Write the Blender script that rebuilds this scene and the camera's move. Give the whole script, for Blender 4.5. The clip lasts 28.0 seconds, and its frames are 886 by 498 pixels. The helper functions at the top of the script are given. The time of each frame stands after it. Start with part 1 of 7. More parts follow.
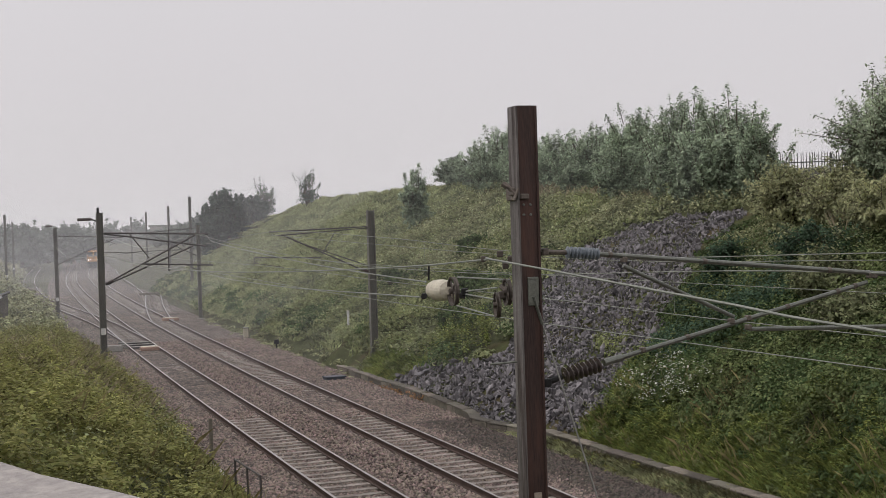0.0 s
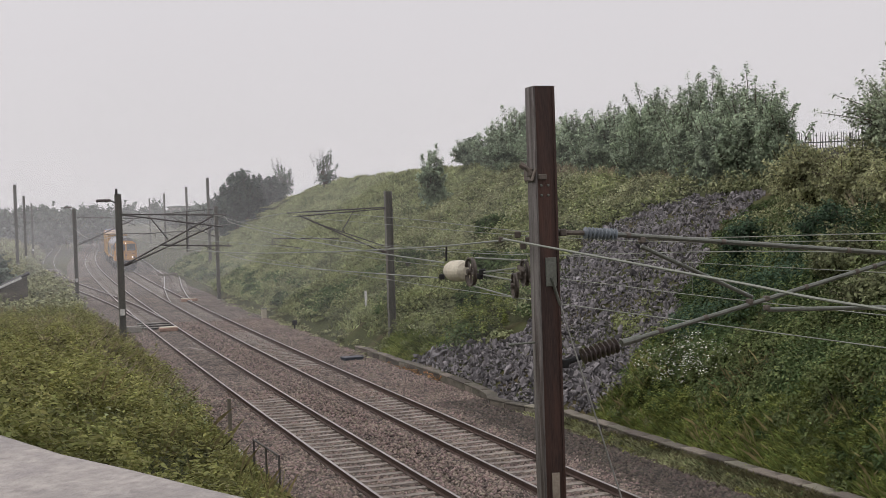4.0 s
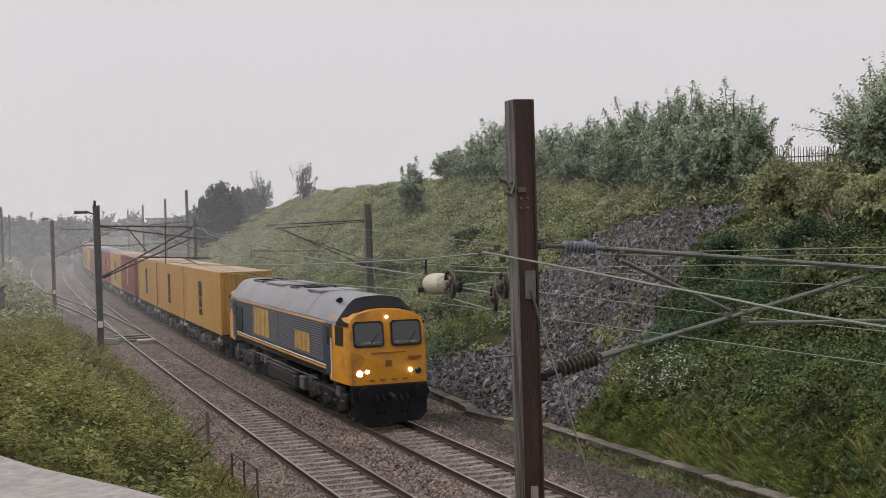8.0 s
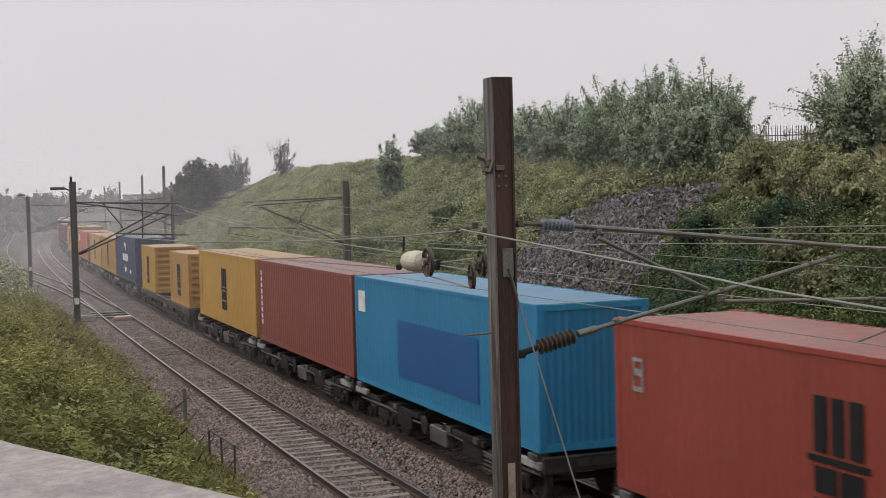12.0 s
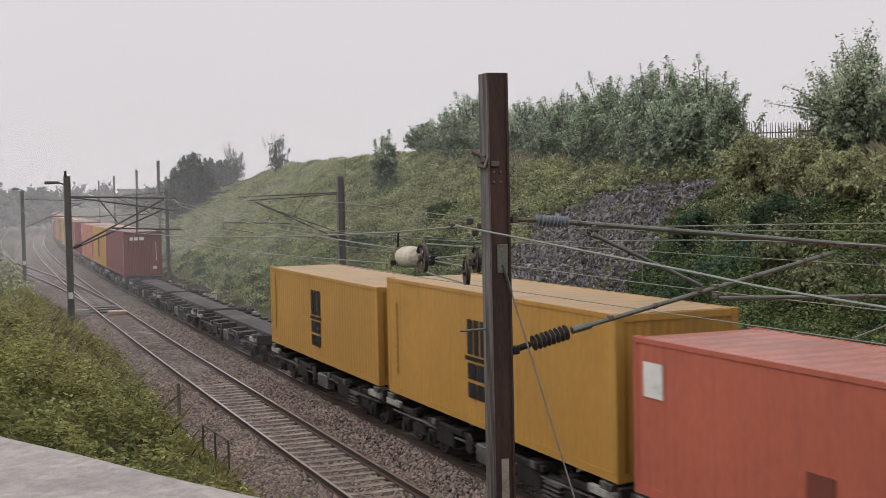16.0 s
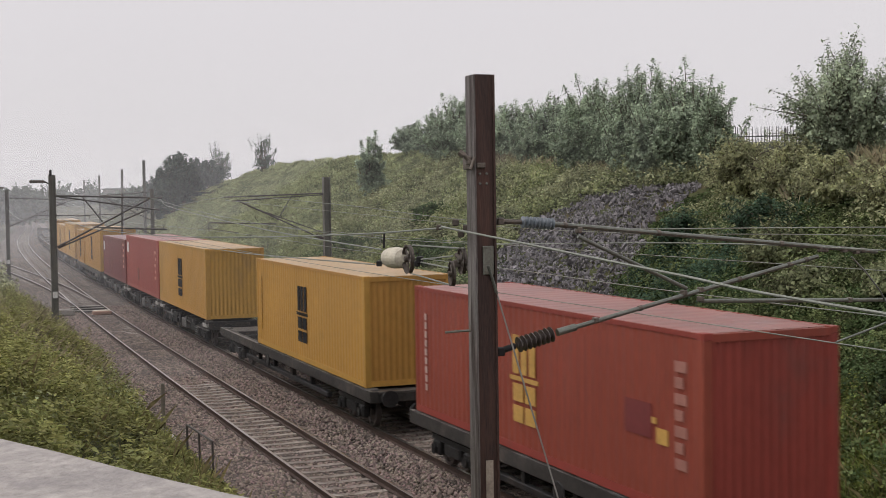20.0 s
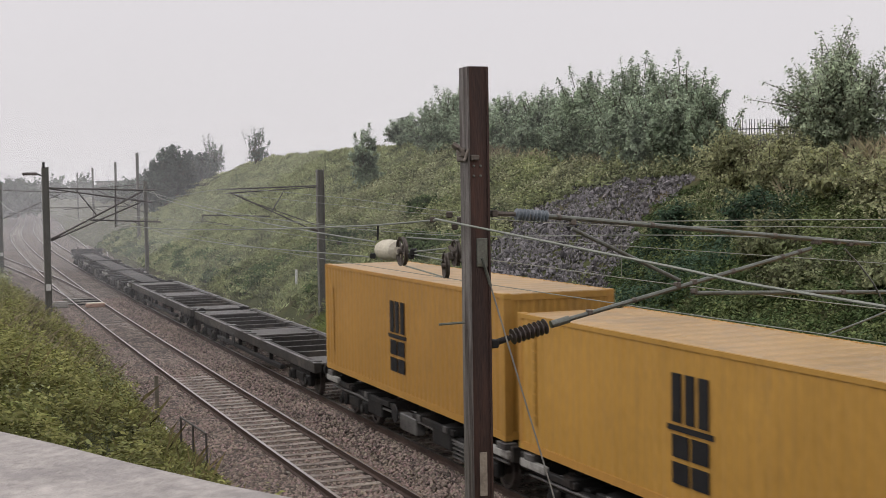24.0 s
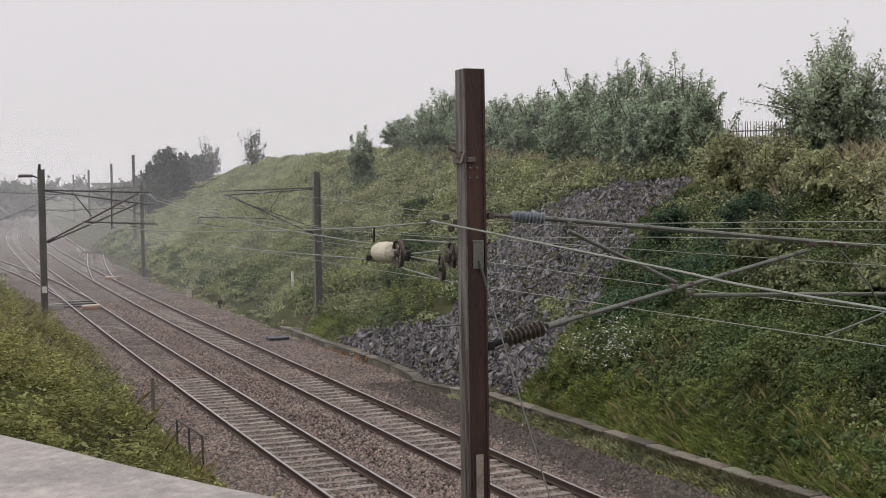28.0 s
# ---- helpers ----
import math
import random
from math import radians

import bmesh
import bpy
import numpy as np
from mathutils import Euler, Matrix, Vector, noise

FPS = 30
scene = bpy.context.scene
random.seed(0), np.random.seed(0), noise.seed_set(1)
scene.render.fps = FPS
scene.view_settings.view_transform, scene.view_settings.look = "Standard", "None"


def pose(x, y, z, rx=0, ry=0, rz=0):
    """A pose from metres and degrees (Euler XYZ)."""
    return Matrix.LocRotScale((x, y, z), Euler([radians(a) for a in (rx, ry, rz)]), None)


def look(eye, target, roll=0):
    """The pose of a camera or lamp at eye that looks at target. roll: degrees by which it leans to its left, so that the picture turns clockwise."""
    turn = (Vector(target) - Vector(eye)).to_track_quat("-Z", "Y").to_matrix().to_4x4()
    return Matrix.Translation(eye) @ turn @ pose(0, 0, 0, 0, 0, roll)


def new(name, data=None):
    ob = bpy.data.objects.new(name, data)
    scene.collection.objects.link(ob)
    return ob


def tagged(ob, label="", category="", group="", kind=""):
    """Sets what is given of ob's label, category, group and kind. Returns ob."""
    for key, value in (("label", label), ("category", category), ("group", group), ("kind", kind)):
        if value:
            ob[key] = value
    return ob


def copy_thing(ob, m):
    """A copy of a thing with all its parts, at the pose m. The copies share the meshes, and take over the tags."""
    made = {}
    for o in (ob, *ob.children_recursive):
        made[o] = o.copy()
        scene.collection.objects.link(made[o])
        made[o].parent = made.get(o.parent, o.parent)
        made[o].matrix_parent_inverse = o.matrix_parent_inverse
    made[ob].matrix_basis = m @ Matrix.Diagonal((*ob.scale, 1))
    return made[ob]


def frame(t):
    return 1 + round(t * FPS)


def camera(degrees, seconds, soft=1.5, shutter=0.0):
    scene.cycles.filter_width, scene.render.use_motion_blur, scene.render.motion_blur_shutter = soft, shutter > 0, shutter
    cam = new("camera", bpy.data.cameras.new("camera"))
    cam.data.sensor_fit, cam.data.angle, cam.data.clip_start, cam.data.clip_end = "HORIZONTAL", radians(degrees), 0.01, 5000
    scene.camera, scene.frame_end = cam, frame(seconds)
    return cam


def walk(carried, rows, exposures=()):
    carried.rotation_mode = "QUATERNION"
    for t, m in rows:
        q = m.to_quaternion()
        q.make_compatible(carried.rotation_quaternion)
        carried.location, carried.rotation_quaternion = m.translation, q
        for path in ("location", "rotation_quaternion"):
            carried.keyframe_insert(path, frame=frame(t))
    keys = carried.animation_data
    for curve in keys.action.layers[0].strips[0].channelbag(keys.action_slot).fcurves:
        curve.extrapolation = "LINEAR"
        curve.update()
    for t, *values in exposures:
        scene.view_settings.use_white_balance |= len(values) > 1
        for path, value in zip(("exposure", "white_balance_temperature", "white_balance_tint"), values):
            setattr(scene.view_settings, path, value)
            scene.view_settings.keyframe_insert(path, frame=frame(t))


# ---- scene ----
# ======== camera and its walk ========
cam = camera(36.54, 28.0, soft=0.7, shutter=0.12)
EYE = (0.0, 0.0, 6.163)
# seconds, turn to the right, tilt down, roll (degrees)
PATH = [
    (0.0, -2.292, 0.966, 1.777), (0.5, -2.346, 0.769, 1.724), (1.0, -2.708, 0.804, 1.737), (1.5, -3.043, 1.269, 1.822),
    (2.0, -3.189, 1.657, 1.819), (2.5, -3.32, 1.918, 1.808), (3.0, -3.241, 2.157, 1.817), (3.5, -3.144, 1.997, 1.85),
    (5.5, -2.89, 1.338, 1.803), (6.0, -2.818, 1.328, 1.8), (6.5, -2.746, 1.326, 1.771), (7.0, -2.613, 1.312, 1.704),
    (7.5, -2.415, 1.278, 1.694), (8.0, -2.172, 1.244, 1.652), (8.5, -2.006, 1.06, 1.545), (9.0, -1.917, 1.046, 1.445),
    (9.5, -1.806, 1.429, 1.566), (10.0, -1.641, 1.729, 1.537), (10.5, -1.48, 1.911, 1.421), (11.0, -1.377, 2.061, 1.419),
    (11.5, -1.323, 2.177, 1.459), (12.0, -1.257, 2.228, 1.46), (12.5, -1.213, 2.248, 1.401), (14.5, -1.037, 2.274, 1.314),
    (15.0, -1.044, 2.295, 1.286), (15.5, -1.038, 2.363, 1.274), (16.0, -1.03, 2.414, 1.228), (16.5, -1.022, 2.419, 1.209),
    (17.0, -1.002, 2.312, 1.21), (17.5, -1.001, 2.126, 1.208), (18.0, -1.01, 2.131, 1.167), (18.5, -0.937, 2.31, 0.971),
    (19.0, -0.758, 2.342, 1.03), (19.5, -0.532, 2.321, 0.997), (20.0, -0.421, 2.358, 0.854), (20.5, -0.4, 2.517, 0.843),
    (21.0, -0.392, 2.649, 0.919), (21.5, -0.387, 2.673, 0.945), (23.5, -0.231, 2.724, 0.832), (24.0, -0.16, 2.682, 0.848),
    (24.5, -0.159, 2.703, 0.859), (25.0, -0.21, 2.708, 0.826), (25.5, -0.152, 2.674, 0.907), (26.0, -0.085, 2.685, 0.959),
    (26.5, -0.057, 2.7, 0.983), (27.0, -0.011, 2.624, 1.012), (27.5, 0.032, 2.617, 1.039), (28.0, 0.0, 2.595, 0.848)]
walk(cam, [(t, pose(EYE[0], EYE[1], EYE[2] - 0.006 * min(max((t - 18.0) / 4.0, 0.0), 1.0), 90 - p, 0, -y) @ pose(0, 0, 0, 0, 0, -r)) for t, y, p, r in PATH],
     exposures=[(0.0, -0.1), (2.5, -0.05), (9.0, -0.05), (17.0, 0.0), (28.0, 0.05)])

# ======== light ========
SUN_EL, SUN_AZ = radians(55), radians(250)
world = bpy.data.worlds.new("overcast")
scene.world = world
world.use_nodes = True
wn, wl = world.node_tree.nodes, world.node_tree.links
wn.clear()
w_out, w_bg, w_mix = wn.new("ShaderNodeOutputWorld"), wn.new("ShaderNodeBackground"), wn.new("ShaderNodeMix")
w_sky, w_hs, w_geo, w_sep, w_ramp = (wn.new("ShaderNodeTexSky"), wn.new("ShaderNodeHueSaturation"), wn.new("ShaderNodeTexCoord"),
                                     wn.new("ShaderNodeSeparateXYZ"), wn.new("ShaderNodeValToRGB"))
w_noise, w_nmix = wn.new("ShaderNodeTexNoise"), wn.new("ShaderNodeMix")
w_sky.sky_type, w_sky.sun_disc = "NISHITA", False
w_sky.sun_elevation, w_sky.sun_rotation = SUN_EL, SUN_AZ
w_sky.air_density, w_sky.dust_density = 1.5, 6.0
w_hs.inputs["Saturation"].default_value = 0.25
w_hs.inputs["Value"].default_value = 0.1
w_mix.data_type, w_mix.inputs[0].default_value = "RGBA", 0.9
w_ramp.color_ramp.elements[0].position, w_ramp.color_ramp.elements[0].color = 0.0, (0.802, 0.772, 0.793, 1)
w_ramp.color_ramp.elements[1].position, w_ramp.color_ramp.elements[1].color = 0.6, (0.86, 0.85, 0.89, 1)
mid_sky = w_ramp.color_ramp.elements.new(0.13)
mid_sky.color = (0.82, 0.786, 0.815, 1)
w_noise.inputs["Scale"].default_value, w_noise.inputs["Detail"].default_value = 2.2, 3.0
w_nmix.data_type, w_nmix.blend_type, w_nmix.inputs[0].default_value = "RGBA", "MULTIPLY", 0.10
wl.new(w_sky.outputs[0], w_hs.inputs["Color"])
wl.new(w_geo.outputs["Generated"], w_sep.inputs[0])
wl.new(w_geo.outputs["Generated"], w_noise.inputs["Vector"])
wl.new(w_sep.outputs["Z"], w_ramp.inputs[0])
wl.new(w_ramp.outputs[0], w_nmix.inputs[6])
wl.new(w_noise.outputs[0], w_nmix.inputs[7])
wl.new(w_hs.outputs[0], w_mix.inputs[6])
wl.new(w_nmix.outputs[2], w_mix.inputs[7])
wl.new(w_mix.outputs[2], w_bg.inputs["Color"])
wl.new(w_bg.outputs[0], w_out.inputs[0])
w_bg.inputs["Strength"].default_value = 1.0
sun = new("sun", bpy.data.lights.new("sun", "SUN"))
sun.data.energy, sun.data.angle, sun.data.color = 1.4, radians(45), (1.0, 0.96, 0.92)
sun.matrix_world = look((60 * math.cos(SUN_EL) * math.sin(SUN_AZ), 60 * math.cos(SUN_EL) * math.cos(SUN_AZ), 60 * math.sin(SUN_EL)), (0, 0, 0))
scene.view_settings.exposure = 0.0

# ======== materials ========


def material(name, base, rough=0.6, metal=0.0, vary=0.25, scale=4.0, fine=40.0, bump=0.2, bump_scale=30.0, dirt=None, dirt_amount=0.0,
             random_hue=0.0, island=False, spec=0.5, stretch=(1, 1, 1), trans=0.0, coords="Object"):
    """Two scales of colour variation, fine relief, and stains of another colour."""
    m = bpy.data.materials.new(name)
    m.use_nodes = True
    n, l = m.node_tree.nodes, m.node_tree.links
    b = n["Principled BSDF"]
    tc, mp = n.new("ShaderNodeTexCoord"), n.new("ShaderNodeMapping")
    mp.inputs["Scale"].default_value = stretch
    l.new(tc.outputs[coords], mp.inputs[0])
    big, small = n.new("ShaderNodeTexNoise"), n.new("ShaderNodeTexNoise")
    big.inputs["Scale"].default_value, big.inputs["Detail"].default_value = scale, 4
    small.inputs["Scale"].default_value, small.inputs["Detail"].default_value = fine, 3
    l.new(mp.outputs[0], big.inputs["Vector"])
    l.new(mp.outputs[0], small.inputs["Vector"])
    mix = n.new("ShaderNodeMath")
    mix.operation = "ADD"
    l.new(big.outputs[0], mix.inputs[0])
    l.new(small.outputs[0], mix.inputs[1])
    rng = n.new("ShaderNodeMapRange")
    rng.inputs["From Min"].default_value, rng.inputs["From Max"].default_value = 0.6, 1.4
    rng.inputs["To Min"].default_value, rng.inputs["To Max"].default_value = 1 - vary, 1 + vary
    l.new(mix.outputs[0], rng.inputs["Value"])
    hsv = n.new("ShaderNodeHueSaturation")
    hsv.inputs["Color"].default_value = (*base, 1)
    l.new(rng.outputs[0], hsv.inputs["Value"])
    colour = hsv.outputs[0]
    if random_hue:
        if island:
            src = n.new("ShaderNodeNewGeometry").outputs["Random Per Island"]
        else:
            src = n.new("ShaderNodeObjectInfo").outputs["Random"]
        r2 = n.new("ShaderNodeMapRange")
        r2.inputs["To Min"].default_value, r2.inputs["To Max"].default_value = 1 - random_hue, 1 + random_hue
        l.new(src, r2.inputs["Value"])
        h2 = n.new("ShaderNodeHueSaturation")
        l.new(colour, h2.inputs["Color"])
        l.new(r2.outputs[0], h2.inputs["Value"])
        r3 = n.new("ShaderNodeMapRange")
        r3.inputs["To Min"].default_value, r3.inputs["To Max"].default_value = 0.5 - random_hue * 0.07, 0.5 + random_hue * 0.05
        frac = n.new("ShaderNodeMath")
        frac.operation = "FRACT"
        mul = n.new("ShaderNodeMath")
        mul.operation = "MULTIPLY"
        mul.inputs[1].default_value = 7.31
        l.new(src, mul.inputs[0])
        l.new(mul.outputs[0], frac.inputs[0])
        l.new(frac.outputs[0], r3.inputs["Value"])
        l.new(r3.outputs[0], h2.inputs["Hue"])
        colour = h2.outputs[0]
    if dirt:
        dn = n.new("ShaderNodeTexNoise")
        dn.inputs["Scale"].default_value, dn.inputs["Detail"].default_value = scale * 0.7, 6
        dn.inputs["Roughness"].default_value = 0.7
        l.new(mp.outputs[0], dn.inputs["Vector"])
        dr = n.new("ShaderNodeMapRange")
        dr.inputs["From Min"].default_value, dr.inputs["From Max"].default_value = 0.62 - dirt_amount * 0.3, 0.78 - dirt_amount * 0.25
        l.new(dn.outputs[0], dr.inputs["Value"])
        dm = n.new("ShaderNodeMix")
        dm.data_type = "RGBA"
        dm.inputs[7].default_value = (*dirt, 1)
        l.new(dr.outputs[0], dm.inputs[0])
        l.new(colour, dm.inputs[6])
        colour = dm.outputs[2]
    l.new(colour, b.inputs["Base Color"])
    b.inputs["Roughness"].default_value, b.inputs["Metallic"].default_value = rough, metal
    b.inputs["Specular IOR Level"].default_value = spec
    if bump:
        bn, bp = n.new("ShaderNodeTexNoise"), n.new("ShaderNodeBump")
        bn.inputs["Scale"].default_value, bn.inputs["Detail"].default_value = bump_scale, 4
        l.new(mp.outputs[0], bn.inputs["Vector"])
        l.new(bn.outputs[0], bp.inputs["Height"])
        bp.inputs["Strength"].default_value, bp.inputs["Distance"].default_value = bump, 0.03
        l.new(bp.outputs[0], b.inputs["Normal"])
    if trans:
        tr, ms = n.new("ShaderNodeBsdfTranslucent"), n.new("ShaderNodeMixShader")
        l.new(colour, tr.inputs["Color"])
        ms.inputs[0].default_value = trans
        l.new(b.outputs[0], ms.inputs[1])
        l.new(tr.outputs[0], ms.inputs[2])
        l.new(ms.outputs[0], n["Material Output"].inputs["Surface"])
    return m


M = {}
M["soil"] = material("bank_soil", (0.05, 0.055, 0.022), 0.95, vary=0.5, scale=0.5, fine=6, bump=0.6, bump_scale=4, dirt=(0.085, 0.06, 0.035), dirt_amount=0.35, spec=0.2)
M["ballast"] = material("ballast_stone_bed", (0.152, 0.116, 0.096), 0.85, vary=0.6, scale=0.45, fine=14, bump=1.0, bump_scale=16, dirt=(0.10, 0.075, 0.06), dirt_amount=0.3)
M["ballast_dirty"] = material("dirty_cess_ballast", (0.062, 0.048, 0.038), 0.9, vary=0.6, scale=0.6, fine=14, bump=1.0, bump_scale=16, dirt=(0.04, 0.034, 0.024), dirt_amount=0.4)
M["stone_dirty"] = material("dirty_ballast_stone", (0.078, 0.062, 0.05), 0.8, vary=0.4, scale=0.5, fine=20, random_hue=0.7, island=True, bump=0.3)
M["stone"] = material("ballast_stone", (0.185, 0.143, 0.12), 0.8, vary=0.4, scale=0.5, fine=20, random_hue=0.7, island=True, bump=0.3)
M["sleeper"] = material("concrete_sleeper", (0.30, 0.265, 0.23), 0.6, vary=0.45, scale=2.5, fine=30, dirt=(0.12, 0.092, 0.075), dirt_amount=0.6, random_hue=0.25)
M["rail_side"] = material("rusty_rail_steel", (0.062, 0.038, 0.03), 0.7, metal=0.3, vary=0.4, scale=3, fine=40)
M["rail_top"] = material("polished_rail_head", (0.44, 0.41, 0.39), 0.33, metal=1.0, vary=0.2, scale=2, fine=30, bump=0.05)
M["rock"] = material("grey_rock_armour", (0.148, 0.136, 0.142), 0.7, vary=0.4, scale=2.5, fine=14, random_hue=0.62, bump=0.8, bump_scale=7)
M["rock_far"] = material("grey_rock_fill", (0.148, 0.136, 0.142), 0.75, vary=0.4, scale=2.5, fine=14, random_hue=0.62, island=True, bump=0.8, bump_scale=7)
M["mast"] = material("rusty_steel_mast", (0.052, 0.03, 0.025), 0.62, metal=0.25, vary=0.55, scale=2.2, fine=30, stretch=(3, 3, 0.35), dirt=(0.105, 0.05, 0.036), dirt_amount=0.45, bump=0.25)
M["mast_grey"] = material("weathered_galvanised_mast", (0.15, 0.145, 0.125), 0.6, metal=0.35, vary=0.4, scale=2, fine=25, stretch=(3, 3, 0.4), dirt=(0.12, 0.085, 0.07), dirt_amount=0.3)
M["galv"] = material("galvanised_tube", (0.175, 0.18, 0.155), 0.33, metal=0.6, vary=0.3, scale=5, fine=40, dirt=(0.15, 0.148, 0.12), dirt_amount=0.25)
M["wire"] = material("weathered_copper_wire", (0.23, 0.24, 0.205), 0.55, metal=0.2, vary=0.2)
M["dark_steel"] = material("dark_oily_steel", (0.02, 0.019, 0.019), 0.6, metal=0.1, spec=0.3, vary=0.5, scale=2, fine=16, dirt=(0.06, 0.047, 0.04), dirt_amount=0.25)
M["insul_blue"] = material("blue_grey_porcelain", (0.20, 0.225, 0.25), 0.25, vary=0.15, bump=0.02)
M["insul_brown"] = material("brown_porcelain", (0.085, 0.066, 0.06), 0.25, vary=0.25, bump=0.02)
M["cream"] = material("cream_painted_weight", (0.55, 0.50, 0.40), 0.6, vary=0.2, scale=4, dirt=(0.30, 0.25, 0.2), dirt_amount=0.25)
M["concrete"] = material("pale_concrete", (0.30, 0.285, 0.26), 0.85, vary=0.3, scale=1.5, fine=25, dirt=(0.20, 0.19, 0.16), dirt_amount=0.35, bump=0.5)
M["coping"] = material("wet_pale_stone_coping", (0.35, 0.315, 0.295), 0.75, vary=0.4, scale=5, fine=30, dirt=(0.25, 0.225, 0.22), dirt_amount=0.4, bump=0.4, bump_scale=60)
M["edging"] = material("pale_weathered_edging", (0.40, 0.375, 0.34), 0.85, vary=0.3, scale=3, fine=25, dirt=(0.16, 0.14, 0.10), dirt_amount=0.35, random_hue=0.2)
M["timber"] = material("grey_weathered_timber", (0.17, 0.15, 0.12), 0.85, vary=0.4, scale=2, fine=25, stretch=(0.3, 4, 4), bump=0.5)
M["white"] = material("white_paint", (0.70, 0.69, 0.66), 0.5, vary=0.15, dirt=(0.4, 0.37, 0.33), dirt_amount=0.3)
M["black"] = material("black_paint", (0.014, 0.014, 0.016), 0.6, vary=0.3, spec=0.25)
M["orange"] = material("orange_painted_steel", (0.36, 0.22, 0.16), 0.6, vary=0.3, dirt=(0.2, 0.12, 0.08), dirt_amount=0.3)
M["bluebox"] = material("blue_grey_cover", (0.035, 0.042, 0.06), 0.5, vary=0.2)
M["bark"] = material("grey_brown_bark", (0.10, 0.08, 0.06), 0.9, vary=0.4, scale=3, fine=20, bump=0.6)


def stony(m, scale, low, high):
    """Breaks a surface into stones of their own tone, with dark joints between them."""
    n, l = m.node_tree.nodes, m.node_tree.links
    b = n["Principled BSDF"]
    src = b.inputs["Base Color"].links[0].from_socket
    tc, v1, v2 = n.new("ShaderNodeTexCoord"), n.new("ShaderNodeTexVoronoi"), n.new("ShaderNodeTexVoronoi")
    v1.inputs["Scale"].default_value = v2.inputs["Scale"].default_value = scale
    v2.feature = "DISTANCE_TO_EDGE"
    l.new(tc.outputs["Object"], v1.inputs["Vector"])
    l.new(tc.outputs["Object"], v2.inputs["Vector"])
    sp, r1, r2, mu, hs = (n.new("ShaderNodeSeparateColor"), n.new("ShaderNodeMapRange"), n.new("ShaderNodeMapRange"), n.new("ShaderNodeMath"), n.new("ShaderNodeHueSaturation"))
    l.new(v1.outputs["Color"], sp.inputs[0])
    l.new(sp.outputs[0], r1.inputs["Value"])
    r1.inputs["To Min"].default_value, r1.inputs["To Max"].default_value = low, high
    l.new(v2.outputs["Distance"], r2.inputs["Value"])
    r2.inputs["From Max"].default_value, r2.inputs["To Min"].default_value = 0.18, 0.25
    mu.operation = "MULTIPLY"
    l.new(r1.outputs[0], mu.inputs[0])
    l.new(r2.outputs[0], mu.inputs[1])
    l.new(src, hs.inputs["Color"])
    l.new(mu.outputs[0], hs.inputs["Value"])
    l.new(hs.outputs[0], b.inputs["Base Color"])
    bp = n.new("ShaderNodeBump")
    bp.inputs["Strength"].default_value, bp.inputs["Distance"].default_value = 0.9, 0.03
    l.new(r2.outputs[0], bp.inputs["Height"])
    l.new(bp.outputs[0], b.inputs["Normal"])


stony(M["ballast"], 8.5, 0.25, 1.85)
stony(M["ballast_dirty"], 8.5, 0.25, 1.85)


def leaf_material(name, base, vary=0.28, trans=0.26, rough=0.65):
    # clump-sized tone noise puts the dark of hollows between leaves into the colour
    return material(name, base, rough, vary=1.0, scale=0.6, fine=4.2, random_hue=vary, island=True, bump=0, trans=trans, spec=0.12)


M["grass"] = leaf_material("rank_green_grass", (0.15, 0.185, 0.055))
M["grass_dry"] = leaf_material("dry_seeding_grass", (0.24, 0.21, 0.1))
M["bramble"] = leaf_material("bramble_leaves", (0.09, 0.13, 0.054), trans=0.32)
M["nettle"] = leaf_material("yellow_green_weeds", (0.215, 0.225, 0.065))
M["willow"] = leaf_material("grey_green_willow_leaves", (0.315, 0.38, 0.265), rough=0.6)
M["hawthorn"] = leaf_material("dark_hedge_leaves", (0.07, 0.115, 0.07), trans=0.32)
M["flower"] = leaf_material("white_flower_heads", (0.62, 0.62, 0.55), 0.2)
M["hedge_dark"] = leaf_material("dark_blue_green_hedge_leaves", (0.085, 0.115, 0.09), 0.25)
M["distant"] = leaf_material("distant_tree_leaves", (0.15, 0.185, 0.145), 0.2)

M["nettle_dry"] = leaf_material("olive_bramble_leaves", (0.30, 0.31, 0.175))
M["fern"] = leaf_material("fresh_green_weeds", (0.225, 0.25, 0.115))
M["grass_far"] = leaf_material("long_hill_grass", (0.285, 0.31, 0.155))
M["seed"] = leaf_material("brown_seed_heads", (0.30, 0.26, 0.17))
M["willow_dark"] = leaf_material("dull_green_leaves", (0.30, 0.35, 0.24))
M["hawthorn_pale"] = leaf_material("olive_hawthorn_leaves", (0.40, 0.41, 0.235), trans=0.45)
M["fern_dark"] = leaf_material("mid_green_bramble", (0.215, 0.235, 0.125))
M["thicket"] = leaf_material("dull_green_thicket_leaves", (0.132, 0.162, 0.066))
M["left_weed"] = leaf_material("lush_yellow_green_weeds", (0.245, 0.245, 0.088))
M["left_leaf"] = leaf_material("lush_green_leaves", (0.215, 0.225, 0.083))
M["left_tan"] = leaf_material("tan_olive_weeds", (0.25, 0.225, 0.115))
# shade below the taller weeds, put into a darker leaf colour
M["under"] = leaf_material("shade_toned_undergrowth_leaves", (0.08, 0.115, 0.045), trans=0.3)
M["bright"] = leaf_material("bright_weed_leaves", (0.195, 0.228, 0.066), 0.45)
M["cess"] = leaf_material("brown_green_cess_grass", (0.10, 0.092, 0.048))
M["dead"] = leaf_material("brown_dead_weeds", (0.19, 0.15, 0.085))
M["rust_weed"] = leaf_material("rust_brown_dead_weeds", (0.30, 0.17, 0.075))
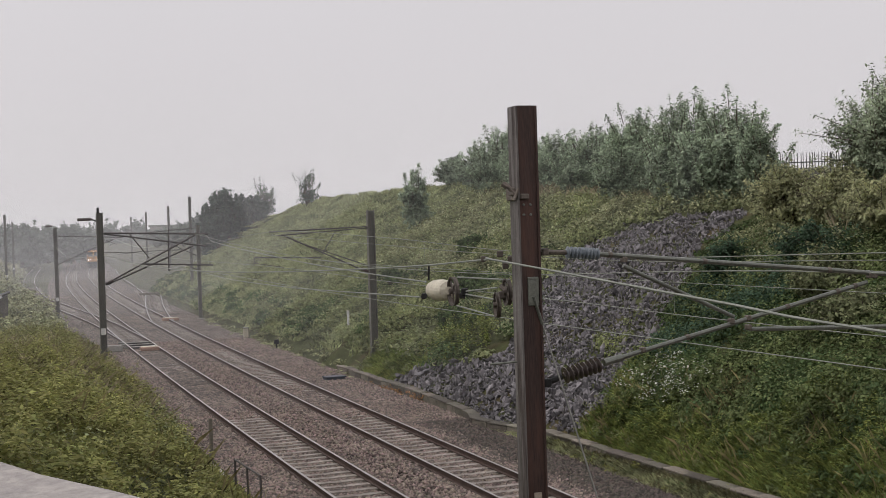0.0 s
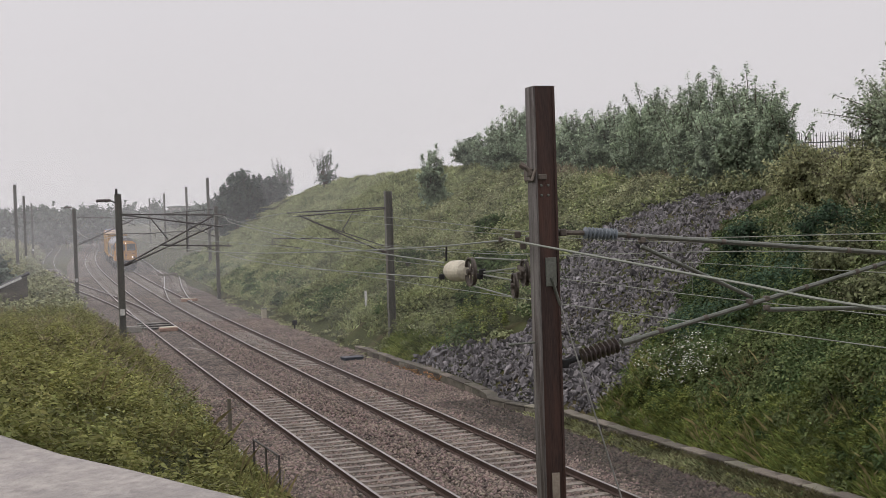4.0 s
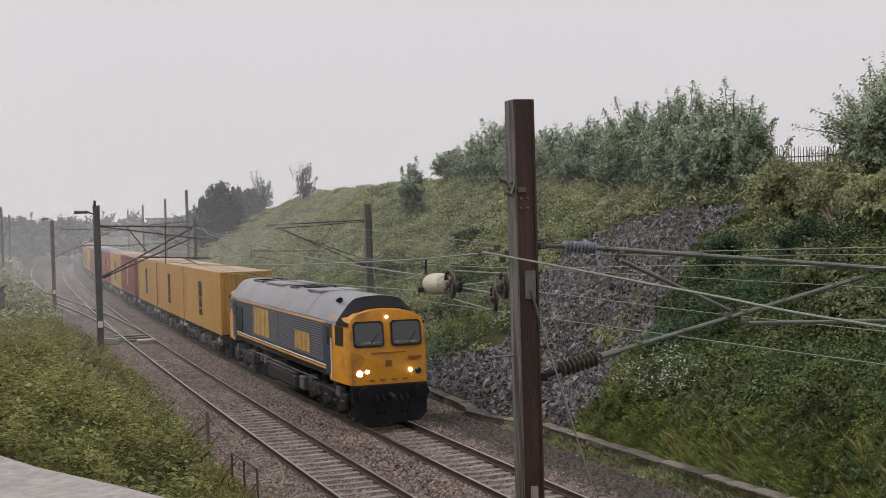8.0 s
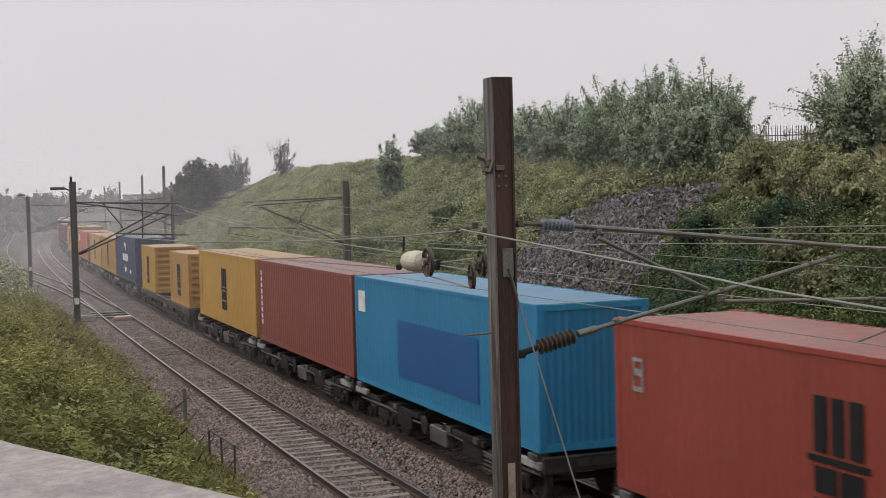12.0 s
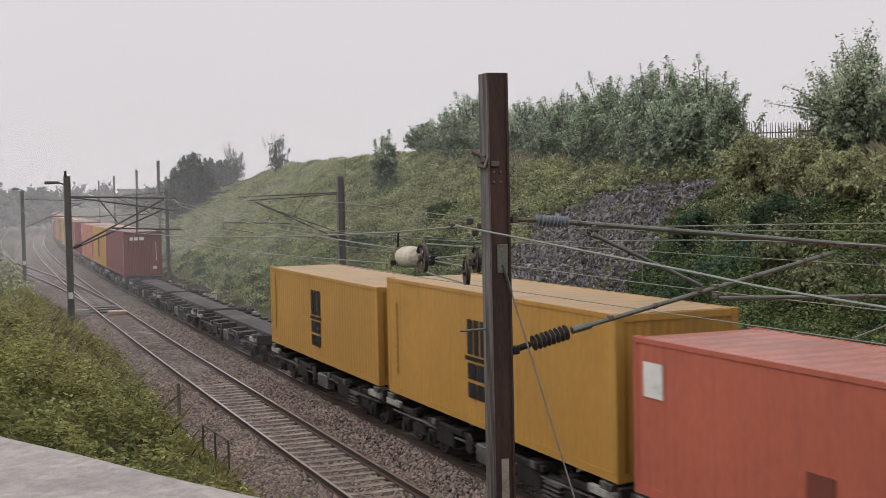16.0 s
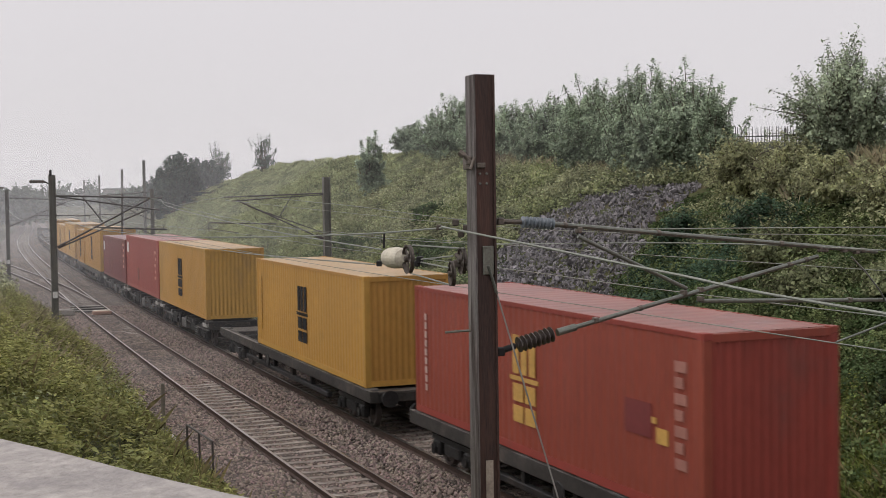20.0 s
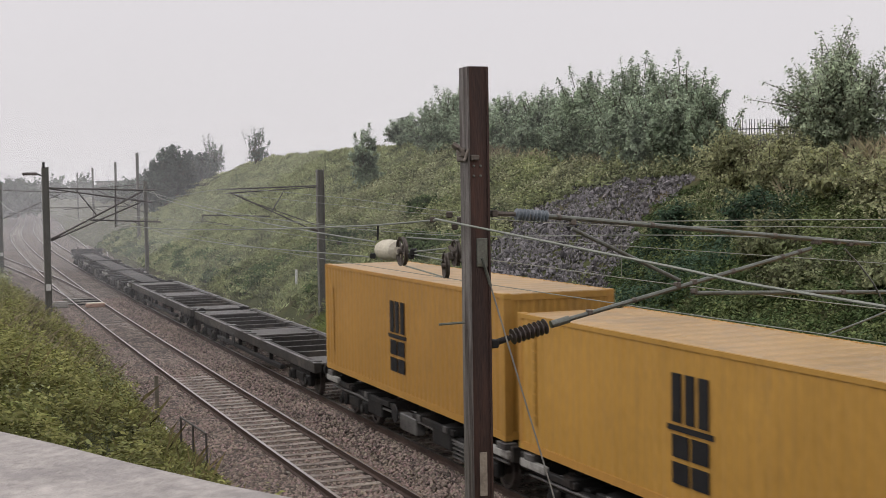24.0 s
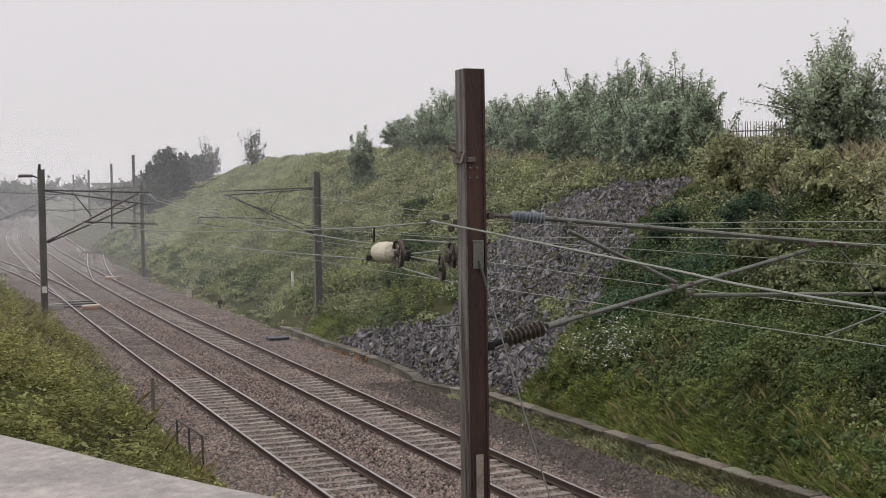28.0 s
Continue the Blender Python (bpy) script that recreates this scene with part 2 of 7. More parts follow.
M["mossy"] = material("mossy_concrete", (0.15, 0.132, 0.105), 0.85, vary=0.5, scale=1.5, fine=20, dirt=(0.06, 0.052, 0.038), dirt_amount=0.45, bump=0.5, random_hue=0.5)
M["galv_dull"] = material("dull_fence_steel", (0.12, 0.115, 0.11), 0.6, metal=0.3, vary=0.2)
M["glass_far"] = material("dull_window_glass", (0.10, 0.11, 0.12), 0.2, vary=0.1, bump=0)

# ======== track alignment ========
KNOT_S = np.array([-60, -30, 0, 30, 65, 100, 150, 210, 280, 360])
KNOT_K = np.array([-0.00171, -0.00171, -0.00162, -0.00019, -0.00045, -0.00016, -0.00045, -0.00062, 0.00043, 0.00043])
LINE_S = np.arange(-60, 460, 1.0)
line_th = np.cumsum(np.interp(LINE_S, KNOT_S, KNOT_K))
line_th += 0.39849 - np.interp(0, LINE_S, line_th)
line_x, line_y = np.cumsum(-np.sin(line_th)), np.cumsum(np.cos(line_th))
line_x += 6.922 - np.interp(0, LINE_S, line_x)
line_y += 15.0 - np.interp(0, LINE_S, line_y)
NEAR = -3.372  # the other track's centre


def along(s, o=0.0, z=0.0):
    """The place s metres up the line and o metres to the right of the far track's centre."""
    c = min(max(s, LINE_S[0]), LINE_S[-1])
    th, e = float(np.interp(c, LINE_S, line_th)), s - c
    return Vector((float(np.interp(c, LINE_S, line_x)) - math.sin(th) * e + o * math.cos(th),
                   float(np.interp(c, LINE_S, line_y)) + math.cos(th) * e + o * math.sin(th), z))


def heading(s):
    return float(np.interp(s, LINE_S, line_th))


def along_many(s, o):
    c = np.clip(s, LINE_S[0], LINE_S[-1])
    th, e = np.interp(c, LINE_S, line_th), s - c
    return (np.interp(c, LINE_S, line_x) - np.sin(th) * e + o * np.cos(th), np.interp(c, LINE_S, line_y) + np.cos(th) * e + o * np.sin(th))


def stand(s, o, z=0.0, turn=0.0):
    """A pose on the ground whose y axis looks up the line."""
    return Matrix.Translation(along(s, o, z)) @ pose(0, 0, 0, 0, 0, math.degrees(heading(s)) + turn)


# ======== mesh helpers ========


def part(name, bm, mat, parent=None, label="", smooth=False):
    me = bpy.data.meshes.new(name)
    bm.to_mesh(me)
    bm.free()
    for x in (mat if isinstance(mat, (list, tuple)) else [mat]):
        me.materials.append(x)
    if smooth:
        me.polygons.foreach_set("use_smooth", [True] * len(me.polygons))
    ob = new(name, me)
    if parent:
        ob.parent = parent
    return tagged(ob, label)


def mesh_of(name, verts, faces, mat, parent=None, label=""):
    me = bpy.data.meshes.new(name)
    me.from_pydata(verts, [], faces)
    for x in (mat if isinstance(mat, (list, tuple)) else [mat]):
        me.materials.append(x)
    ob = new(name, me)
    if parent:
        ob.parent = parent
    return tagged(ob, label)


def box(bm, x0, x1, y0, y1, z0, z1, bevel=0.0, m=None, idx=0):
    c = bmesh.ops.create_cube(bm, size=1.0)["verts"]
    bmesh.ops.transform(bm, verts=c, matrix=Matrix.Translation(((x0 + x1) / 2, (y0 + y1) / 2, (z0 + z1) / 2)) @ Matrix.Diagonal((abs(x1 - x0), abs(y1 - y0), abs(z1 - z0), 1)))
    faces = {f for v in c for f in v.link_faces}
    for f in faces:
        f.material_index = idx
    if bevel:
        r = bmesh.ops.bevel(bm, geom=list({e for v in c for e in v.link_edges}), offset=bevel, segments=1, affect="EDGES")
        c = list({v for f in r["faces"] for v in f.verts} | {v for v in c if v.is_valid})
    if m is not None:
        bmesh.ops.transform(bm, verts=c, matrix=m)
    return bm


def boxed(*a, **k):
    return box(bmesh.new(), *a, **k)


def tube(bm, a, b, r, r2=None, seg=8, caps=True):
    a, b = Vector(a), Vector(b)
    d = b - a
    c = bmesh.ops.create_cone(bm, cap_ends=caps, segments=seg, radius1=r, radius2=r if r2 is None else r2, depth=d.length)["verts"]
    bmesh.ops.transform(bm, verts=c, matrix=Matrix.Translation((a + b) / 2) @ d.to_track_quat("Z", "Y").to_matrix().to_4x4())
    return bm


def lathe(bm, profile, m, seg=14):
    """A turned shape: rows of (radius, height) about the z axis, then placed by m."""
    rings = []
    for r, z in profile:
        rings.append([bm.verts.new(m @ Vector((r * math.cos(2 * math.pi * k / seg), r * math.sin(2 * math.pi * k / seg), z))) for k in range(seg)])
    for p, q in zip(rings, rings[1:]):
        for k in range(seg):
            bm.faces.new((p[k], p[(k + 1) % seg], q[(k + 1) % seg], q[k]))
    bm.faces.new(rings[0][::-1])
    bm.faces.new(rings[-1])
    return bm


def axis(a, b):
    """A pose at a whose z axis points to b."""
    a, b = Vector(a), Vector(b)
    return Matrix.Translation(a) @ (b - a).to_track_quat("Z", "Y").to_matrix().to_4x4()


def polyline(bm, pts, r, seg=6):
    """A bent round bar or wire through the points."""
    pts = [Vector(p) for p in pts]
    rings = []
    for i, p in enumerate(pts):
        d = (pts[min(i + 1, len(pts) - 1)] - pts[max(i - 1, 0)]).normalized()
        q = d.to_track_quat("Z", "Y")
        rings.append([bm.verts.new(p + q @ Vector((r * math.cos(2 * math.pi * k / seg), r * math.sin(2 * math.pi * k / seg), 0))) for k in range(seg)])
    for a, b in zip(rings, rings[1:]):
        for k in range(seg):
            bm.faces.new((a[k], a[(k + 1) % seg], b[(k + 1) % seg], b[k]))
    bm.faces.new(rings[0][::-1])
    bm.faces.new(rings[-1])
    return bm


def sweep(name, profile, path, mats, parent, face_mat=None, label=""):
    """A profile of (right, up) swept along poses."""
    verts, faces, n = [], [], len(profile)
    for m in path:
        verts += [tuple(m @ Vector((x, 0, z))) for x, z in profile]
    for i in range(len(path) - 1):
        for k in range(n):
            a, b = i * n + k, i * n + (k + 1) % n
            faces.append((a, b, b + n, a + n))
    faces += [tuple(range(n)), tuple(range(len(verts) - 1, len(verts) - 1 - n, -1))]
    ob = mesh_of(name, verts, faces, mats, parent, label)
    if face_mat:
        idx = [face_mat[k] for _ in range(len(path) - 1) for k in range(n)] + [0, 0]
        ob.data.polygons.foreach_set("material_index", idx)
    return ob


def empty(name, m=None, **tags):
    ob = new(name)
    if m is not None:
        ob.matrix_world = m
    return tagged(ob, **tags)


# ======== ground ========


def smooth01(x):
    x = np.clip(x, 0, 1)
    return x * x * (3 - 2 * x)


def crest(s):
    return np.interp(s, [-50, 10, 45, 62, 78, 125, 150, 190, 300], [6.6, 6.4, 6.7, 7.9, 8.9, 9.2, 7.4, 6.0, 4.0])


def left_toe(s):
    return np.interp(s, [-60, 50, 75, 110, 160, 220, 400], [-6.0, -6.0, -6.6, -8.4, -10.3, -11.6, -14])


def right_toe(s):
    return np.interp(s, [8, 22, 25, 48], [4.74, 4.36, 4.05, 4.05])


def left_top(s):
    return np.interp(s, [-20, 0, 8, 20, 40, 60, 90, 150, 300], [4.6, 4.3, 3.4, 2.4, 1.6, 1.2, 1.4, 2.0, 2.5])


def lumps(x, y):
    return (np.sin(x * 0.7 + 1.3 * np.sin(y * 0.31)) * np.sin(y * 0.53 + 0.9 * np.sin(x * 0.27)) + 0.5 * np.sin(x * 1.9 + y * 1.3) * np.sin(y * 1.7 - x * 0.6))


def ground(s, o):
    """Height of the ground: the cutting with its two banks."""
    s, o = np.asarray(s, float), np.asarray(o, float)
    cz = crest(s)
    up = 0.25 + (o - 4.35) / 1.8
    right = np.where(up < cz, up, cz + (up - cz) * 0.04)
    foot = right_toe(s)
    right = np.where(o < foot + 0.9, -0.1 + (o - foot) * (0.389 + (foot - 4.05) / 1.8 + 0.294) / 0.9, right)
    right = np.where(o > 45, cz + 0.9 + (o - 45) * 0.004, right)
    toe = left_toe(s)
    lz = left_top(s)
    upl = (toe - o) * 0.62
    left = np.where(upl < lz, upl, lz + (upl - lz) * 0.03)
    floor = np.where(o > 3.2, -0.36 + 0.26 * smooth01((o - 3.6) / 0.45) * smooth01((70 - s) / 20), -0.32) - np.where(o > 3.2, 0.0, 0.10) * smooth01((np.abs(o - NEAR / 2) - 3.6) / 1.0)
    z = np.where(o > foot, right, np.where(o < toe, np.maximum(left, -0.3), floor))
    wild = smooth01((o - 4.5) / 2) + smooth01((toe - 0.3 - o) / 2)
    return z + wild * 0.14 * lumps(s, o)


def graded(*runs):
    out = []
    for a, b, step in runs:
        out += list(np.arange(a, b, step))
    return np.array(out)


gs = graded((-900, -100, 100), (-100, -20, 8), (-20, 0, 2), (0, 140, 1.0), (140, 240, 4), (240, 460, 10), (460, 1000, 60), (1000, 3000, 400), (3000, 3001, 1))
go = graded((-2500, -300, 400), (-300, -40, 20), (-40, -15, 3), (-15, 4.0, 0.6), (4.05, 5.6, 0.15), (5.6, 24, 0.6), (24, 48, 3), (48, 300, 25), (300, 2900, 400))
SS, OO = np.meshgrid(gs, go, indexing="ij")
ZZ = ground(SS, OO)
GX, GY = along_many(SS, OO)
gv = np.stack([GX, GY, ZZ], -1).reshape(-1, 3)
no = len(go)
gf = [(i * no + j, i * no + j + 1, (i + 1) * no + j + 1, (i + 1) * no + j) for i in range(len(gs) - 1) for j in range(no - 1)]
land = mesh_of("ground", gv.tolist(), gf, M["soil"])
land.data.polygons.foreach_set("use_smooth", [True] * len(gf))
tagged(land, "earth of a railway cutting under grass and weeds", "ground", kind="structure")

# ballast beds, a shoulder on each side, laid on the cutting floor
bs = graded((-40, 0, 2), (0, 90, 0.5), (90, 200, 2), (200, 460, 6))
bo = np.arange(-6.6, 3.99, 0.1)
BS, BO = np.meshgrid(bs, bo, indexing="ij")
shoulder = np.minimum(smooth01((BO + 6.55) / 1.1), smooth01((4.25 - BO) / 1.5))
bz = -0.37 + 0.20 * shoulder + 0.014 * lumps(BS * 5, BO * 6) + np.random.uniform(-0.012, 0.012, BS.shape)
bz -= 0.05 * np.exp(-((BO - NEAR / 2) / 0.45) ** 2)
for centre in (NEAR, 0.0):
    d_rail = np.abs(np.abs(BO - centre) - 0.752)
    bz += 0.03 * smooth01((np.abs(BO - centre) - 0.76) / 0.12) * smooth01((1.75 - np.abs(BO - centre)) / 0.3)  # heaped over the sleeper ends
    bz -= 0.05 * np.exp(-(d_rail / 0.10) ** 2)
    cover = smooth01((np.sin(BS * 0.21 + centre * 2) + np.sin(BS * 0.063 + 1.0 + centre) - 0.1 + (BS - 34) * 0.05) * 0.8) * smooth01((76 - BS) / 16)
    bz += (-0.026 + 0.05 * cover + 0.010 * lumps(BS * 3.1 + 4, BO * 4)) * (np.abs(BO - centre) < 0.68)
BX, BY = along_many(BS, BO)
nb = len(bo)
bf = [(i * nb + j, i * nb + j + 1, (i + 1) * nb + j + 1, (i + 1) * nb + j) for i in range(len(bs) - 1) for j in range(nb - 1)]
bed = mesh_of("ballast_bed", np.stack([BX, BY, bz], -1).reshape(-1, 3).tolist(), bf, [M["ballast"], M["ballast_dirty"]])
dirty = (BO + 0.25 * lumps(BS * 0.9, BO * 1.1) + np.random.uniform(-0.25, 0.25, BS.shape) > 1.55) & (BS < 30)
bed.data.polygons.foreach_set("material_index", dirty[:-1, :-1].astype(np.int32).ravel())
bed.data.polygons.foreach_set("use_smooth", [True] * len(bf))
tagged(bed, "brown-grey crushed stone ballast under two railway tracks", "ballast", kind="structure")

# ======== tracks ========
RAIL = [(-0.07, -0.16), (0.07, -0.16), (0.07, -0.148), (0.012, -0.125), (0.012, -0.04), (0.036, -0.03), (0.036, -0.004), (0.028, 0.0), (-0.028, 0.0),
        (-0.036, -0.004), (-0.036, -0.03), (-0.012, -0.04), (-0.012, -0.125), (-0.07, -0.148)]
RAIL_FACE = [0, 0, 0, 0, 0, 0, 1, 1, 1, 0, 0, 0, 0, 0]
rail_s = graded((-60, 120, 2), (120, 460, 5))


def rail(parent, f, s_list, name="rail"):
    """f gives the offset from the far track's centre at s."""
    path = []
    for s in s_list:
        p, q = along(s, f(s)), along(s + 0.5, f(s + 0.5))
        path.append(Matrix.Translation(p) @ pose(0, 0, 0, 0, 0, math.degrees(math.atan2(-(q - p).x, (q - p).y))))
    return sweep(name, RAIL, path, [M["rail_side"], M["rail_top"]], parent, RAIL_FACE)


def sleeper_mesh():
    bm = bmesh.new()
    prof = [(-1.25, -0.19), (-0.95, -0.165), (-0.5, -0.16), (0, -0.172), (0.5, -0.16), (0.95, -0.165), (1.25, -0.19)]
    rows = []
    for x, z in prof:
        rows.append([bm.verts.new((x, y, zz)) for y, zz in ((-0.14, -0.34), (-0.115, z), (0.115, z), (0.14, -0.34))])
    for a, b in zip(rows, rows[1:]):
        for k in range(4):
            bm.faces.new((a[k], b[k], b[(k + 1) % 4], a[(k + 1) % 4]))
    bm.faces.new(rows[0])
    bm.faces.new(rows[-1][::-1])
    me = bpy.data.meshes.new("sleeper")
    bm.to_mesh(me)
    bm.free()
    me.materials.append(M["sleeper"])
    return me


SLEEPER = sleeper_mesh()
PITCH = 0.62  # from sleeper to sleeper


def lay_track(name, centre, s0, s1, singles, label):
    tr = empty(name, label=label, category="railway track", kind="structure")
    for side in (-0.752, 0.752):
        rail(tr, lambda s, d=side: centre(s) + d, rail_s[(rail_s >= s0) & (rail_s <= s1)])
    verts, faces = [], []
    base = [tuple(v.co) for v in SLEEPER.vertices]
    polys = [tuple(p.vertices) for p in SLEEPER.polygons]
    s, k = max(s0, -6.0), 0
    while s < s1:
        m = stand(s, centre(s)) @ pose(0, 0, random.uniform(-0.012, 0.004), 0, 0, random.uniform(-0.8, 0.8))
        if s > 7 and k < singles:
            ob = new("sleeper", SLEEPER)
            ob.parent, ob.matrix_world = tr, m
            k += 1
        else:
            n = len(verts)
            verts += [tuple(m @ Vector(c)) for c in base]
            faces += [tuple(i + n for i in p) for p in polys]
        s += PITCH
    if verts:
        tagged(mesh_of("far_sleepers", verts, faces, M["sleeper"], tr), kind="stuff")
    return tr


near_track = lay_track("near_track", lambda s: NEAR, -60, 455, 300, "railway track with worn rails on concrete sleepers")
far_track = lay_track("far_track", lambda s: 0.0, -60, 455, 300, "railway track with worn rails on concrete sleepers")


def branch_line(s):
    return float(np.interp(s, [70, 85, 96, 108, 119, 132, 156, 200, 300], [NEAR, -3.85, -4.55, -5.5, -6.4, -7.6, -8.4, -9.5, -12]))


def siding_line(s):
    return float(np.interp(s, [84, 91, 106, 129, 141, 166, 192, 260], [0.0, 0.36, 1.5, 3.55, 4.0, 4.65, 4.7, 4.8]))


branch = empty("branch_track", label="diverging branch rails on worn sleepers", category="railway track", kind="structure")
rail(branch, lambda s: branch_line(s) - 0.752, graded((70, 300, 4)))
rail(branch, lambda s: branch_line(s) + 0.752, graded((71, 300, 4)))
siding = empty("siding_track", label="short siding rails joining the main line", category="railway track", kind="structure")
for owner, line, s0, s1 in ((branch, branch_line, 92, 170), (siding, siding_line, 100, 150)):
    for s in np.arange(s0, s1, 0.72):
        ob = new("sleeper", SLEEPER)
        ob.parent, ob.matrix_world = owner, stand(s, line(s), 0.012)
rail(siding, lambda s: siding_line(s) - 0.752, graded((86, 260, 4)))
rail(siding, lambda s: siding_line(s) + 0.752, graded((86, 260, 4)))


# ======== masts and overhead line ========


def mast(s, o, z0, top, w=0.26, turn=0.0, rusty=False):
    """A steel H-section mast on a concrete foot."""
    e = empty("overhead_line_mast", stand(s, o, z0, turn), label="rusty brown steel H-section overhead line mast" if rusty else "weathered grey steel H-section overhead line mast",
              category="mast", group="overhead line masts")
    h, H, t = w / 2, top - z0, 0.020
    mt = M["mast"] if rusty else M["mast_grey"]
    part("flange", boxed(-h, -h + t, -h, h, 0, H, 0.003), mt if not rusty else M["mast_edge"], e)
    part("flange", boxed(h - t, h, -h, h, 0, H, 0.003), mt, e)
    wy = -0.078 if rusty else 0.0
    part("web", boxed(-h + t, h - t, wy - 0.008, wy + 0.008, 0, H + (0.002 if rusty else -0.01)), mt, e)
    part("foot", boxed(-h - 0.14, h + 0.14, -h - 0.14, h + 0.14, -0.3, 0.10, 0.03), M["concrete"], e)
    return e


M["mast_edge"] = material("worn_grey_brown_flange", (0.17, 0.155, 0.145), 0.6, metal=0.3, vary=0.55, scale=3, fine=30, stretch=(6, 6, 0.4), dirt=(0.05, 0.034, 0.03), dirt_amount=0.6, bump=0.2)
M["alu_rust"] = material("weathered_clamp_metal", (0.15, 0.125, 0.105), 0.6, metal=0.4, vary=0.5, scale=12, fine=40)
M["tan_plate"] = material("weathered_tan_plate", (0.36, 0.30, 0.24), 0.6, vary=0.3, scale=6, dirt=(0.2, 0.16, 0.13), dirt_amount=0.35)
S1, O1 = 0.05, -7.20
main_mast = mast(S1, O1, -0.3, 7.23, 0.208, turn=-3, rusty=True)
part("warning_plate", boxed(-0.025, 0.045, -0.098, -0.088, 3.62, 4.02), M["tan_plate"], main_mast, "blank tan number plate")
for z in (6.545, 6.635):
    for x in (-0.045, 0.02):
        part("bolt", lathe(bmesh.new(), [(0.012, 0), (0.012, 0.012), (0.004, 0.014)], axis((x, -0.085, z), (x, -1, z)), 8), M["galv"], main_mast)
part("anchor_plate", boxed(-0.03, 0.075, -0.104, -0.087, 5.72, 5.98, 0.004), M["galv"], main_mast)
bm = boxed(-0.135, -0.104, -0.06, 0.12, 6.60, 6.72, 0.01)
box(bm, -0.17, -0.13, -0.11, -0.03, 6.64, 6.72, 0.012)
box(bm, -0.08, 0.0, -0.125, -0.087, 6.61, 6.66, 0.008)
tube(bm, (-0.20, -0.08, 6.74), (-0.12, -0.10, 6.65), 0.02)
tube(bm, (-0.23, -0.06, 6.755), (-0.19, -0.08, 6.725), 0.028)
tube(bm, (-0.15, -0.12, 6.60), (-0.10, -0.11, 6.71), 0.014)
tube(bm, (-0.06, -0.06, 6.58), (-0.05, -0.05, 6.70), 0.012)
bmesh.ops.translate(bm, verts=bm.verts, vec=(0, 0, 0.075))
part("top_clamp", bm, M["alu_rust"], main_mast, "weathered clamp bracket")
part("step_rod", tube(bmesh.new(), (-0.12, 0, 5.21), (-0.36, 0.03, 5.20), 0.011), M["galv"], main_mast)

for s, o, z0, top in ((43.09, -7.15, 0.3, 7.13), (85.3, -7.15, -0.2, 6.9)):
    ob = mast(s, o, z0, top)
    part("number_plate", boxed(-0.09, 0.09, -0.135, -0.127, 2.0, 2.25), M["white"], ob)
for s, o, z0, top in ((46.25, 4.85, 0.3, 6.98), (90.4, 3.36, -0.3, 6.85), (116.0, 6.0, 0.8, 9.7), (150, 7.4, 1.2, 9.6), (185, 7.2, 1.0, 9.5), (225, 6.6, 0.8, 9.4)):
    mast(s, o, z0, top, 0.31 if s < 50 else 0.26)
for s, o, z0, top in ((104, -11.2, 0.8, 9.2), (140, -10.9, 0.5, 8.9), (188, -11.2, 0.3, 8.7)):
    ob = mast(s, o, z0, top)
    part("number_plate", boxed(-0.12, 0.12, -0.135, -0.127, 1.6, 1.9), M["white"], ob)


def sheds(bm, a, b, n, r, core=0.03):
    """A ribbed insulator from a to b."""
    a, b = Vector(a), Vector(b)
    L = (b - a).length
    prof = [(core, 0)]
    for i in range(n):
        z = L * (i + 0.25) / n
        prof += [(core, z), (r, z + L * 0.18 / n), (r * 0.96, z + L * 0.34 / n), (core * 1.2, z + L * 0.45 / n)]
    prof += [(core, L)]
    return lathe(bm, prof, axis(a, b), 16)


def clip(bm, p, r=0.035):
    box(bm, -r, r, -r * 1.3, r * 1.3, -r, r, 0.008, Matrix.Translation(Vector(p)))
    return bm


def at_station(s):
    """A pose whose x runs across the line, at station s."""
    return stand(s, 0.0, 0.0)


# the cantilever on the rusty mast
cant = empty("overhead_line_cantilever", at_station(S1), label="grey steel tube cantilever with ribbed insulators on the rusty mast", category="cantilever", group="overhead line cantilevers")
part("top_tube", tube(bmesh.new(), (-6.46, 0, 5.86), (-2.70, 0, 5.49), 0.023, seg=12), M["galv"], cant)
part("top_insulator", sheds(bmesh.new(), (-6.80, 0, 5.888), (-6.46, 0, 5.86), 9, 0.058, 0.022), M["insul_blue"], cant, "blue-grey porcelain insulator")
part("top_fitting", clip(tube(bmesh.new(), (-7.08, 0, 5.90), (-6.80, 0, 5.888), 0.022), (-7.02, 0, 5.90), 0.032), M["alu_rust"], cant)
part("strut_tube", tube(bmesh.new(), (-6.44, 0, 4.845), (-3.45, 0, 5.465), 0.0225, seg=12), M["galv"], cant)
part("strut_insulator", sheds(bmesh.new(), (-6.86, 0, 4.747), (-6.48, 0, 4.835), 8, 0.076, 0.03), M["insul_brown"], cant, "dark brown ribbed insulator")
part("strut_fitting", clip(tube(bmesh.new(), (-7.08, 0, 4.69), (-6.88, 0, 4.742), 0.03), (-7.04, 0, 4.70), 0.038), M["dark_steel"], cant)
part("strut_collar", tube(bmesh.new(), (-6.44, 0, 4.845), (-6.25, 0, 4.884), 0.036, seg=12), M["galv"], cant)
part("brace_tube", tube(bmesh.new(), (-6.21, 0, 5.74), (-5.02, 0, 5.20), 0.02, seg=10), M["galv"], cant)
part("registration_tube", tube(bmesh.new(), (-4.85, 0, 5.07), (-2.30, 0, 4.97), 0.021, seg=10), M["galv"], cant)
part("steady_arm", polyline(bmesh.new(), [(-2.40, -0.02, 4.80), (-2.75, -0.02, 4.70), (-3.24, -0.02, 4.575)], 0.011), M["galv"], cant)
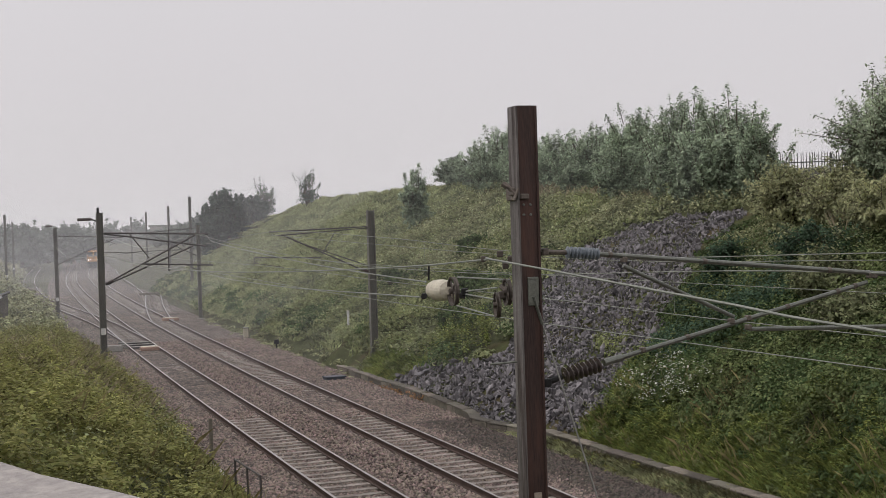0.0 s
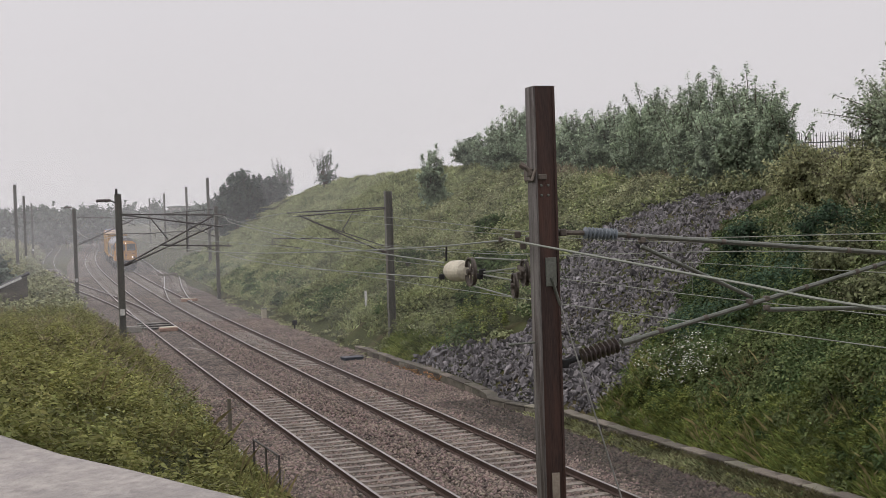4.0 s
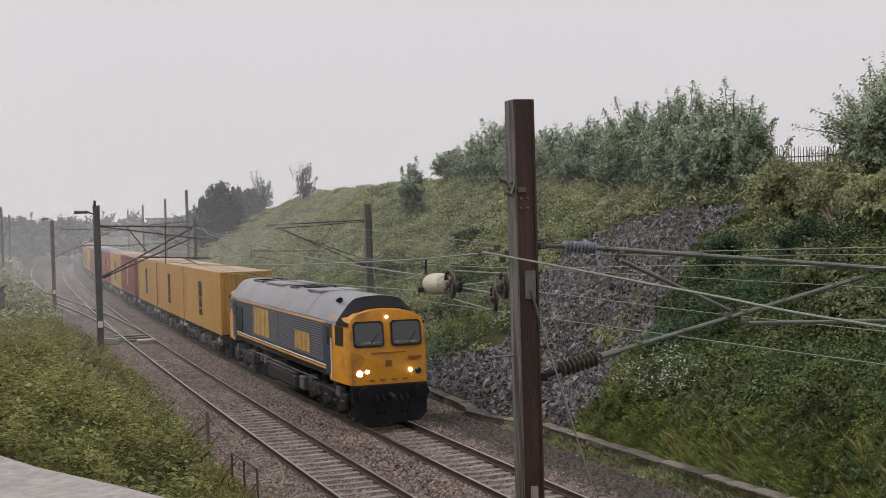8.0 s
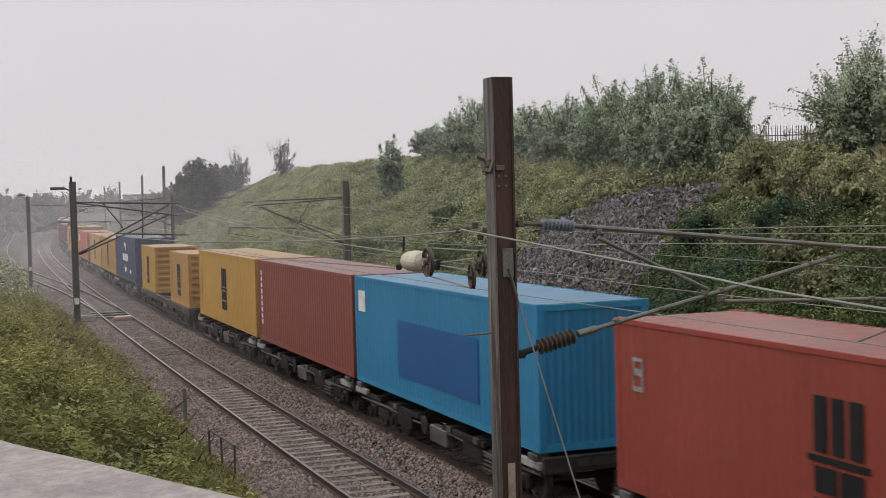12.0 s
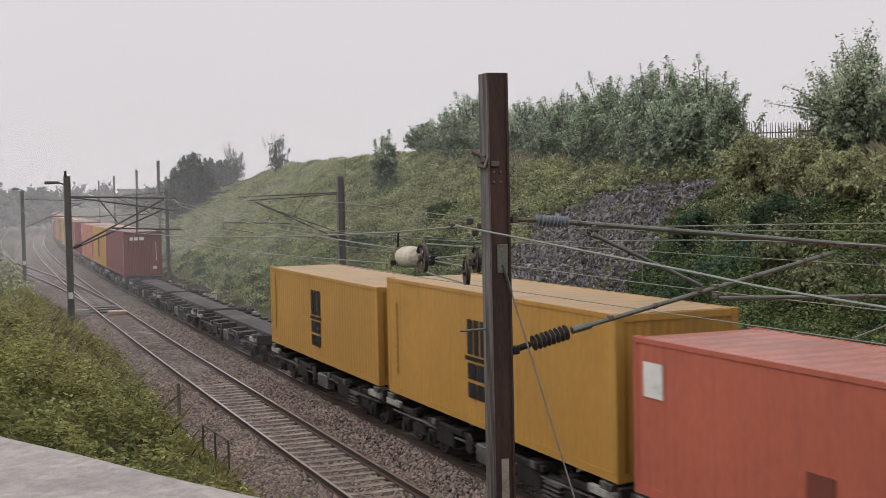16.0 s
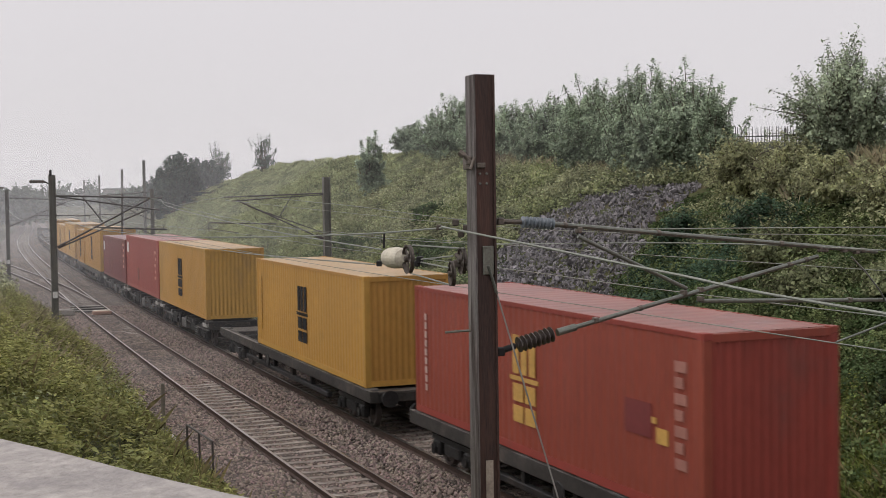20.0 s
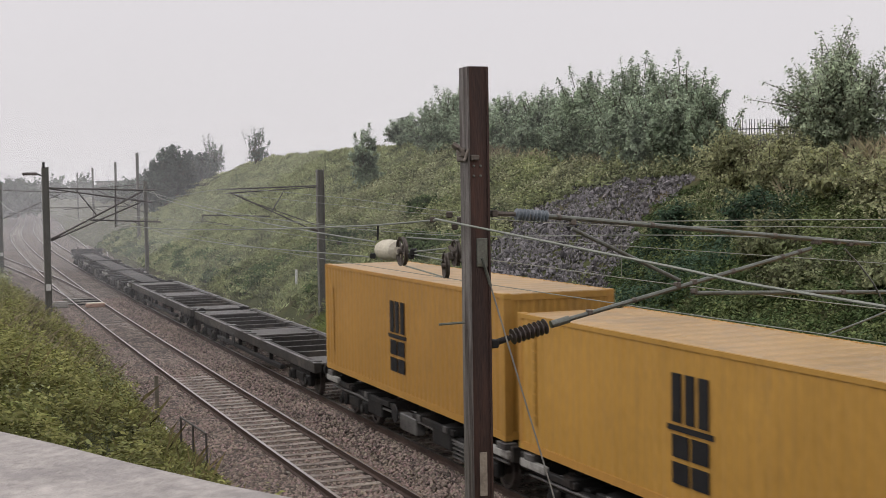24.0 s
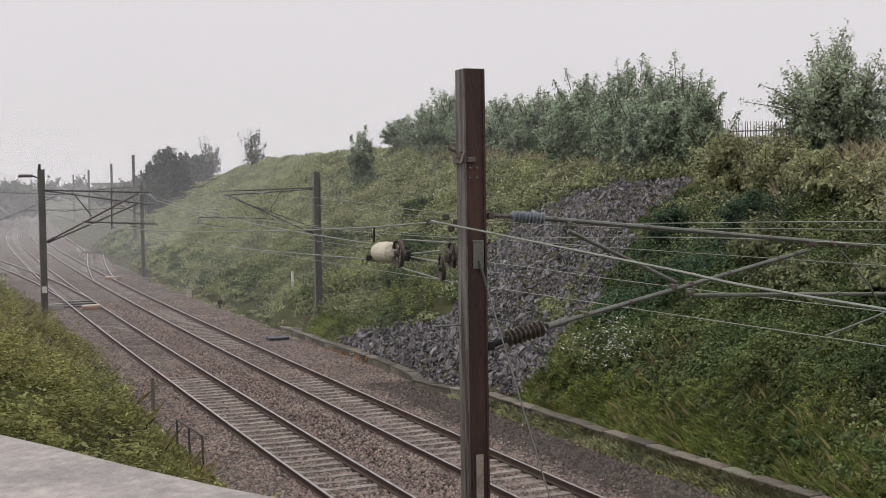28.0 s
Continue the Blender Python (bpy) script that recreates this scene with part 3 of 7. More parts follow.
part("drop_link", polyline(bmesh.new(), [(-3.05, -0.03, 5.45), (-2.86, -0.03, 5.28), (-2.68, -0.03, 5.08), (-2.54, -0.03, 4.86)], 0.009), M["galv"], cant)
for p in ((-6.2, 0, 5.80), (-3.41, 0, 5.535), (-3.36, 0, 5.53), (-3.12, 0, 5.52), (-2.96, 0, 5.50), (-5.05, 0, 5.16), (-4.86, 0, 5.18), (-4.86, 0, 5.09), (-3.05, 0, 5.0), (-6.03, 0, 4.94)):
    part("tube_clip", clip(bmesh.new(), p, 0.026), M["alu_rust"], cant)
for s_ in (0.03, 0.30, 0.68, 0.88, 0.95):
    for a_, b_, r_ in (((-6.46, 5.86), (-2.70, 5.49), 0.029), ((-6.44, 4.845), (-3.45, 5.465), 0.028)):
        x_, z_ = a_[0] + (b_[0] - a_[0]) * s_, a_[1] + (b_[1] - a_[1]) * s_
        ax_ = Vector((b_[0] - a_[0], 0, b_[1] - a_[1])).normalized() * 0.02
        part("band_clip", tube(bmesh.new(), Vector((x_, 0, z_)) - ax_, Vector((x_, 0, z_)) + ax_, r_, seg=12), M["alu_rust"], cant)


def cantilever(s, rows, insul, label):
    e = empty("overhead_line_cantilever", at_station(s), label=label, category="cantilever", group="overhead line cantilevers")
    for name, a, b, r in rows:
        part(name, tube(bmesh.new(), (a[0], 0, a[1]), (b[0], 0, b[1]), r), M["arm"], e)
    for a, b in insul:
        part("insulator", sheds(bmesh.new(), (a[0], 0, a[1]), (b[0], 0, b[1]), 6, 0.08, 0.05), M["insul_brown"], e)
    return e


M["arm"] = material("dull_dark_tube", (0.10, 0.09, 0.085), 0.55, metal=0.4, vary=0.3)
cantilever(43.09, [
    ("top_tube", (-7.05, 6.31), (-2.9, 6.16), 0.035), ("lower_tube", (-7.05, 6.29), (-3.0, 5.67), 0.03), ("strut_tube", (-6.95, 4.32), (-3.41, 6.13), 0.035),
    ("second_strut", (-6.95, 4.26), (-3.49, 5.70), 0.032), ("brace_tube", (-6.0, 6.24), (-5.25, 5.25), 0.025), ("registration_tube", (-5.49, 5.03), (-2.72, 4.89), 0.032),
    ("end_post", (-2.85, 4.86), (-2.85, 5.02), 0.02), ("drop_tube", (-4.47, 6.38), (-4.51, 4.72), 0.028), ("steady_arm", (-4.3, 4.95), (-3.9, 4.98), 0.018), ("steady_arm", (-3.9, 4.98), (-3.22, 4.65), 0.018)],
    [((-7.0, 4.28), (-6.7, 4.43))], "dark tubular double cantilever reaching over the near track")
cantilever(85.3, [
    ("top_tube", (-6.95, 6.31), (-2.64, 6.1), 0.035), ("strut_tube", (-7.04, 4.34), (-3.12, 6.03), 0.035), ("registration_tube", (-5.21, 5.07), (-1.6, 5.02), 0.03),
    ("brace_tube", (-4.2, 6.15), (-3.0, 5.6), 0.025), ("steady_arm", (-3.0, 4.9), (-1.7, 5.0), 0.02), ("drop_tube", (-1.65, 5.02), (-1.65, 4.75), 0.02)],
    [((-7.81, 7.02), (-7.3, 7.02))], "dark tubular cantilever on a mast far up the line")
cantilever(46.25, [
    ("top_tube", (4.72, 6.26), (0.26, 6.15), 0.03), ("second_tube", (4.72, 6.20), (0.6, 5.98), 0.025), ("strut_tube", (4.7, 4.2), (0.8, 6.02), 0.03), ("second_strut", (4.7, 4.5), (1.3, 5.75), 0.022),
    ("registration_tube", (-0.41, 5.06), (2.53, 4.95), 0.026), ("steady_arm", (-0.46, 4.82), (0.88, 4.59), 0.016), ("brace_tube", (3.3, 6.22), (2.6, 5.1), 0.02), ("end_post", (-0.41, 5.06), (-0.46, 4.72), 0.018)],
    [((4.7, 4.22), (4.35, 4.40))], "dark tubular cantilever reaching over the far track")
cantilever(90.4, [
    ("top_tube", (3.30, 6.64), (-0.74, 6.36), 0.035), ("strut_tube", (3.3, 4.5), (-0.3, 6.3), 0.035), ("registration_tube", (2.4, 5.02), (-1.1, 4.99), 0.03), ("steady_arm", (0.43, 4.6), (-0.4, 4.9), 0.02)],
    [], "dark tubular cantilever on a mast far up the line")
for s, o, z in ((43.09, -7.26, 6.87),):
    e = empty("feeder_insulator", at_station(s), label="dark ribbed feeder insulator on a mast head", category="insulator")
    part("ribbed_body", sheds(bmesh.new(), (-8.0, 0, z), (-7.45, 0, z), 5, 0.075, 0.05), M["insul_brown"], e)
    part("bracket", tube(bmesh.new(), (-7.45, 0, z), (-7.25, 0, z - 0.1), 0.03), M["dark_steel"], e)
    part("cap_stub", tube(bmesh.new(), (-7.2, 0, 7.1), (-7.2, 0, 7.32), 0.05), M["dark_steel"], e)


def wire(name, pts, r, label, sag=True):
    """pts: (s, o, z); a smooth curve through them."""
    fine = []
    P = [Vector(p) for p in pts]
    for i in range(len(P) - 1):
        p0, p1, p2, p3 = P[max(i - 1, 0)], P[i], P[i + 1], P[min(i + 2, len(P) - 1)]
        for k in range(8):
            t = k / 8
            fine.append(0.5 * ((2 * p1) + (p2 - p0) * t + (2 * p0 - 5 * p1 + 4 * p2 - p3) * t * t + (3 * p1 - p0 - 3 * p2 + p3) * t ** 3))
    fine.append(P[-1])
    return tagged(part(name, polyline(bmesh.new(), [along(*p) for p in fine], r, 6), M["wire"]), label, "wire")


wire("return_conductor", [(85.3, -7.2, 5.6), (64, -7.2, 5.1), (43, -7.05, 5.42), (30, -7.1, 5.28), (17.2, -7.2, 5.37), (9, -7.25, 5.54), (3.2, -7.3, 5.72), (0.7, -7.37, 5.83), (0.2, -7.40, 5.83), (-2.9, -7.12, 5.58),
                          (-5.06, -7.0, 5.44), (-14, -6.7, 5.1), (-30, -6.5, 5.3)], 0.010, "thick pale stranded return conductor along the masts")
wire("anchored_catenary_wire", [(85, -3.3, 6.05), (64, -3.3, 5.5), (43, -3.41, 6.13), (34, -4.2, 5.9), (25.2, -5.0, 5.75), (14.5, -6.0, 5.62), (8.5, -6.6, 5.57), (2.75, -7.2, 5.555)], 0.009, "pale stranded wire anchored at the rusty mast")
wire("anchored_contact_wire", [(43, -3.3, 4.66), (31, -4.35, 4.74), (22.9, -5.0, 4.86), (14.5, -5.9, 5.05), (9, -6.55, 5.21), (2.98, -7.2, 5.38)], 0.009, "pale contact wire anchored at the rusty mast")
wire("contact_wire", [(130, -3.3, 4.6), (85, -3.5, 4.6), (43, -3.2, 4.66), (20, -3.3, 4.57), (0, -3.24, 4.565), (-12, -3.35, 4.55), (-40, -3.4, 4.55)], 0.007, "thin contact wire over the near track")
wire("catenary_wire", [(43, -3.4, 6.16), (31, -3.4, 5.65), (20, -3.4, 5.36), (10, -3.4, 5.32), (0.05, -3.41, 5.56), (-12, -3.4, 5.35), (-40, -3.4, 5.2)], 0.007, "thin catenary wire over the near track")
wire("contact_wire", [(150, 0, 4.6), (90, -0.2, 4.62), (46, 0.2, 4.65), (28, 0, 4.55), (14.8, 0, 4.51), (8, 0, 4.45), (-8, 0, 4.45), (-40, 0, 4.5)], 0.008, "thin contact wire over the far track")
wire("catenary_wire", [(150, 0, 5.9), (90.4, -0.5, 6.36), (68, 0, 5.55), (46.25, 0.3, 6.15), (28.6, 0, 5.90), (18.3, 0, 5.56), (11, 0, 5.47), (3, 0, 5.63), (-15, 0, 5.95)], 0.009, "pale catenary wire over the far track")
wire("auxiliary_wire", [(46.25, 0.3, 6.02), (28.6, 0, 5.67), (18, 0, 5.45), (10, 0, 5.40), (3, 0, 5.52), (-15, 0, 5.7)], 0.007, "thin auxiliary wire over the far track")
wire("auxiliary_wire", [(46.25, 0.6, 5.1), (30, 0.2, 5.02), (14.8, 0, 5.03), (3, 0, 5.05), (-15, 0, 5.1)], 0.006, "thin auxiliary wire over the far track")
for s, zt, zb in ((33, 5.9, 4.6), (24, 5.7, 4.55), (10, 5.45, 4.47)):
    wire("dropper", [(s, 0.05, zt), (s, 0.05, zb)], 0.004, "thin dropper between two wires")

# tensioning gear beside the rusty mast
M["pulley"] = material("rusty_brown_pulley_steel", (0.085, 0.068, 0.056), 0.6, metal=0.2, vary=0.5, scale=8, fine=40)
ten = empty("wire_tensioner", Matrix(), label="cream cylinder and dark pulley wheels tensioning two wires", category="tensioner")


def L3(s, o, z):
    return along(s, o, z)


A, B = L3(2.52, -7.22, 5.478), L3(2.0, -7.22, 5.49)
part("drum", lathe(bmesh.new(), [(0.03, 0.0), (0.066, 0.012), (0.094, 0.05), (0.108, 0.12), (0.103, 0.13), (0.110, 0.14), (0.115, 0.27), (0.108, 0.28), (0.115, 0.29), (0.110, 0.42), (0.094, 0.49), (0.04, 0.52)], axis(A, B), 22), M["cream"], ten, "cream painted drum")
part("drum_shackle", clip(bmesh.new(), L3(2.78, -7.22, 5.40), 0.03), M["dark_steel"], ten)
part("drum_pin", tube(bmesh.new(), L3(2.62, -7.22, 5.58), L3(2.60, -7.22, 5.74), 0.012), M["dark_steel"], ten)


def pulley(c, r, w, turn):
    e = bmesh.new()
    m = Matrix.Translation(c) @ pose(0, 0, 0, 0, 0, turn) @ pose(0, 0, 0, 0, 90, 0)
    seg = 22
    for r0, r1, z0, z1 in ((r, r * 0.88, -w * 0.7, w * 0.7),):
        a = [[e.verts.new(m @ Vector((q * math.cos(2 * math.pi * k / seg), q * math.sin(2 * math.pi * k / seg), z))) for k in range(seg)] for q, z in ((r0, z0), (r0 * 0.93, 0), (r0, z1), (r1, z1), (r1, z0))]
        for i in range(5):
            p, q = a[i], a[(i + 1) % 5]
            for k in range(seg):
                e.faces.new((p[k], p[(k + 1) % seg], q[(k + 1) % seg], q[k]))
    for k in range(5):
        an = 2 * math.pi * k / 5
        tube(e, m @ Vector((0, 0, 0)), m @ Vector((r * 0.88 * math.cos(an), r * 0.88 * math.sin(an), 0)), r * 0.07, seg=5)
    lathe(e, [(r * 0.2, -w * 1.4), (r * 0.2, w * 1.4)], m, 10)
    return e


part("pulley_wheel", pulley(L3(1.88, -7.22, 5.485), 0.155, 0.03, 20), M["pulley"], ten, "rusty brown spoked pulley wheel")
part("pulley_wheel", pulley(L3(0.62, -7.26, 5.40), 0.125, 0.028, 10), M["pulley"], ten, "rusty brown spoked pulley wheel")
part("pulley_wheel", pulley(L3(0.42, -7.24, 5.53), 0.13, 0.028, 14), M["pulley"], ten, "rusty brown spoked pulley wheel")
part("pulley_bracket", clip(clip(tube(bmesh.new(), L3(0.55, -7.24, 5.58), L3(0.2, -7.22, 5.42), 0.025), L3(0.5, -7.25, 5.5), 0.035), L3(0.22, -7.22, 5.52), 0.04), M["pulley"], ten)
part("link_plate", clip(clip(bmesh.new(), L3(1.55, -7.22, 5.49), 0.035), L3(1.62, -7.22, 5.45), 0.03), M["dark_steel"], ten)
for a, b in (((1.75, -7.22, 5.635), (0.35, -7.24, 5.645)), ((1.6, -7.22, 5.49), (0.62, -7.25, 5.565)), ((1.6, -7.22, 5.47), (0.7, -7.26, 5.45)), ((1.8, -7.22, 5.34), (0.62, -7.26, 5.285))):
    part("tension_rope", tube(bmesh.new(), L3(*a), L3(*b), 0.008, seg=6), M["wire"], ten)
for p in ((0.66, -7.37, 5.84, 0.026), (0.35, -7.33, 5.89, 0.03), (0.3, -7.30, 5.78, 0.028), (0.22, -7.28, 5.84, 0.03)):
    part("conductor_clamp", clip(bmesh.new(), L3(*p[:3]), p[3]), M["pulley"], ten)

M["galv_pale"] = material("pale_stranded_steel", (0.36, 0.35, 0.33), 0.5, metal=0.3, vary=0.2)
guy = empty("mast_guy", Matrix(), label="thin pale guy wire from the rusty mast to the ground", category="guy wire")
g0, g1 = stand(S1, O1, 0, -3) @ Vector((0.02, -0.105, 5.50)), along(0.05, -5.34, -0.3)
dirn = (Vector((g1.x, g1.y, -0.3)) - g0)
part("guy_rope", tube(bmesh.new(), g0, g1, 0.0085, seg=6), M["galv_pale"], guy)
part("turnbuckle", tube(bmesh.new(), g0, g0 + dirn * 0.045, 0.015, seg=8), M["galv"], guy)

# ======== lineside things ========


def simple(name, m, label, category, rows):
    e = empty(name, m, label=label, category=category)
    for nm, bm, mt in rows:
        part(nm, bm, mt, e)
    return e


simple("marker_stake", stand(25.4, -5.82, -0.3), "grey timber stake in the ballast shoulder", "stake", [
    ("post", boxed(-0.05, 0.05, -0.05, 0.05, 0, 1.38, 0.008), M["timber"]), ("cap", boxed(-0.055, 0.055, -0.055, 0.055, 1.38, 1.40, 0.004), M["timber"])])
hr = empty("handrail", Matrix(), label="low dark steel handrail beside the ballast", category="handrail")
tops = []
for s, o, z in ((19.9, -6.16, 0.84), (19.1, -6.03, 0.78), (18.1, -5.93, 0.74)):
    part("post", tube(bmesh.new(), along(s, o, -0.35), along(s, o, z), 0.026), M["arm"], hr)
    tops.append(along(s, o, z))
part("top_rail", polyline(bmesh.new(), tops, 0.024), M["arm"], hr)

simple("point_machine", stand(63.6, -5.05, -0.25), "pale grey points machine on timber bearers", "points machine", [
    ("case", boxed(-0.45, 0.45, -0.22, 0.22, 0.12, 0.42, 0.04), M["concrete"]), ("lid", boxed(-0.42, 0.42, -0.2, 0.2, 0.42, 0.47, 0.02), M["concrete"]), ("bearer", boxed(-0.7, 0.6, -0.3, -0.1, 0, 0.12), M["timber"]), ("bearer", boxed(-0.7, 0.6, 0.1, 0.3, 0, 0.12), M["timber"])])
simple("stretcher_cover", stand(63.4, NEAR + 0.2, -0.14), "orange and cream cover box between the rails", "cover box", [
    ("case", boxed(-0.5, 0.5, -0.3, 0.3, 0, 0.2, 0.03), M["orange"]), ("lid", boxed(-0.45, 0.45, -0.25, 0.25, 0.2, 0.23, 0.01), M["cream"])])
# each dark plate stands for the shade of a pit under the pale rod
for i, ds in enumerate((1.3, 3.0, 4.6)):
    simple("points_rod", stand(63.6 + ds, NEAR, -0.08), "pale stretcher rod over a dark plate in place of a pit", "points rod", [
        ("rod", boxed(-0.72, 0.72, -0.09, 0.09, 0.035, 0.075, 0.01), M["edging"]), ("plate", boxed(-0.7, 0.7, -0.28, 0.28, -0.02, 0.03), M["dark_steel"]), ("fish_plate", boxed(-1.1, -0.8, -0.12, 0.12, 0, 0.08, 0.01), M["galv"])])
simple("stretcher_cover", stand(88.5, 0.9, -0.14), "orange and cream cover box between the rails", "cover box", [
    ("case", boxed(-0.6, 0.6, -0.3, 0.3, 0, 0.2, 0.03), M["orange"]), ("lid", boxed(-0.55, 0.55, -0.25, 0.25, 0.2, 0.23, 0.01), M["cream"])])
simple("lineside_box", stand(43.8, 2.35, -0.33, 5), "small dark blue-grey box on the ballast shoulder", "box", [
    ("case", boxed(-0.42, 0.42, -0.28, 0.28, 0, 0.24, 0.03), M["bluebox"]), ("lid", boxed(-0.45, 0.45, -0.31, 0.31, 0.24, 0.30, 0.02), M["bluebox"])])
simple("marker_post", stand(55.2, 6.0, 1.0), "short white marker post on the bank", "post", [
    ("post", boxed(-0.06, 0.06, -0.04, 0.04, 0, 1.0, 0.01), M["white"]), ("cap", boxed(-0.07, 0.07, -0.05, 0.05, 1.0, 1.03, 0.005), M["cream"])])
simple("lineside_cabinet", stand(70.0, 3.3, -0.35), "small pale lineside cabinet with a grey lid", "cabinet", [
    ("case", boxed(-0.14, 0.14, -0.12, 0.12, 0.1, 0.66, 0.02), M["cream"]), ("lid", boxed(-0.17, 0.17, -0.15, 0.15, 0.66, 0.72, 0.02), M["galv"]), ("leg", boxed(-0.15, -0.1, -0.05, 0.05, 0, 0.1), M["galv"]), ("leg", boxed(0.1, 0.15, -0.05, 0.05, 0, 0.1), M["galv"])])
simple("ground_signal", stand(61.0, 3.4, -0.35), "small dark ground signal on a short post", "signal", [
    ("post", tube(bmesh.new(), (0, 0, 0), (0, 0, 0.35), 0.04), M["dark_steel"]), ("head", boxed(-0.12, 0.12, -0.08, 0.08, 0.35, 0.6, 0.02), M["black"])])
hut = empty("lineside_hut", stand(71.5, -11.3, 0.6), label="small dark lineside hut with a pale roof edge", category="hut")
hw = bmesh.new()
lo = [hw.verts.new(v) for v in ((-1.2, -0.8, 0), (0.85, -0.8, 0), (0.85, 1.6, 0), (-1.2, 1.6, 0))]
hi = [hw.verts.new((v.co.x, v.co.y, 1.45 + (v.co.x + 1.2) * 0.42)) for v in lo]
hw.faces.new(lo), hw.faces.new(hi)
for k in range(4):
    hw.faces.new((lo[k], lo[(k + 1) % 4], hi[(k + 1) % 4], hi[k]))
bmesh.ops.recalc_face_normals(hw, faces=hw.faces)
part("wall", hw, M["mossy"], hut)
tilt = Matrix.Translation((-1.3, 0, 1.45)) @ pose(0, 0, 0, 0, -22.8, 0)
part("roof", boxed(0, 2.5, -0.95, 1.75, 0.02, 0.12, 0.01, tilt), M["dark_steel"], hut)
part("fascia", boxed(0, 2.0, -0.99, -0.952, -0.02, 0.11, 0.005, tilt), M["white"], hut, "pale roof edge")
part("door", boxed(-0.9, -0.3, -0.84, -0.803, 0, 1.45, 0.01), M["timber"], hut)
stop = empty("siding_stop", Matrix(), label="sleeper laid across the end of the siding", category="buffer stop")
part("beam", boxed(-1.5, 1.7, -0.13, 0.13, -0.02, 0.2, 0.02, stand(131, 3.8)), M["timber"], stop)

# cable trough along the foot of the bank, pushed out of line where the rocks came down
trough = empty("cable_trough", Matrix(), label="concrete cable trough with uneven lids along the bank foot", category="cable trough", kind="structure")
TR_S, TR_O = [8, 22, 25.5, 27.5, 28.6, 30.2, 33, 37, 41, 48], [4.5, 4.12, 4.02, 3.55, 3.15, 3.62, 3.82, 3.88, 3.75, 3.7]
unit, lid = bmesh.new(), bmesh.new()
box(unit, -0.15, 0.15, -0.497, 0.497, -0.40, 0.03, 0.014)
box(lid, -0.185, 0.185, -0.497, 0.497, 0.034, 0.085, 0.012)
u_me, l_me = bpy.data.meshes.new("trough_unit"), bpy.data.meshes.new("trough_lid")
unit.to_mesh(u_me), lid.to_mesh(l_me)
unit.free(), lid.free()
u_me.materials.append(M["mossy"]), l_me.materials.append(M["mossy"] if "mossy" in M else M["concrete"])
s = 6.0
while s < 47.5:
    o, o2 = float(np.interp(s, TR_S, TR_O)), float(np.interp(s + 1, TR_S, TR_O))
    m = stand(s + 0.5, (o + o2) / 2, random.uniform(-0.015, 0.015) - (0.10 if s > 24 else 0.03), -math.degrees(math.atan2(o2 - o, 1.0)) + random.uniform(-1.5, 1.5))
    for nm, me in (("trough_unit", u_me), ("trough_lid", l_me)):
        ob = new(nm, me)
        mm = m if nm == "trough_unit" else m @ pose(random.uniform(-0.03, 0.03), 0, random.uniform(0, 0.012), random.uniform(-1, 1), random.uniform(-2, 2), random.uniform(-1, 1))
        ob.parent, ob.matrix_world = trough, mm
    s += 1.0
cable = part("loose_cable", polyline(bmesh.new(), [along(s, 2.6 + 0.12 * math.sin(s * 0.6), -0.19) for s in np.arange(8, 24, 0.8)], 0.02), M["black"])
tagged(cable, "loose black cable lying on the ballast shoulder", "cable")

# pale edging along the foot of the near bank, half lost in weeds
edging = empty("bank_edging", Matrix(), label="pale concrete edging half covered by weeds", category="kerb", kind="structure")
kerb = boxed(-0.07, 0.07, -0.445, 0.445, -0.35, 0.0, 0.012)
k_me = bpy.data.meshes.new("edging_block")
kerb.to_mesh(k_me)
kerb.free()
k_me.materials.append(M["edging"])
for i in range(16):
    s = 22.5 + i * 0.9
    ob = new("edging_block", k_me)
    ob.parent, ob.matrix_world = edging, stand(s, -6.1 - 0.05 * math.sin(s * 0.8), 0.13 + random.uniform(-0.03, 0.02), random.uniform(-2, 2))

# parapet beside the camera
pa = empty("parapet", Matrix.Translation((-0.26, 2.03, 0)) @ pose(0, 0, 0, 0, 0, -45.5), label="pale wet stone coping on a plain bridge parapet", category="parapet", kind="structure")
cop = bmesh.new()
n = 40
rows = []
for i in range(n + 1):
    x = -7 + 11 * i / n
    dy = 0.012 * math.sin(x * 3.1) + 0.008 * math.sin(x * 7.7)
    dz = 0.006 * math.sin(x * 2.3 + 1)
    rows.append([cop.verts.new(v) for v in ((x, -0.52, 5.50), (x, -0.52, 5.655 + dz), (x, -0.46, 5.69 + dz), (x, -0.05 + dy, 5.70 + dz), (x, -0.012 + dy, 5.688 + dz), (x, 0.0 + dy, 5.66 + dz), (x, 0.0 + dy, 5.50))])
for a, b in zip(rows, rows[1:]):
    for k in range(7):
        cop.faces.new((a[k], a[(k + 1) % 7], b[(k + 1) % 7], b[k]))
cop.faces.new(rows[0])
cop.faces.new(rows[-1][::-1])
bmesh.ops.recalc_face_normals(cop, faces=cop.faces)
part("coping", cop, M["coping"], pa, "pale wet stone coping", smooth=True)
part("parapet_wall", boxed(-7, 4, -0.47, -0.05, -0.5, 5.5), M["concrete"], pa)


# ======== rocks, grass, bushes and trees ========
rng = np.random.default_rng(7)


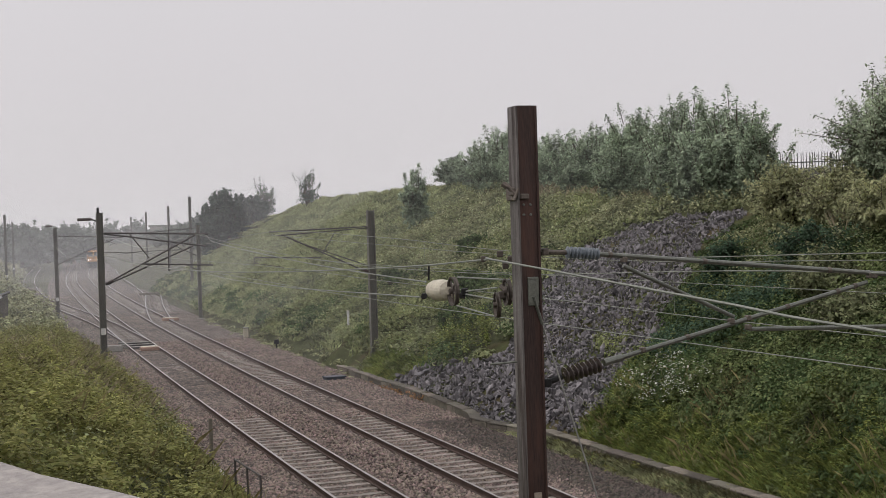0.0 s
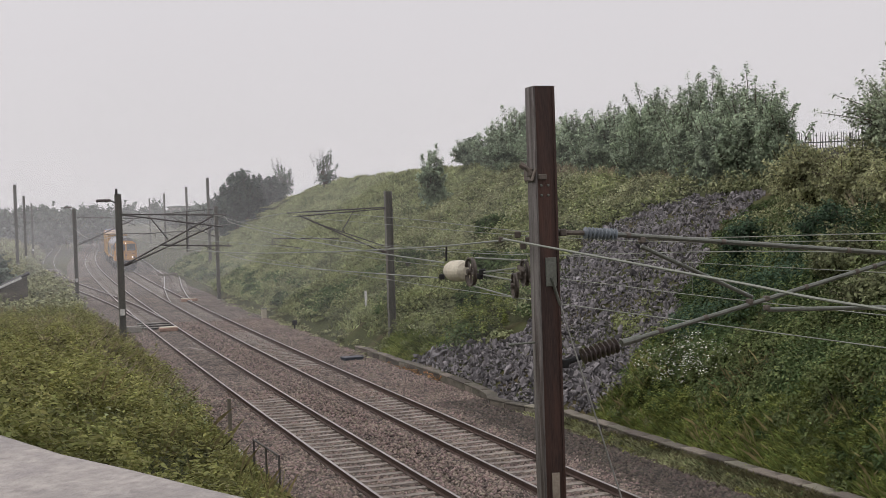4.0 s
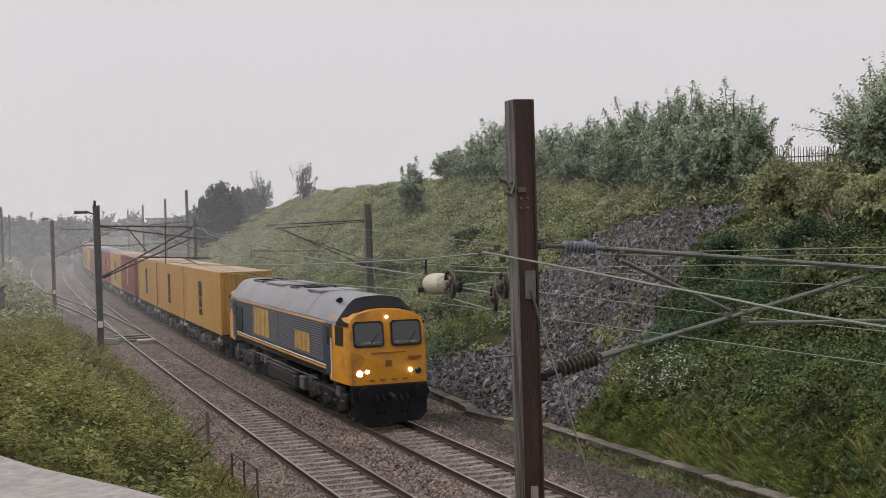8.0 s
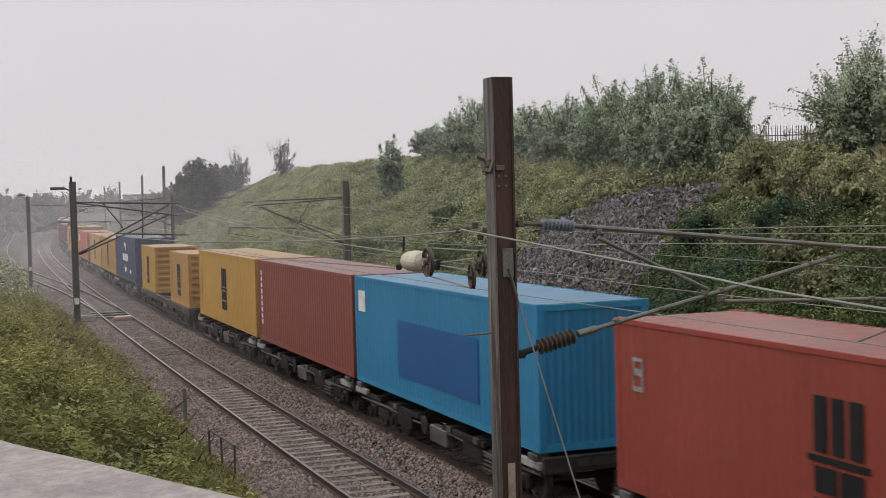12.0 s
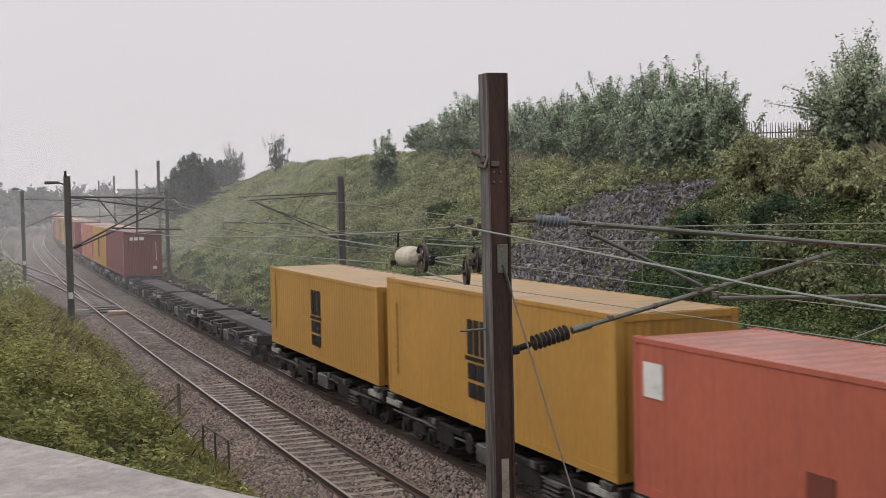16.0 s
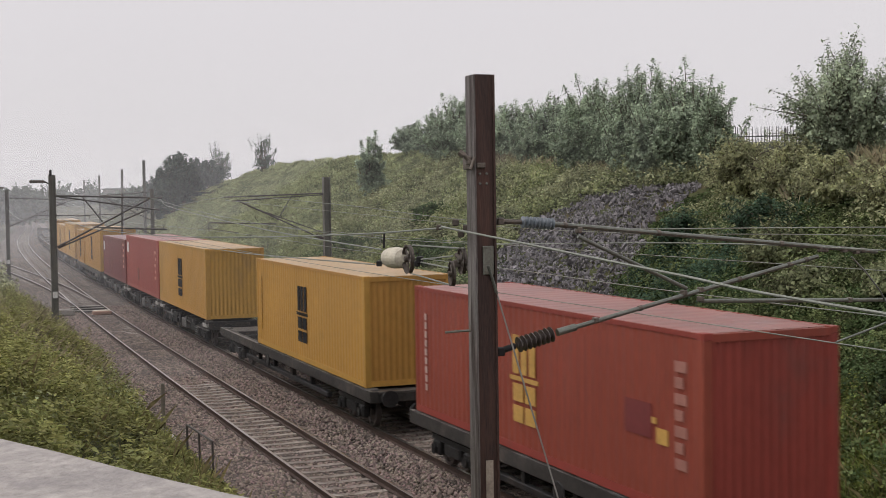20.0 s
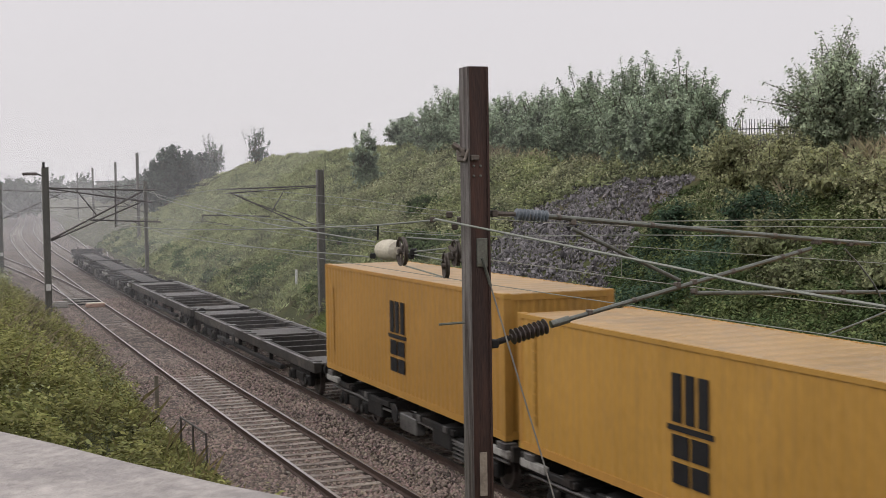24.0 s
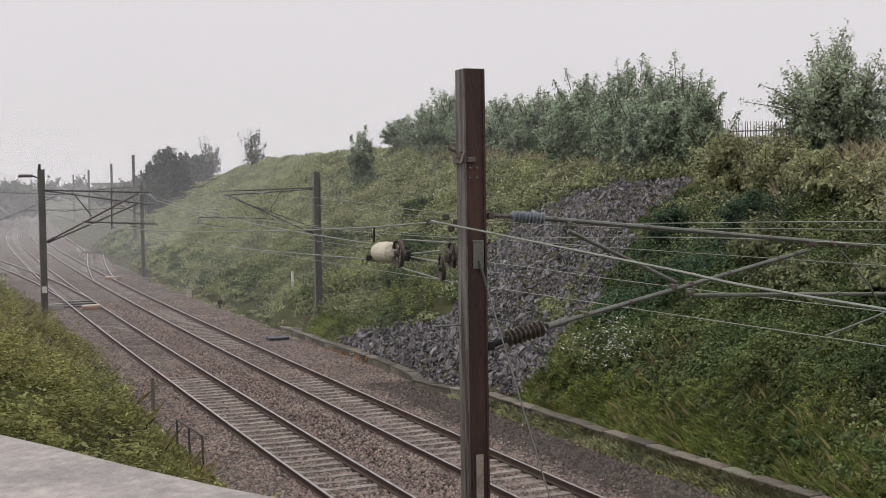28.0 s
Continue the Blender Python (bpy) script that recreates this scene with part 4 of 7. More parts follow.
def fast_mesh(name, verts, quads, mat, parent=None):
    """Many separate four-cornered leaves in one mesh."""
    me = bpy.data.meshes.new(name)
    nv, nf = len(verts), len(quads)
    me.vertices.add(nv)
    me.vertices.foreach_set("co", np.asarray(verts, np.float32).ravel())
    me.loops.add(nf * 4)
    me.loops.foreach_set("vertex_index", np.asarray(quads, np.int32).ravel())
    me.polygons.add(nf)
    me.polygons.foreach_set("loop_start", np.arange(0, nf * 4, 4, dtype=np.int32))
    me.update(calc_edges=True)
    me.materials.append(mat)
    ob = new(name, me)
    if parent:
        ob.parent = parent
    return ob


def unit_rows(v):
    return v / np.maximum(np.linalg.norm(v, axis=1, keepdims=True), 1e-6)


def leaf_quads(p, d, n, length, width):
    """Pointed leaves at p along d, facing n: diamond shapes with a slight fold."""
    side = unit_rows(np.cross(d, n))
    L, W = length[:, None], width[:, None]
    base, tip = p - d * L * 0.5, p + d * L * 0.5
    left, right = p + side * W * 0.5 + n * W * 0.18 - d * L * 0.05, p - side * W * 0.5 + n * W * 0.18 - d * L * 0.05
    v = np.stack([base, left, tip, right], 1).reshape(-1, 3)
    return v, np.arange(len(v)).reshape(-1, 4)


def random_leaves(p, out, size, slim=0.55, up=0.5):
    """Leaves at the points p that face roughly along out."""
    k = len(p)
    n = unit_rows(out + rng.normal(0, 0.55, (k, 3)) + np.array([0, 0, up]))
    d = unit_rows(np.cross(n, rng.normal(0, 1, (k, 3))))
    ln = size * rng.uniform(0.6, 1.35, k)
    return leaf_quads(p, d, n, ln, ln * slim)


def place(s, o, z):
    x, y = along_many(np.asarray(s, float), np.asarray(o, float))
    return np.stack([x, y, np.asarray(z, float)], 1)


def mounds(name, s, o, r, h, per, size, mat, slim=0.6, lift=0.0):
    """Low leafy mounds at stations s, offsets o, of radius r and height h, with per leaves each."""
    s, o, r, h = (np.asarray(a, float) for a in (s, o, r, h))
    c = place(s, o, ground(s, o) - 0.08 + lift)
    i = np.repeat(np.arange(len(s)), per)
    k = len(i)
    d = unit_rows(rng.normal(0, 1, (k, 3)))
    d[:, 2] = np.abs(d[:, 2]) * 0.95 + 0.02
    bumps = 0.78 + 0.22 * np.sin(d[:, 0] * 7 + i * 1.7) * np.sin(d[:, 1] * 6 + i * 2.3) + rng.uniform(-0.22, 0.12, k)
    p = c[i] + d * bumps[:, None] * np.stack([r[i], r[i], h[i]], 1)
    v, q = random_leaves(p, d, size, slim)
    ob = fast_mesh(name, v, q, mat)
    return ob


def blades(name, s, o, height, width, mat, lean=0.35, lift=0.0):
    """Single grass blades rooted on the ground."""
    s, o = np.asarray(s, float), np.asarray(o, float)
    k = len(s)
    b = place(s, o, ground(s, o) - 0.03 + lift)
    ht = height * rng.uniform(0.5, 1.3, k)
    d = unit_rows(np.stack([rng.normal(0, lean, k), rng.normal(0, lean, k), np.ones(k)], 1))
    a = rng.uniform(0, np.pi, k)
    side = np.stack([np.cos(a), np.sin(a), np.zeros(k)], 1) * (width * rng.uniform(0.6, 1.4, k))[:, None]
    droop = np.stack([d[:, 0], d[:, 1], -0.25 * np.ones(k)], 1) * ht[:, None] * 0.5
    mid = b + d * ht[:, None] * 0.6
    tip = b + d * ht[:, None] + droop * 0.5
    v = np.stack([b - side, b + side, mid + side * 0.8, tip], 1).reshape(-1, 3)
    return fast_mesh(name, v, np.arange(len(v)).reshape(-1, 4), mat)


def plants(name, s, o, height, per, leaf, mat, sway=0.16):
    """Upright leafy weeds: tiers of outspread leaves round a leaning stem, shorter towards the tip."""
    s, o = np.asarray(s, float), np.asarray(o, float)
    k = len(s)
    b = place(s, o, ground(s, o))
    ht = height * rng.uniform(0.55, 1.3, k)
    d = np.stack([rng.normal(0, sway, k), rng.normal(0, sway, k), np.ones(k)], 1)
    i = np.repeat(np.arange(k), per)
    n = len(i)
    u = rng.uniform(0.2, 1.0, n) ** 0.7
    a = rng.uniform(0, 2 * np.pi, n)
    out = np.stack([np.cos(a), np.sin(a), rng.uniform(-0.35, 0.35, n)], 1)
    spread = ht[i] * (0.36 - 0.27 * u) * rng.uniform(0.3, 1.0, n) + 0.03
    p = b[i] + d[i] * (ht[i] * u)[:, None] + out * spread[:, None]
    up = unit_rows(rng.normal(0, 0.3, (n, 3)) + np.array([0, 0, 1.0]))
    along_leaf = unit_rows(out - up * np.sum(out * up, 1, keepdims=True))
    ln = leaf * rng.uniform(0.6, 1.3, n) * (1.25 - 0.5 * u)
    v, q = leaf_quads(p, along_leaf, up, ln, ln * 0.42)
    return fast_mesh(name, v, q, mat)


def scatter(n, s0, s1, o0, o1, keep=None):
    s, o = rng.uniform(s0, s1, n), rng.uniform(o0, o1, n)
    if keep is not None:
        m = keep(s, o)
        s, o = s[m], o[m]
    return s, o


def rock_zone(s, o, grow=0.0):
    lo = np.interp(o, [4.3, 5.5, 6.5, 7.9, 9.5, 11.3, 12.9, 15.2], [23.5, 24.1, 25.0, 25.7, 27.4, 29.6, 30.9, 31.7])
    hi = np.interp(o, [4.3, 4.9, 5.5, 6.1, 7.0, 8.6, 11.1, 14.3, 15.3], [40.5, 40, 37, 34.5, 34.5, 37, 41, 40.2, 37])
    wob = 0.6 * np.sin(o * 2.1) + 0.4 * np.sin(o * 5.3 + 1)
    return (s > lo - grow + wob * 0.5) & (s < hi + grow + wob) & (o < 15.4 + grow)


# rock armour
rocks = empty("rock_armour", Matrix(), label="grey broken rocks tipped down the cutting slope", category="rocks")
rock_meshes = []
for k in range(14):
    bm = bmesh.new()
    pts = rng.normal(0, 1, (9, 3))
    pts = pts / np.linalg.norm(pts, axis=1, keepdims=True) * rng.uniform(0.85, 1.15, (9, 1)) * np.array([1.45, 0.85, 0.58])
    for p in pts:
        bm.verts.new(p)
    hull = bmesh.ops.convex_hull(bm, input=bm.verts)
    bmesh.ops.delete(bm, geom=[g for g in hull["geom_interior"] if isinstance(g, bmesh.types.BMVert)], context="VERTS")
    me = bpy.data.meshes.new("rock")
    bm.to_mesh(me)
    bm.free()
    me.materials.append(M["rock"])
    rock_meshes.append(me)
rs, ro = scatter(26000, 22.5, 43, 3.4, 15.8, lambda s, o: rock_zone(s, o) & (o > np.interp(s, TR_S, TR_O) + 0.24))
order = np.argsort(ro + 0.05 * rs)
rv, rf_ = [], []
for k, i in enumerate(order):
    s, o = rs[i], ro[i]
    x, y = along_many(np.array([s]), np.array([o]))
    size = (1.3 if o < 6.3 else 1.0) * float(rng.choice([0.045, 0.058, 0.072, 0.09, 0.13], p=[0.28, 0.32, 0.25, 0.11, 0.04]))
    q = Matrix.LocRotScale((x[0], y[0], float(ground(s, o)) + size * rng.uniform(0.0, 1.3)), Euler(rng.uniform(0, 6.28, 3)), (size, size, size))
    me = rock_meshes[k % 14]
    if k < 290:
        ob = new("rock", me)
        ob.parent, ob.matrix_world = rocks, q
    else:
        b = len(rv)
        rv += [tuple(q @ v.co) for v in me.vertices]
        rf_ += [tuple(j + b for j in p.vertices) for p in me.polygons]
tagged(mesh_of("rock_fill", rv, rf_, M["rock_far"], rocks), kind="stuff")

# loose ballast stones over the bed, nearest first
bs_n = 105000
bs_s = 9 + (rng.uniform(0, 1, bs_n) ** 1.7) * 60
bs_o = rng.uniform(-6.3, 3.95, bs_n)
dist_rail = np.min(np.abs(bs_o[:, None] - np.array([NEAR - 0.752, NEAR + 0.752, -0.752, 0.752])), axis=1)
in_four_foot = np.minimum(np.abs(bs_o), np.abs(bs_o - NEAR)) < 0.70
off_sleeper = np.abs((bs_s + 6.0 + PITCH / 2) % PITCH - PITCH / 2) > 0.125
buried = np.sin(bs_s * 0.21 + np.where(bs_o > -1.7, 0, NEAR) * 2) + np.sin(bs_s * 0.063 + 1.0) + (bs_s - 34) * 0.05 > 0.4
ok = (dist_rail > 0.09) & (~in_four_foot | off_sleeper | buried | (rng.uniform(0, 1, bs_n) < 0.35))
bs_s, bs_o = bs_s[ok], bs_o[ok]
k = len(bs_s)
sh = np.minimum(smooth01((bs_o + 6.55) / 1.1), smooth01((4.25 - bs_o) / 1.5))
sh += 0.12 * np.minimum(smooth01((np.minimum(np.abs(bs_o), np.abs(bs_o - NEAR)) - 0.78) / 0.12), smooth01((1.75 - np.minimum(np.abs(bs_o), np.abs(bs_o - NEAR))) / 0.3))
c = place(bs_s, bs_o, -0.37 + 0.20 * sh - 0.005 - 0.03 * (in_four_foot & ~buried)[ok])
oct_v = np.array([(1, 0, 0), (-1, 0, 0), (0, 1, 0), (0, -1, 0), (0, 0, 1), (0, 0, -1)], float)
oct_f = np.array([(0, 2, 4, 4), (2, 1, 4, 4), (1, 3, 4, 4), (3, 0, 4, 4)])
sz = rng.uniform(0.026, 0.068, (k, 1, 1)) * (1 + 0.25 * (rng.uniform(0, 1, (k, 1, 1)) > 0.9))
ang = rng.uniform(0, 6.28, k)
jit = oct_v[None] * rng.uniform(0.6, 1.25, (k, 6, 3))
ca, sa = np.cos(ang)[:, None], np.sin(ang)[:, None]
jx, jy = jit[:, :, 0] * ca - jit[:, :, 1] * sa, jit[:, :, 0] * sa + jit[:, :, 1] * ca
stones = np.stack([jx, jy, jit[:, :, 2] * 0.8], 2) * sz + c[:, None, :]
tri = np.array([(0, 2, 4), (2, 1, 4), (1, 3, 4), (3, 0, 4), (2, 0, 5), (1, 2, 5), (3, 1, 5), (0, 3, 5)])
sf = (np.arange(k)[:, None, None] * 6 + tri[None]).reshape(-1, 3)
me = bpy.data.meshes.new("loose_ballast")
me.vertices.add(k * 6)
me.vertices.foreach_set("co", stones.astype(np.float32).ravel())
me.loops.add(len(sf) * 3)
me.loops.foreach_set("vertex_index", sf.astype(np.int32).ravel())
me.polygons.add(len(sf))
me.polygons.foreach_set("loop_start", np.arange(0, len(sf) * 3, 3, dtype=np.int32))
me.update(calc_edges=True)
me.materials.append(M["stone"])
me.materials.append(M["stone_dirty"])
grimy = (bs_o + rng.normal(0, 0.25, k) > 1.55) & (bs_s < 30)
me.polygons.foreach_set("material_index", np.repeat(grimy.astype(np.int32), 8))
tagged(new("loose_ballast", me), "loose brown-grey ballast stones", "ballast", kind="stuff")


def stuff(ob, label, category):
    return tagged(ob, label, category, kind="stuff")


def not_rock(s, o):
    return ~rock_zone(s, o, 0.1) & (o > np.interp(s, TR_S, TR_O) + 0.34)


def off_rock(s, o):
    return ~rock_zone(s, o, 0.9)


def clumped(s, o):
    """Uneven growth: thick in places, open in others."""
    return np.sin(s * 1.3 + 2.0 * np.sin(o * 0.9)) * np.sin(o * 1.7 + 1.5 * np.sin(s * 0.6)) + rng.uniform(-0.7, 0.7, len(s)) > -0.15


# --- how the growth changes over the bank: broad patches of one kind after another


def patchy(s, o, size, seed):
    """A smooth field from about -1 to 1 with patches of that many metres."""
    s, o = np.asarray(s, float) / size, np.asarray(o, float) / size
    k = seed * 1.7
    return (np.sin(2.1 * s + 1.3 * np.sin(1.1 * o + k) + k) * np.sin(1.9 * o + 1.2 * np.sin(1.3 * s + 2 * k) + 2.3 * k) * 0.75
            + 0.45 * np.sin(4.3 * s + 2.2 * o + 3 * k) * np.sin(3.7 * o - 1.6 * s + k))


def grow(name, n, s0, s1, o0, o1, keep, r0, r1, tall0, tall1, per, size, mat, label, category, lift=0.0):
    """Leafy mounds of many sizes scattered where keep allows; wide ones are also the tall ones."""
    s, o = scatter(n, s0, s1, o0, o1, keep)
    r = r0 + (r1 - r0) * rng.uniform(0, 1, len(s)) ** 1.6
    return stuff(mounds(name, s, o, r, r * rng.uniform(tall0, tall1, len(s)), per, size, mat, lift=lift), label, category)


# --- bank to the right of the rocks: grass and weeds at the foot, brambles and scrub above
def foot_edge(s):
    return 6.1 + 0.9 * np.sin(s * 0.5 + 1.0) + 0.5 * np.sin(s * 1.3)


s, o = scatter(60000, 6, 27, 4.3, 8.0, lambda s, o: not_rock(s, o) & (o < foot_edge(s) + rng.uniform(-0.8, 0.8, len(s))))
stuff(blades("bank_grass", s, o, 0.27, 0.009, M["grass"], 0.8), "tall green grass along the bank foot", "grass")
s, o = scatter(60000, 6, 46, 3.7, 6.0, lambda s, o: (o > np.interp(s, TR_S, TR_O) + 0.2) & (o < np.interp(s, TR_S, TR_O) + 1.15) & ~rock_zone(s, o, -0.2))
stuff(blades("trough_side_grass", s, o, 0.24, 0.010, M["bright"], 0.7), "green grass hanging over the trough", "grass")
s, o = scatter(2600, 6, 27, 4.3, 7.0, lambda s, o: not_rock(s, o) & (patchy(s, o, 2.2, 5) > -0.1))
stuff(blades("dry_bank_grass", s, o, 0.55, 0.006, M["grass_dry"], 0.4), "dry seeding grass on the bank", "grass")
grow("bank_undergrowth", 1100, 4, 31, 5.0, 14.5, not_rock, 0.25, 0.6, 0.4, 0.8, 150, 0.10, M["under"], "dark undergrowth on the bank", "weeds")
s, o = scatter(900, 5, 28, 4.5, 8.0, lambda s, o: not_rock(s, o) & (o < foot_edge(s) + 0.4) & (patchy(s, o, 1.6, 2) > -0.15))
stuff(plants("tall_bank_weeds", s, o, 0.55, 60, 0.085, M["bright"]), "bright yellow-green weeds on the bank", "weeds")
grow("foot_weed_clumps", 330, 6, 27.5, 4.6, 7.5, lambda s, o: not_rock(s, o) & (patchy(s, o, 1.6, 2) < 0.1), 0.2, 0.55, 0.7, 1.2, 210, 0.08, M["thicket"], "green weed clumps at the bank foot", "weeds")
grow("bramble_thicket", 560, 4, 30, 5.6, 13.5, lambda s, o: off_rock(s, o) & (o > foot_edge(s) - 0.5) & (patchy(s, o, 2.4, 1) > 0.08), 0.35, 1.1, 0.8, 1.5, 380, 0.095, M["thicket"], "dense mid-green bramble thicket on the bank", "bramble")
grow("dark_bramble", 560, 4, 30, 6.0, 13.0, lambda s, o: off_rock(s, o) & (o > foot_edge(s)) & (patchy(s, o, 2.4, 1) < 0.2), 0.35, 1.0, 0.7, 1.3, 360, 0.095, M["bramble"], "dense dark bramble on the bank", "bramble")
grow("sallow_scrub", 90, 21.5, 30, 7.5, 12.5, lambda s, o: off_rock(s, o) & (patchy(s, o, 3.0, 3) > 0.05), 0.5, 1.3, 1.0, 1.7, 520, 0.095, M["hawthorn"], "dark blue-green scrub on the middle bank", "scrub")
s, o = scatter(240, 5, 28, 6.5, 12.5, lambda s, o: off_rock(s, o) & (patchy(s, o, 1.8, 4) > 0.2))
stuff(plants("bank_nettles", s, o, 1.1, 90, 0.11, M["thicket"]), "upright green weeds among the brambles", "weeds")
grow("pale_bramble", 240, 4, 31, 11.0, 18, lambda s, o: off_rock(s, o) & (patchy(s, o, 2.6, 6) > -0.1), 0.4, 1.2, 0.7, 1.4, 400, 0.10, M["nettle_dry"], "olive bramble along the crest", "bramble")
grow("upper_scrub", 170, 4, 30, 10.5, 17, lambda s, o: off_rock(s, o) & (patchy(s, o, 2.6, 6) < 0.0), 0.4, 1.1, 0.8, 1.4, 400, 0.10, M["fern_dark"], "green scrub on the upper bank", "scrub")
s, o = scatter(9000, 6, 24, 13.5, 18, lambda s, o: patchy(s, o, 2.5, 8) > 0.0)
stuff(blades("crest_dry_grass", s, o, 0.95, 0.009, M["seed"], 0.35), "tall tan grass on the crest", "grass")
s, o = scatter(110, 19.4, 23.2, 5.2, 6.7)
p = place(s, o, ground(s, o) + rng.uniform(0.55, 1.0, len(s)))
v, q = random_leaves(np.repeat(p, 6, 0) + rng.normal(0, 0.05, (len(s) * 6, 3)), np.tile([[0, 0, 1.0]], (len(s) * 6, 1)), 0.055, 0.9, 1.0)
stuff(fast_mesh("white_flowers", v, q, M["flower"]), "small white flower heads among weeds", "flowers")

# --- rocks: sparse weeds
s, o = scatter(14, 24, 40, 4.9, 13, rock_zone)
stuff(mounds("rock_weeds", s, o, rng.uniform(0.15, 0.35, len(s)), rng.uniform(0.15, 0.35, len(s)), 120, 0.08, M["fern_dark"]), "weeds growing between the rocks", "weeds")
s, o = np.array([27.5, 28.1, 28.6, 27.9, 29.2]), np.array([7.6, 7.9, 7.7, 8.3, 8.0])
stuff(mounds("rock_bush", s, o, np.full(5, 0.45), np.full(5, 0.45), 260, 0.10, M["fern"]), "green bush among the rocks", "bush")
s, o = scatter(60, 36.0, 40.5, 4.9, 7.4, not_rock)
stuff(plants("rock_edge_weeds", s, o, 1.0, 90, 0.13, M["bright"]), "bright green weeds at the edge of the rocks", "weeds")

# --- bank beyond the rocks: brambles, then smooth hill grass further off
grow("bank_green_cover", 900, 33, 80, 4.9, 18, lambda s, o: not_rock(s, o), 0.4, 1.0, 0.35, 0.7, 190, 0.13, M["fern_dark"], "low green growth over the bank", "weeds")
grow("mixed_bramble", 300, 33, 78, 5.2, 17, lambda s, o: not_rock(s, o) & (patchy(s, o, 4.0, 7) > 0.05), 0.6, 1.7, 0.55, 0.95, 420, 0.13, M["fern"], "green brambles over the bank", "bramble")
grow("dark_mixed_bramble", 130, 33, 66, 5.2, 13, lambda s, o: not_rock(s, o) & (patchy(s, o, 4.0, 7) < -0.15), 0.6, 1.5, 0.55, 1.0, 420, 0.13, M["bramble"], "dark brambles over the bank", "bramble")
grow("crest_bramble", 330, 31, 68, 10.8, 18.5, lambda s, o: not_rock(s, o) & (patchy(s, o, 3.0, 9) > -0.45), 0.6, 1.5, 0.6, 1.0, 420, 0.12, M["nettle_dry"], "olive brambles along the crest", "bramble")
s, o = scatter(420, 31, 70, 4.8, 12, lambda s, o: not_rock(s, o) & (patchy(s, o, 2.5, 10) > 0.1))
stuff(plants("beyond_tall_weeds", s, o, 0.95, 60, 0.15, M["fern"]), "upright green weeds on the bank beyond the rocks", "weeds")
s, o = scatter(110000, 46, 135, 4.3, 21, lambda s, o: (s > 66) | (patchy(s, o, 3.0, 11) > 0.1))
stuff(blades("far_bank_grass", s, o, 0.42, 0.05, M["grass_far"], 0.5), "long green grass over the far bank", "grass")
grow("hill_grass_tussocks", 650, 58, 140, 4.6, 19, None, 0.6, 1.9, 0.18, 0.42, 330, 0.13, M["grass_far"], "soft tussocks of grass on the far bank", "grass")
grow("far_bank_weeds", 170, 55, 140, 4.6, 15, lambda s, o: patchy(s, o, 6.0, 12) > 0.1, 0.6, 1.8, 0.3, 0.6, 360, 0.14, M["fern"], "clumps of weeds on the far bank", "weeds")
s, o = scatter(60, 60, 140, 4.4, 7)
stuff(mounds("far_foot_bush", s, o, rng.uniform(0.6, 1.2, len(s)), rng.uniform(0.5, 1.0, len(s)), 200, 0.22, M["bramble"]), "low bushes along the far bank foot", "bush")

# --- weeds on the cess in front of the trough
s, o = scatter(60000, 7, 28, 3.0, 3.88)
m = rng.uniform(0, 1, len(s)) < ((o - 2.9) / 0.9) ** 2 * (0.75 + 0.5 * np.sin(s * 1.1) * np.sin(s * 0.37))
stuff(blades("cess_grass", s[m], o[m], 0.21, 0.010, M["nettle_dry"], 0.6, 0.02), "short yellowing grass beside the trough", "grass")
s, o = scatter(60000, 7, 25, 2.0, 4.3, lambda s, o: (o > 2.42 - 0.04 * (18 - s) + 0.16 * np.sin(s * 0.9) + rng.normal(0, 0.14, len(s))) & (o < np.interp(s, TR_S, TR_O) - 0.2))
stuff(blades("cess_tangle", s, o, 0.20, 0.009, M["cess"], 0.9, 0.03), "brown-green tangled grass on the cess", "grass")
s, o = scatter(1500, 7, 26, 2.0, 4.2, lambda s, o: (o > 2.52 - 0.04 * (18 - s) + 0.16 * np.sin(s * 0.9)) & (o < np.interp(s, TR_S, TR_O) - 0.25))
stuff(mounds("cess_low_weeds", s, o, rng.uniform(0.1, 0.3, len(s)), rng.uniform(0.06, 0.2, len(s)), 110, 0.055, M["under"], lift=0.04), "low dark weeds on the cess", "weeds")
s, o = scatter(80, 7, 46, 4.25, 4.8, not_rock)
stuff(mounds("trough_weeds", s, o, rng.uniform(0.15, 0.34, len(s)), rng.uniform(0.15, 0.32, len(s)), 130, 0.07, M["fern"], lift=0.12), "weeds hanging over the trough lids", "weeds")
s, o = scatter(420, 7, 27, 2.9, 3.9)
stuff(mounds("dead_cess_weeds", s, o, rng.uniform(0.1, 0.28, len(s)), rng.uniform(0.08, 0.2, len(s)), 100, 0.06, M["dead"], lift=0.02), "brown dead weeds beside the trough", "weeds")
s, o = scatter(150, 7, 27, 2.9, 3.9)
stuff(mounds("green_cess_weeds", s, o, rng.uniform(0.12, 0.3, len(s)), rng.uniform(0.12, 0.32, len(s)), 120, 0.065, M["nettle"], lift=0.03), "small green weeds beside the trough", "weeds")
s, o = scatter(190, 7, 27, 2.7, 3.8)
stuff(mounds("cess_weeds", s, o, rng.uniform(0.12, 0.3, len(s)), rng.uniform(0.12, 0.28, len(s)), 110, 0.07, M["nettle_dry"], lift=0.03), "small weeds beside the trough", "weeds")
s, o = scatter(60, 35, 44, 2.9, 4.0)
stuff(mounds("dead_weeds", s, o, rng.uniform(0.2, 0.5, len(s)), rng.uniform(0.08, 0.2, len(s)), 120, 0.08, M["rust_weed"], lift=0.05), "rust-brown dead weeds on the cess", "weeds")
s, o = scatter(9000, 22, 46, 4.4, 5.4, not_rock)
stuff(blades("toe_grass", s, o, 0.3, 0.014, M["grass"], 0.7), "green grass behind the trough", "grass")
